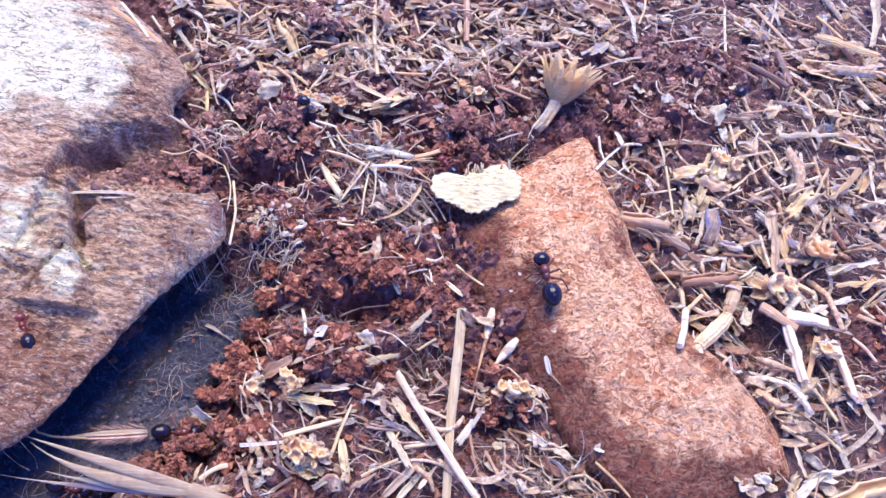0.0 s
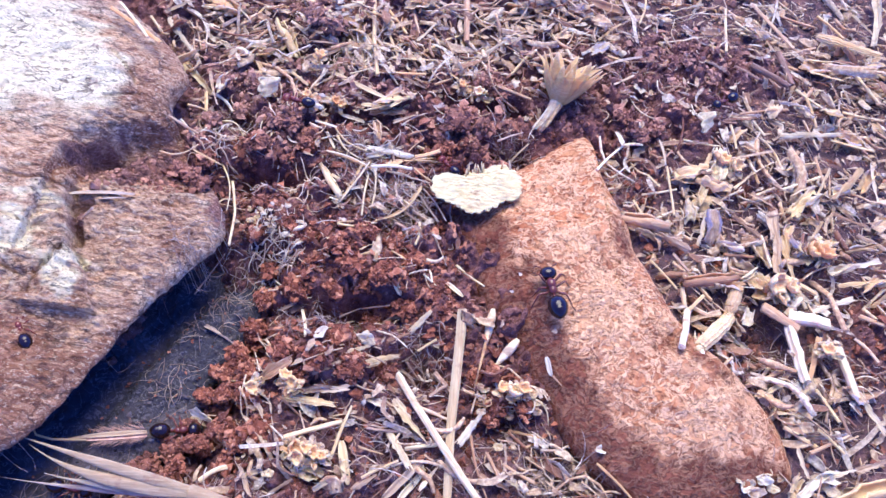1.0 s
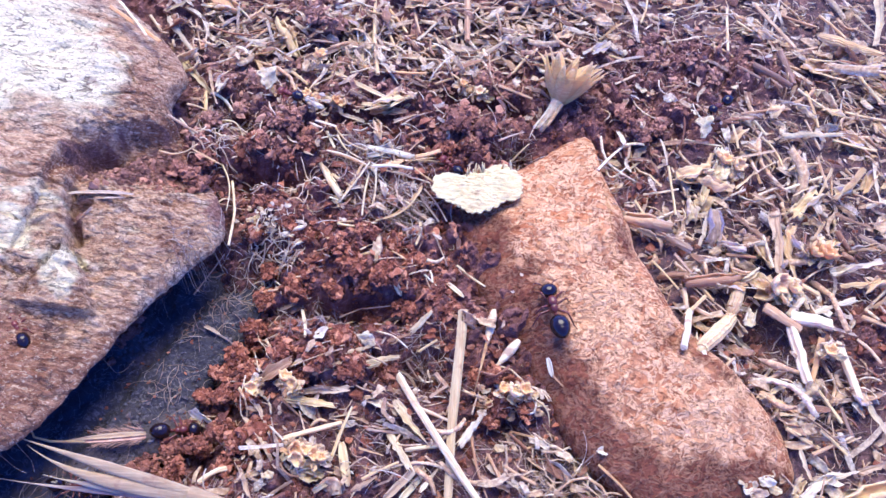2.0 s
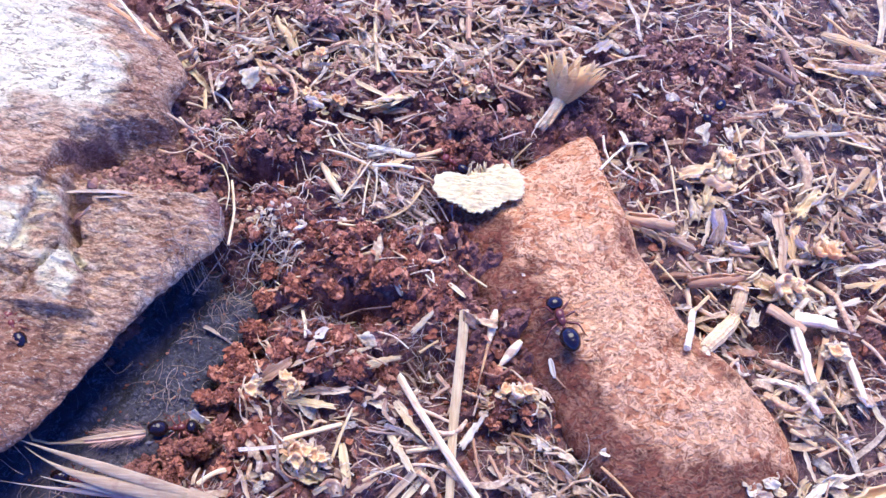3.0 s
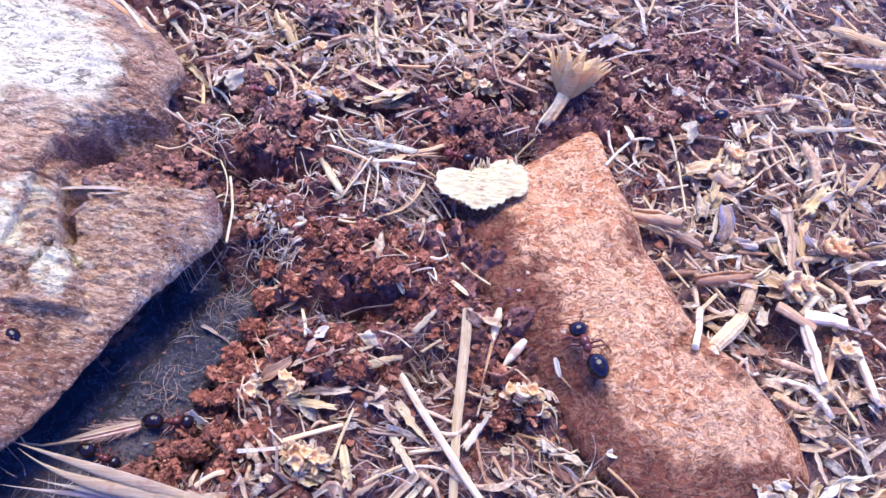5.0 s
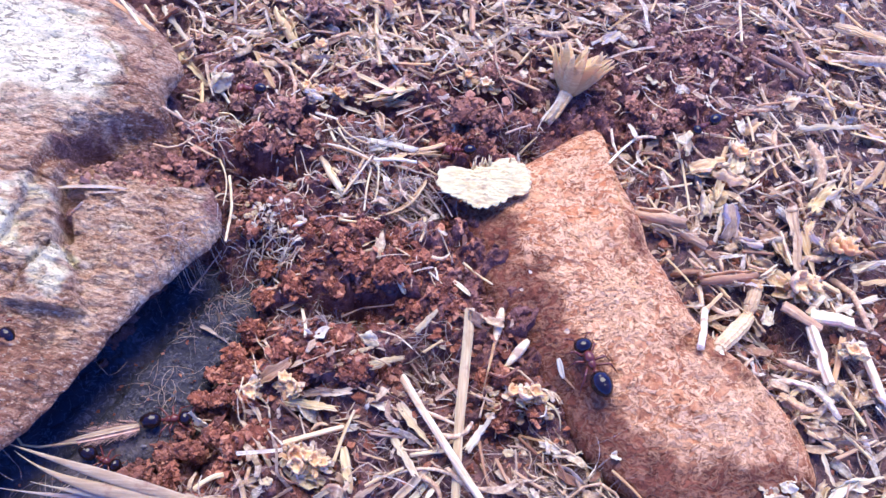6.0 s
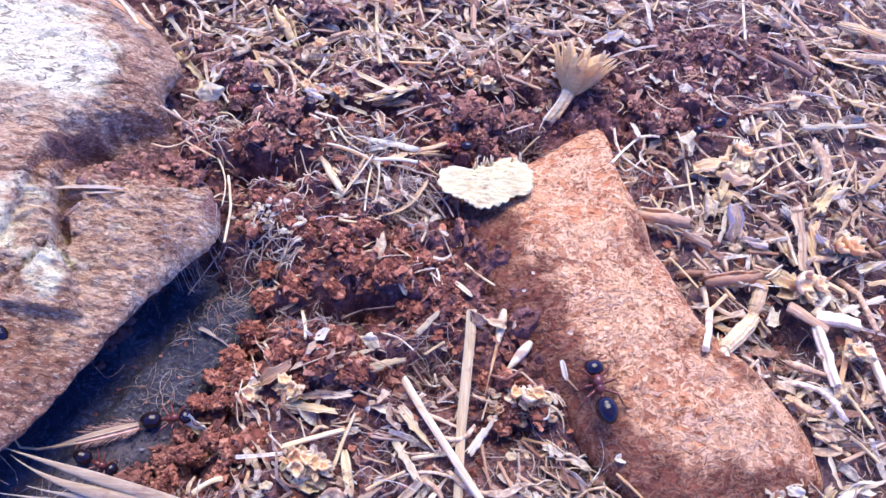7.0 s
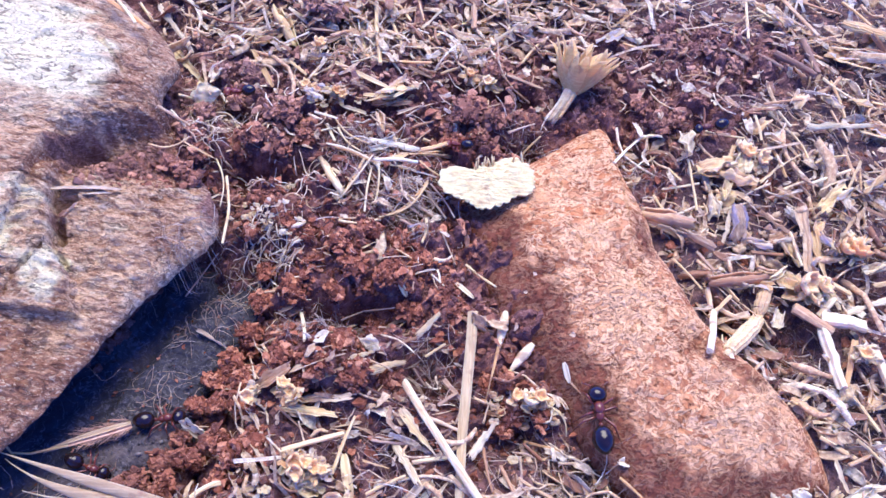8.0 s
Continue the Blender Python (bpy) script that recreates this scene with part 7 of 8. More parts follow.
scrap(-32.2, 1.5, 2.2, 1.1, WHITE, 0.60, label="small pale flake of crust on a soil clod")
scrap(-34.7, 3.6, 3.4, 0.8, PALE, 0.60, label="small pale flake of crust on a soil clod")
scrap(-34.1, 3.9, 3.9, 1.0, PALE, 0.60, label="small pale flake of crust on a soil clod")
scrap(-27.4, 1.2, 3.1, 0.8, PALE, 0.60, label="small pale flake of crust on a soil clod")
scrap(-27.5, 2.3, 3.6, 1.2, WHITE, 0.60, label="small pale flake of crust on a soil clod")
scrap(-34.9, 6.0, 3.0, 0.6, WHITE, 0.60, label="small pale flake of crust on a soil clod")
scrap(-32.9, 1.8, 3.0, 1.0, WHITE, 0.60, label="small pale flake of crust on a soil clod")
scrap(-33.5, 3.2, 3.8, 1.0, WHITE, 0.60, label="small pale flake of crust on a soil clod")
scrap(-32.4, 1.5, 2.8, 1.0, PALE, 0.60, label="small pale flake of crust on a soil clod")
scrap(-32.5, 2.1, 3.8, 0.6, PALE, 0.60, label="small pale flake of crust on a soil clod")
scrap(-28.8, 25.2, 3.9, 1.6, YELLOW, 0.70)
scrap(-21.1, 29.6, 0.3, 1.1, PALE, 0.70)
scrap(-24.9, 29.6, 1.3, 1.3, YELLOW, 0.70)
scrap(-27.4, 31.7, 0.7, 0.8, TAN, 0.70)
scrap(-29.3, 31.1, 0.8, 0.8, YELLOW, 0.70)
scrap(-27.4, 27.7, 0.1, 1.3, PALE, 0.70)
scrap(-29.0, 29.8, 1.0, 1.1, PALE, 0.70)
scrap(-25.1, 28.6, 0.5, 1.3, TAN, 0.70)
scrap(-24.2, 31.8, 2.1, 0.8, TAN, 0.70)
scrap(-26.0, 28.4, 0.3, 1.4, TAN, 0.70)
scrap(-24.5, 30.6, 2.1, 0.8, TAN, 0.70)
scrap(-32.0, 31.5, 0.5, 1.1, YELLOW, 0.70)
scrap(-29.7, 33.3, 0.1, 1.4, TAN, 0.70)
scrap(-28.9, 28.5, 1.1, 1.5, YELLOW, 0.70)
scrap(-21.6, 32.2, 1.7, 1.0, YELLOW, 0.70)
scrap(-31.6, 28.8, 1.4, 1.0, TAN, 0.70)
scrap(-30.9, 29.7, 1.7, 1.3, TAN, 0.70)
scrap(-27.9, 28.5, 0.8, 1.1, TAN, 0.70)
scrap(-21.3, 31.0, 1.6, 0.8, YELLOW, 0.70)
scrap(-21.8, 29.0, 0.3, 1.3, PALE, 0.70)
scrap(-22.7, 31.5, 2.5, 1.1, TAN, 0.70)
scrap(-26.5, 32.4, 2.5, 0.9, PALE, 0.70)
scrap(8.1, -24.1, -1.8, 1.3, TAN, 0.60)
scrap(11.5, -25.4, 0.4, 1.5, PALE, 0.60)
scrap(1.6, -23.3, 0.7, 0.9, YELLOW, 0.60)
scrap(2.7, -22.2, 0.8, 1.3, TAN, 0.60)
scrap(10.7, -22.5, 1.2, 0.8, YELLOW, 0.60)
scrap(3.6, -22.4, -0.2, 1.5, YELLOW, 0.60)
scrap(7.5, -22.6, -0.5, 0.8, YELLOW, 0.60)
scrap(10.0, -22.7, 1.2, 1.1, PALE, 0.60)
scrap(11.2, -24.9, 0.9, 1.1, TAN, 0.60)
scrap(3.2, -25.8, -0.3, 1.5, TAN, 0.60)
scrap(9.0, -24.2, 0.5, 1.3, TAN, 0.60)
scrap(3.1, -23.9, 0.4, 1.5, TAN, 0.60)
scrap(12.8, -24.3, -0.3, 0.9, TAN, 0.60)
scrap(11.1, -22.6, 1.1, 0.8, YELLOW, 0.60)
scrap(10.4, -25.7, -1.2, 0.9, PALE, 0.60)
scrap(4.8, -26.0, -1.7, 1.0, PALE, 0.60)
scrap(7.2, -23.2, -0.2, 1.0, YELLOW, 0.60)
scrap(11.5, -25.4, 0.6, 1.3, YELLOW, 0.60)
scrap(10.0, -24.3, 0.6, 1.5, TAN, 0.60)
scrap(7.8, -24.6, -0.9, 1.5, PALE, 0.60)
scrap(5.0, -21.4, 0.4, 1.0, TAN, 0.60)
scrap(8.3, -20.3, -1.1, 1.6, YELLOW, 0.60)
scrap(8.5, -20.1, -1.4, 1.1, PALE, 0.60)
scrap(7.5, -25.6, -1.6, 1.6, TAN, 0.60)
scrap(0.1, 35.6, 0.6, 0.8, YELLOW, 0.70)
scrap(1.8, 34.9, -0.2, 1.0, YELLOW, 0.70)
scrap(0.1, 37.0, 1.8, 1.4, PALE, 0.70)
scrap(-7.0, 34.1, 0.4, 0.9, YELLOW, 0.70)
scrap(-3.4, 34.8, 0.7, 1.4, YELLOW, 0.70)
scrap(5.7, 36.3, 0.7, 1.3, TAN, 0.70)
scrap(1.0, 37.3, 2.0, 0.9, YELLOW, 0.70)
scrap(4.6, 37.1, 0.2, 1.5, PALE, 0.70)
scrap(-1.0, 37.8, 1.3, 0.8, YELLOW, 0.70)
scrap(-8.1, 34.6, 1.0, 0.9, YELLOW, 0.70)
scrap(-3.5, 34.5, -0.5, 1.0, YELLOW, 0.70)
scrap(-0.8, 35.0, -0.2, 0.9, TAN, 0.70)
scrap(-0.7, 35.1, 0.0, 1.2, TAN, 0.70)
scrap(2.2, 35.9, 2.1, 1.0, TAN, 0.70)
scrap(-2.2, 34.9, -0.0, 0.7, PALE, 0.70)
scrap(2.5, 36.0, 2.1, 1.1, TAN, 0.70)
scrap(-5.0, 35.0, 0.2, 0.8, YELLOW, 0.70)
scrap(5.3, 36.1, 0.2, 1.5, TAN, 0.70)
scrap(-4.6, 35.8, 1.3, 0.8, TAN, 0.70)
scrap(-7.1, 34.8, 0.9, 1.1, YELLOW, 0.70)
clod(-36.9, 17.9, 3.4, 4.4)
clod(-31.8, 22.8, 3.5, 4.2)
clod(-29.1, 19.9, 1.9, 4.6)
clod(-33.1, 17.4, 1.5, 3.7)
clod(-39.0, 16.8, 0.5, 3.3)
clod(-34.0, 6.3, 1.9, 4.0)
clod(-29.6, 2.3, 2.0, 4.2)
clod(-35.2, 1.7, 1.1, 3.3)
clod(-27.0, 0.3, 2.1, 3.1)
clod(-34.8, 22.7, 3.2, 3.1)
clod(-42.2, 27.5, -0.4, 3.1)
clod(-20.7, -1.6, 4.3, 3.7)
clod(-16.6, 1.5, 3.4, 3.3)
clod(-12.0, 1.0, 1.5, 4.0)
clod(-18.5, -5.2, 3.8, 4.0)
clod(-13.1, -5.9, 4.0, 4.6)
clod(-24.2, -4.2, 1.1, 3.7)
clod(-9.0, -1.9, 1.6, 2.8)
clod(-4.9, -7.9, 1.9, 4.0)
clod(-9.2, -9.7, -0.2, 3.7)
clod(-3.0, -10.1, 1.6, 3.1)
clod(-18.7, -17.5, 2.8, 4.0)
clod(-14.5, -10.7, -4.2, 3.3)
clod(-21.4, -21.2, 4.2, 4.2)
clod(-16.4, -22.1, 3.3, 4.6)
clod(-11.7, -19.9, -1.6, 3.7)
clod(-26.8, -19.9, 2.5, 3.7)
clod(-23.9, -22.9, 1.5, 3.5)
clod(-32.9, -15.1, -4.8, 3.1)
clod(-35.2, -21.3, -4.4, 3.7)
clod(-31.6, -25.4, -2.8, 4.0)
clod(-36.3, -26.3, -6.2, 3.3)
clod(-28.5, -31.4, -0.2, 4.0)
clod(-31.5, -33.2, -0.7, 3.3)
clod(-32.8, -36.1, -2.2, 3.1)
clod(-37.7, -32.4, -7.0, 3.1)
clod(-40.0, -37.3, -3.0, 3.3)
clod(-43.7, -37.3, -5.2, 2.8)
clod(-3.5, 26.3, 3.0, 5.5)
clod(0.6, 26.3, 1.9, 4.6)
clod(-6.3, 24.5, 0.9, 4.6)
clod(-1.2, 23.0, 1.0, 4.2)
clod(-5.1, 21.5, 0.8, 3.3)
clod(1.1, 37.3, 1.7, 3.7)
clod(4.4, 35.5, 1.0, 3.3)
clod(-31.7, 49.1, 3.5, 4.6)
clod(-28.4, 47.5, 2.5, 3.7)
clod(-35.7, 52.1, 0.9, 3.3)
clod(5.7, -23.8, -0.7, 3.7)
clod(4.2, -26.3, -1.6, 3.1)
clod(7.3, -20.8, -1.1, 2.8)
clod(9.8, -24.7, 0.2, 3.3)
clod(4.5, -20.1, 1.1, 2.4)
clod(-45.0, 37.8, 0.8, 4.0)
clod(-41.2, 34.3, 0.5, 3.3)
clod(-45.5, 31.3, 2.5, 3.1)
clod(28.6, 27.5, 2.6, 4.6)
clod(31.8, 29.2, 2.6, 3.3)
clod(26.0, 31.9, 1.7, 3.1)
clod(31.9, 47.2, 1.8, 3.7)
clod(38.9, 45.2, 3.2, 3.3)
clod(36.0, 41.0, 1.3, 3.1)
clod(43.6, 43.3, 1.3, 2.8)
clod(-31.9, -3.8, -2.7, 2.8)
clod(-27.3, -8.0, -0.1, 3.7)
clod(2.1, -19.5, -0.9, 2.4)
clod(-46.0, 8.4, 5.2, 2.4)
clod(-48.4, 9.7, 5.0, 2.4)
clod(-43.9, 6.4, 5.6, 2.4)
clod(-47.6, 17.9, 3.2, 3.4)
clod(-44.9, 13.1, 3.6, 3.0)
clod(-46.0, 22.8, 2.0, 3.2)
clod(-31.9, -3.8, -2.5, 3.2)
clod(-31.8, -8.8, -3.0, 3.6)
clod(-32.5, -14.2, -3.2, 3.4)
clod(-34.9, -18.4, -3.5, 3.4)
clod(-36.9, -21.6, -3.8, 3.0)
clod(-38.0, -25.5, -4.0, 3.0)
clod(-32.0, -21.5, -2.5, 3.6)
clod(-34.7, -25.1, -3.0, 3.4)
clod(-41.3, -33.8, -4.2, 3.6)
clod(-44.7, -36.7, -4.5, 3.4)
clod(-37.6, -33.0, -3.2, 3.2)
clod(-34.3, -30.9, -2.4, 3.4)
clod(-39.6, -30.3, -4.2, 2.6)
clod(-20.9, -8.2, 1.4, 2.8)
clod(-16.6, -7.1, 1.1, 2.8)

# ---- larger dry things ----
oat_husk((-34.4, -41.6, 1.5), (((-48.9, -38.8, 3.5), (-62.6, -35.6, 3.5), 1.35), ((-48.6, -40.6, 2.6), (-58.7, -37.0, 3.0), 1.6), ((-47.2, -41.4, 1.6), (-55.9, -40.5, 1.8), 1.25), ((-49.7, -41.7, 0.5), (-62.7, -41.1, 0.5), 0.9)))
# ---- seed heads ----
seed_head(-24.7, -25.4, 4.0, 3.0, 2, 1)
seed_head(-22.3, -34.9, 2.5, 3.1, 3, 2)
seed_head(-19.6, -35.5, 2.2, 2.9, 2, 3)
seed_head(6.4, -23.6, 1.8, 3.0, 2, 4)
seed_head(9.0, -22.8, 2.0, 2.6, 1, 5)
seed_head(-0.3, 33.6, 2.2, 2.8, 1, 6)
seed_head(-3.4, 34.9, 2.2, 2.4, 1, 7)
seed_head(-24.7, 28.4, 2.0, 2.6, 2, 8)
seed_head(-30.3, 29.7, 2.0, 2.4, 1, 9)
seed_head(-29.7, 38.7, 2.6, 2.6, 1, 10)
seed_head(49.2, -2.3, 2.6, 4.6, 2, 11)
seed_head(43.4, 21.4, 2.6, 4.2, 2, 12)
seed_head(56.1, 4.4, 2.4, 4.0, 2, 13)
seed_head(55.3, -13.2, 3.2, 2.8, 1, 14)
seed_head(-30.6, -26.0, 2.0, 3.0, 1, 15)
seed(4.2, -9.6, 1.7, 3.2, -16.2, 2.0, 1.4, (1.9, -23.0, 1.0))
seed(8.2, -14.4, 1.6, 4.9, -18.6, 0.2, 1.5, (3.5, -20.5, 1.0))
flower_head((11.1, 28.7, 0.0), (14.5, 33.9, 3.0), (16.3, 39.3, 9.5), 5.4)
papery_disc([(-6.7, 12.3), (-5.2, 13.9), (-2.3, 13.5), (-0.5, 15.1), (0.5, 14.5), (2.6, 16.4), (4.9, 16.6), (7.1, 15.0), (7.6, 12.4), (7.0, 9.8), (4.9, 9.0), (2.9, 7.2), (-0.1, 6.0), (-2.2, 6.9), (-4.3, 8.0), (-6.3, 9.3)], 4.2, -0.12)
pod(43.3, -2.0, 1.0, 41.9, -6.1, 0.0, 2.12, WHITE, "bleached white woody seed pod")
pod(41.9, -6.7, -0.1, 34.8, -15.2, 5.3, 2.48, PALE, "pale yellowish woody seed pod")
pod(34.9, -15.0, 5.1, 35.0, -17.5, 5.6, 0.92, WHITE, "small pointed white pod tip")

# ---- fine fibres ----
fibre_tuft(-13.9, 10.7, 8.3, 6.5, 120, 40, 0.5, 7.0, 0.065)
fibre_tuft(-11.0, 7.5, 5.0, 4.5, 90, 61, 0.4, 5.0, 0.06)
fibre_tuft(-19.6, 18.9, 7.4, 4.3, 70, 41, 0.4, 6.0, 0.055)
fibre_tuft(14.7, -34.8, 5.5, 4.3, 80, 42, 0.4, 6.0)
fibre_tuft(10.2, -30.1, 5.5, 4.3, 50, 43, 0.4, 5.0)
fibre_tuft(-40.0, -9.4, 6.4, 8.6, 100, 44, 0.4, 4.0)
fibre_tuft(-42.0, -24.0, 6.4, 5.4, 40, 45, 0.4, 4.0)
fibre_tuft(-39.3, -5.4, 4.6, 5.4, 30, 46, 0.4, 4.0)
fibre_tuft(6.0, 24.6, 5.5, 3.2, 50, 47, 0.4, 4.0)
fibre_tuft(53.9, -21.1, 10.1, 9.7, 110, 48, 0.4, 6.0)
fibre_tuft(46.1, -12.6, 8.3, 7.5, 60, 49, 0.4, 5.0)
fibre_tuft(-45.7, 24.3, 4.6, 6.5, 50, 50, 0.4, 5.0)
fibre_tuft(-22.7, -13.7, 8.3, 3.2, 60, 51, 0.4, 5.0)
fibre_tuft(-5.7, -18.5, 5.5, 5.4, 60, 52, 0.4, 6.0)
fibre_tuft(-6.2, -33.2, 11.0, 6.5, 60, 53, 0.4, 7.0)
fibre_tuft(25.8, 17.4, 4.6, 4.3, 40, 54, 0.4, 5.0)
fibre_tuft(24.7, 44.9, 11.0, 8.6, 40, 55, 0.4, 5.0)
fibre_tuft(-24.5, 41.6, 9.2, 6.5, 50, 56, 0.4, 6.0)
fibre_tuft(-30.0, -39.9, 7.4, 4.3, 40, 57, 0.4, 6.0)
fibre_tuft(-52.6, -41.0, 12.9, 4.3, 50, 58, 0.4, 6.0)
fibre_tuft(56.9, 30.1, 13.8, 12.9, 80, 59, 0.4, 7.0)
fibre_tuft(58.5, 6.5, 11.0, 10.8, 80, 60, 0.4, 7.0)

# ---- ants and what they carry ----
stone_ant = build_ant(0.98, "glossy black ant with red-brown thorax on the ochre stone")
slab_ant = build_ant(0.76, "glossy black ant tugging a hairy spikelet on the slab")
rock_ant = build_ant(0.65, "small ant with a reddish head on the pale rock", True)
far_ant = build_ant(0.62, "reddish ant carrying a white husk over the clods", True)
litter_ant = build_ant(0.62, "black ant carrying a white husk across the straw litter")
disc_ant = build_ant(0.55, "reddish ant beside the papery white disc", True)
shade_ant = build_ant(0.66, "dark ant in the shade under the oat spikelet")
far_flake = scrap(0, 0, 0, 4.4, WHITE, 0.5, "white_husk", "white crumpled husk carried by an ant", "husk")
litter_flake = scrap(0, 0, 0, 4.4, PALE, 0.5, "white_husk.001", "white papery husk carried by an ant", "husk")
spikelet = hairy_husk(11.5)

# ---- uncounted small matter ----
scatter_crumbs(27000, 21)
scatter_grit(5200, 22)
scatter_hollow(1100, 23)
fibre_mat(-31.5, -1.0, 4.6, 4.2, 120, 41)
fibre_mat(-43.5, 18.5, 4.0, 6.0, 60, 42)
fibre_mat(-33.0, 11.5, 6.0, 4.0, 50, 43)
scatter_litter(3000, 31, 8, 95, -56, 84, "straw_litter", "dense litter of chopped bleached straw on the soil", 1.05)
scatter_litter(5200, 32, -62, 30, -56, 84, "sparse_litter", "scattered bits of dry straw among the soil clods", 0.7)
scatter_litter(9000, 33, -58, 80, -54, 80, "litter_dust", "fine broken bits of dry plant matter over the soil", 0.36, 0.62)
scatter_litter(1000, 34, -46, 18, 36, 66, "far_litter", "bleached straw bits strewn behind the clods", 0.85, 0.45)

scatter_litter(1900, 36, 8, 95, -56, 84, "fine_straw", "fine curved bits of bleached straw on the soil", 0.78, 0.7)


def motions():
    key_ant(stone_ant[0], stone_ant[1], [
        (0.0, pose(0.01177, -0.00541, 0.00509, 0.0, -6.1, 106.6)),
        (0.5, pose(0.01235, -0.00686, 0.00522, 0.0, 1.5, 102.7)),
        (1.0, pose(0.01263, -0.00791, 0.00522, 0.0, 1.0, 103.9)),
        (1.5, pose(0.01263, -0.00943, 0.00488, 0.0, -2.8, 105.8)),
        (3.0, pose(0.01347, -0.01258, 0.00475, 0.0, -3.7, 112.4)),
        (3.5, pose(0.01440, -0.01407, 0.00518, 0.0, -3.8, 117.7)),
        (4.0, pose(0.01543, -0.01492, 0.00524, 0.0, -1.9, 118.2)),
        (4.5, pose(0.01617, -0.01574, 0.00516, 0.0, -4.5, 118.2)),
        (5.8, pose(0.01628, -0.01877, 0.00462, 0.0, -0.6, 113.6)),
        (6.0, pose(0.01639, -0.01913, 0.00447, 0.0, -2.4, 113.9)),
        (6.5, pose(0.01667, -0.02036, 0.00479, 0.0, -9.6, 110.8)),
        (7.0, pose(0.01698, -0.02210, 0.00418, 0.0, -6.1, 106.0)),
        (7.5, pose(0.01697, -0.02367, 0.00331, 0.0, -9.6, 98.1)),
        (8.0, pose(0.01680, -0.02500, 0.00271, 0.0, -9.6, 97.5)),
    ], 16)
    key_ant(slab_ant[0], slab_ant[1], [
        (0.0, pose(-0.04072, -0.03185, -0.00434, 0.0, 8.8, 8.1)),
        (0.8, pose(-0.04078, -0.03142, -0.00416, 0.0, 6.4, 10.2)),
        (1.6, pose(-0.04063, -0.03130, -0.00415, 0.0, 5.7, 11.5)),
        (3.0, pose(-0.04097, -0.03064, -0.00423, 0.0, 5.8, 10.9)),
        (3.8, pose(-0.04109, -0.03028, -0.00411, 0.0, 2.7, 14.6)),
        (4.6, pose(-0.04124, -0.02985, -0.00400, 0.0, 0.7, 4.4)),
        (6.0, pose(-0.04139, -0.02914, -0.00368, 0.0, -3.4, 9.7)),
        (6.8, pose(-0.04121, -0.02864, -0.00373, 0.0, -4.7, 10.7)),
        (8.0, pose(-0.04190, -0.02810, -0.00377, 0.0, -6.0, 9.6)),
    ], 9)
    key_ant(rock_ant[0], rock_ant[1], [
        (0.0, pose(-0.06257, -0.02232, 0.00716, 0.0, -8.3, 121.9)),
        (0.8, pose(-0.06290, -0.02217, 0.00704, 0.0, -8.4, 123.7)),
        (1.6, pose(-0.06313, -0.02205, 0.00710, 0.0, -10.2, 127.3)),
        (3.0, pose(-0.06347, -0.02173, 0.00720, 0.0, -16.1, 127.1)),
        (3.8, pose(-0.06363, -0.02166, 0.00720, 0.0, -18.5, 131.4)),
        (4.6, pose(-0.06387, -0.02160, 0.00733, 0.0, -21.6, 136.5)),
        (6.0, pose(-0.06434, -0.02156, 0.00748, 0.0, -17.2, 141.2)),
        (6.8, pose(-0.06462, -0.02130, 0.00766, 0.0, -13.9, 142.9)),
        (8.0, pose(-0.06592, -0.02092, 0.00779, 0.0, -14.2, 142.2)),
    ], 14)
    key_ant(far_ant[0], far_ant[1], [
        (0.0, pose(-0.03217, 0.02591, 0.00472, 0.0, 6.8, 162.6)),
        (0.8, pose(-0.03160, 0.02529, 0.00523, 0.0, -9.3, 174.6)),
        (1.6, pose(-0.03229, 0.02722, 0.00361, 0.0, 11.6, 149.4)),
        (3.0, pose(-0.03599, 0.02857, 0.00308, 0.0, 14.5, 159.4)),
        (3.8, pose(-0.03659, 0.02613, 0.00398, 0.0, 14.1, 148.1)),
        (4.6, pose(-0.03682, 0.02567, 0.00467, 0.0, 15.2, 156.7)),
        (6.0, pose(-0.03955, 0.02693, 0.00287, 0.0, 15.6, 168.4)),
        (6.8, pose(-0.04037, 0.02708, 0.00213, 0.0, 13.7, 179.5)),
        (8.0, pose(-0.04103, 0.02608, 0.00279, 0.0, 14.3, 176.0)),
    ], 14)
    key_ant(litter_ant[0], litter_ant[1], [
        (0.0, pose(0.04520, 0.03487, 0.00469, 0.0, 4.0, -141.8)),
        (0.8, pose(0.04333, 0.03359, 0.00489, 0.0, -5.9, -145.2)),
        (1.6, pose(0.04268, 0.03305, 0.00497, 0.0, -8.2, -142.1)),
        (3.0, pose(0.03998, 0.03000, 0.00534, 0.0, 2.7, -130.3)),
        (3.8, pose(0.04036, 0.02992, 0.00519, 0.0, -7.9, -153.3)),
        (4.6, pose(0.03911, 0.02893, 0.00483, 0.0, -3.2, -164.9)),
        (6.0, pose(0.03661, 0.02581, 0.00461, 0.0, 2.5, -144.3)),
        (6.8, pose(0.03647, 0.02542, 0.00445, 0.0, 5.7, -154.6)),
        (8.0, pose(0.03618, 0.02550, 0.00421, 0.0, 5.5, -165.7)),
    ], 14)
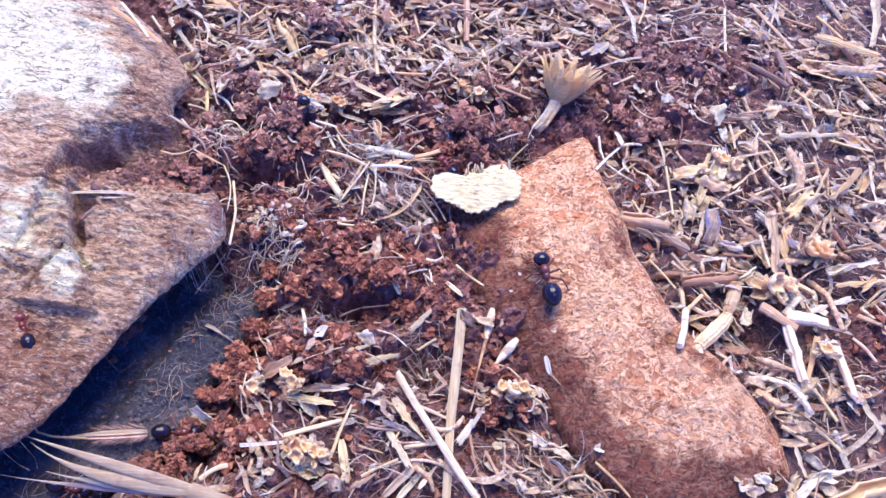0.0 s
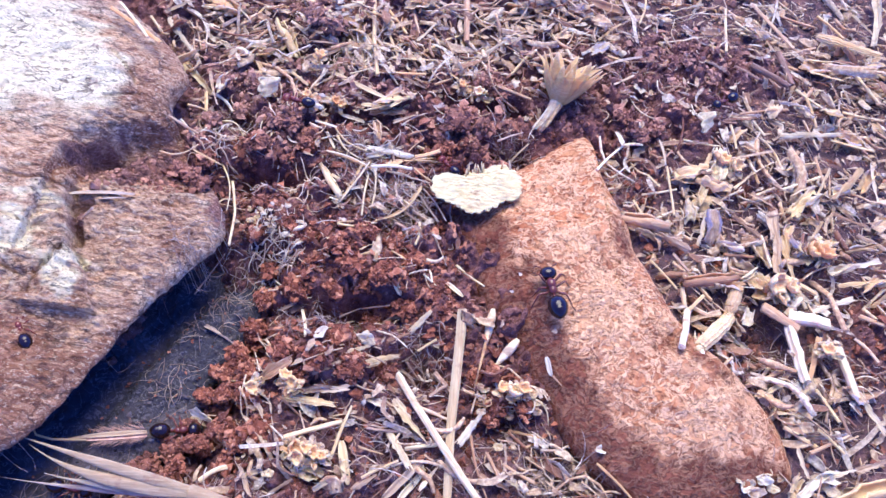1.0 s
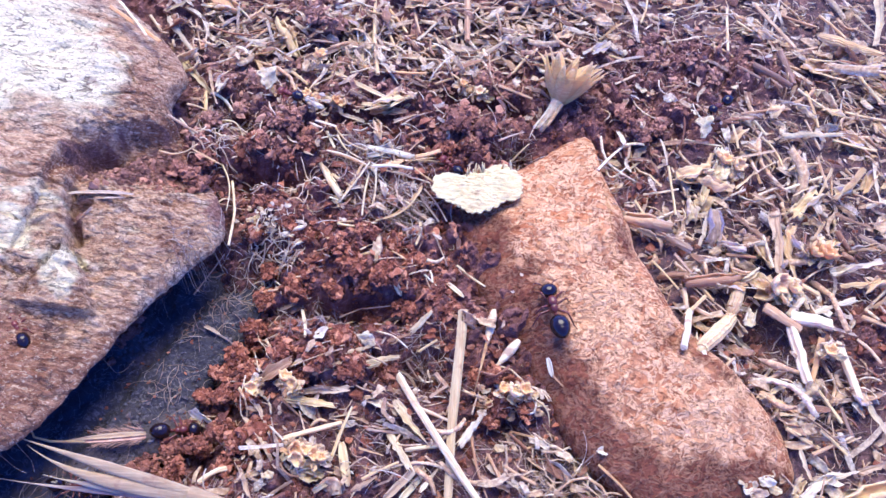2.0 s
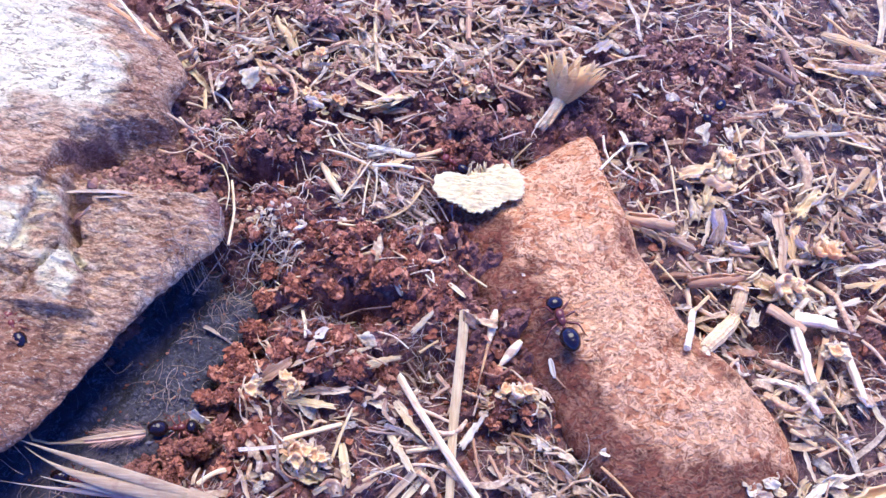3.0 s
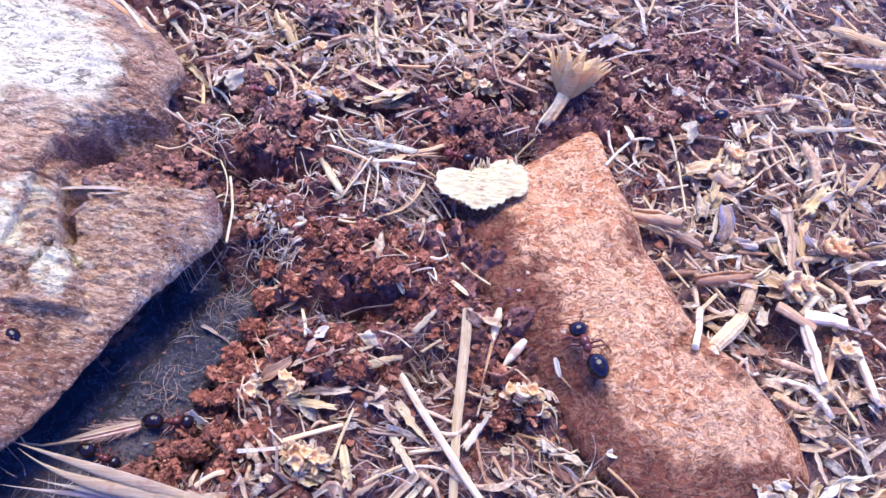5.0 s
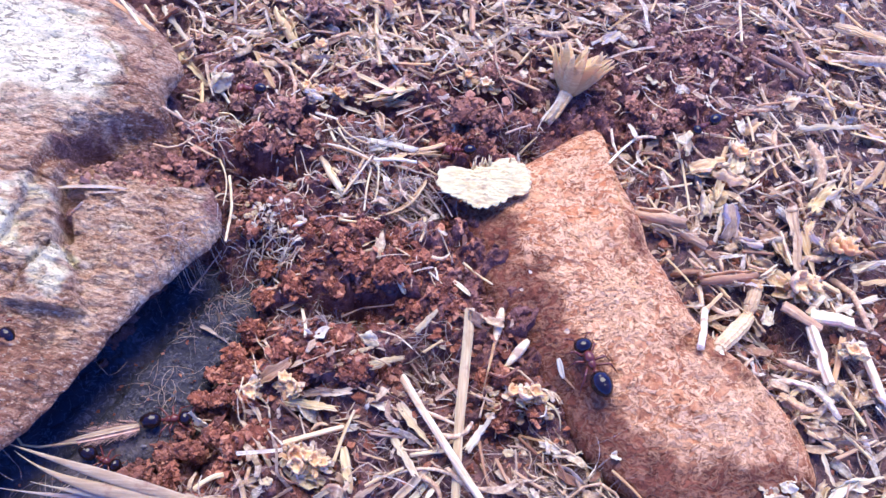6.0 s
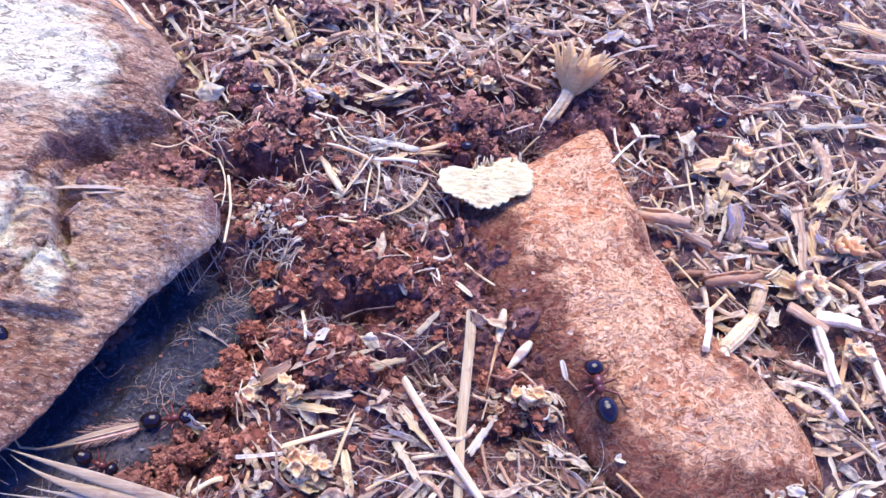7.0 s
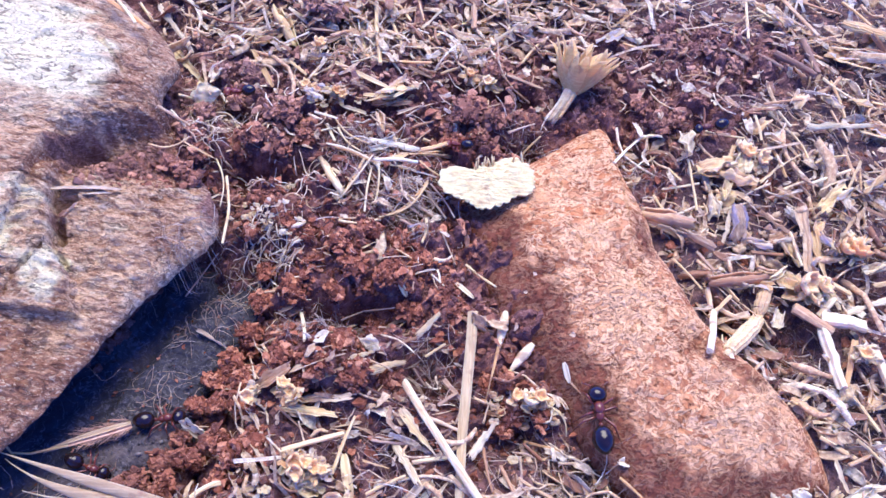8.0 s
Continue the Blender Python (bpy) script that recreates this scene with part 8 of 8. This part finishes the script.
    key_ant(disc_ant[0], disc_ant[1], [
        (0.0, pose(-0.00477, 0.01690, 0.00172, 0.0, 2.8, 128.7)),
        (1.6, pose(-0.00461, 0.01715, 0.00151, 0.0, -0.6, 137.2)),
        (3.0, pose(-0.00424, 0.01723, 0.00175, 0.0, -15.2, 153.6)),
        (4.6, pose(-0.00396, 0.01767, 0.00182, 0.0, -14.0, 170.5)),
        (6.0, pose(-0.00401, 0.01822, 0.00236, 0.0, 4.4, 179.8)),
        (6.8, pose(-0.00434, 0.01896, 0.00196, 0.0, 16.9, 167.0)),
        (8.0, pose(-0.00440, 0.01938, 0.00207, 0.0, 20.3, 162.1)),
    ], 10)
    key_ant(shade_ant[0], shade_ant[1], [
        (0.0, pose(-0.05392, -0.04124, -0.00439, -0.0, 12.3, -2.1)),
        (1.6, pose(-0.05375, -0.04072, -0.00435, -0.0, 14.4, -1.6)),
        (3.0, pose(-0.05306, -0.03918, -0.00439, -0.0, 5.4, -3.6)),
        (4.6, pose(-0.05041, -0.03545, -0.00401, -0.0, 10.2, -16.5)),
        (6.0, pose(-0.04941, -0.03542, -0.00407, -0.0, 7.0, -17.2)),
        (6.8, pose(-0.04960, -0.03549, -0.00403, -0.0, 12.2, -15.6)),
        (8.0, pose(-0.05031, -0.03548, -0.00405, -0.0, 10.5, -14.6)),
    ], 10)
    walk(far_flake, [
        (0.0, pose(-0.03772, 0.02999, 0.00266, 55, 12, 40)),
        (0.8, pose(-0.03784, 0.03004, 0.00291, 55, 12, 45)),
        (1.6, pose(-0.03741, 0.03175, 0.00354, 55, 12, 75)),
        (3.0, pose(-0.04109, 0.03142, 0.00309, 55, 12, 70)),
        (3.8, pose(-0.04254, 0.02973, 0.00288, 55, 12, 60)),
        (4.6, pose(-0.04299, 0.03016, 0.00273, 55, 12, 65)),
        (6.0, pose(-0.04546, 0.02915, 0.00217, 55, 12, 50)),
        (6.8, pose(-0.04635, 0.02645, 0.00277, 55, 12, 30)),
        (8.0, pose(-0.04668, 0.02543, 0.00296, 55, 12, 25)),
    ])
    walk(litter_flake, [
        (0.0, pose(0.04210, 0.03046, 0.00551, 55, 12, 70)),
        (0.8, pose(0.04004, 0.02913, 0.00514, 55, 12, 60)),
        (1.6, pose(0.03909, 0.02791, 0.00587, 55, 12, 60)),
        (3.0, pose(0.03830, 0.02570, 0.00510, 55, 12, 85)),
        (3.8, pose(0.03769, 0.02615, 0.00531, 55, 12, 75)),
        (4.6, pose(0.03602, 0.02617, 0.00459, 55, 12, 65)),
        (6.0, pose(0.03344, 0.02231, 0.00430, 55, 12, 85)),
        (6.8, pose(0.03333, 0.02220, 0.00427, 55, 12, 85)),
        (8.0, pose(0.03269, 0.02210, 0.00421, 55, 12, 85)),
    ])
    walk(spikelet, [
        (0.0, pose(-0.04506, -0.03255, -0.00311, 0.0, 3.2, 10.1)),
        (0.8, pose(-0.04503, -0.03234, -0.00319, 0.0, 3.2, 11.4)),
        (1.6, pose(-0.04502, -0.03252, -0.00310, 0.0, 3.2, 11.4)),
        (3.0, pose(-0.04507, -0.03189, -0.00334, 0.0, 3.1, 14.4)),
        (3.8, pose(-0.04513, -0.03156, -0.00331, 0.0, 3.2, 15.9)),
        (4.6, pose(-0.04571, -0.03027, -0.00363, 0.0, 3.3, 21.9)),
        (6.0, pose(-0.04552, -0.03053, -0.00336, 0.0, 3.3, 20.5)),
        (6.8, pose(-0.04548, -0.02998, -0.00355, 0.0, 3.3, 21.9)),
        (8.0, pose(-0.04626, -0.02922, -0.00348, 0.0, 3.3, 25.9)),
    ])


motions()
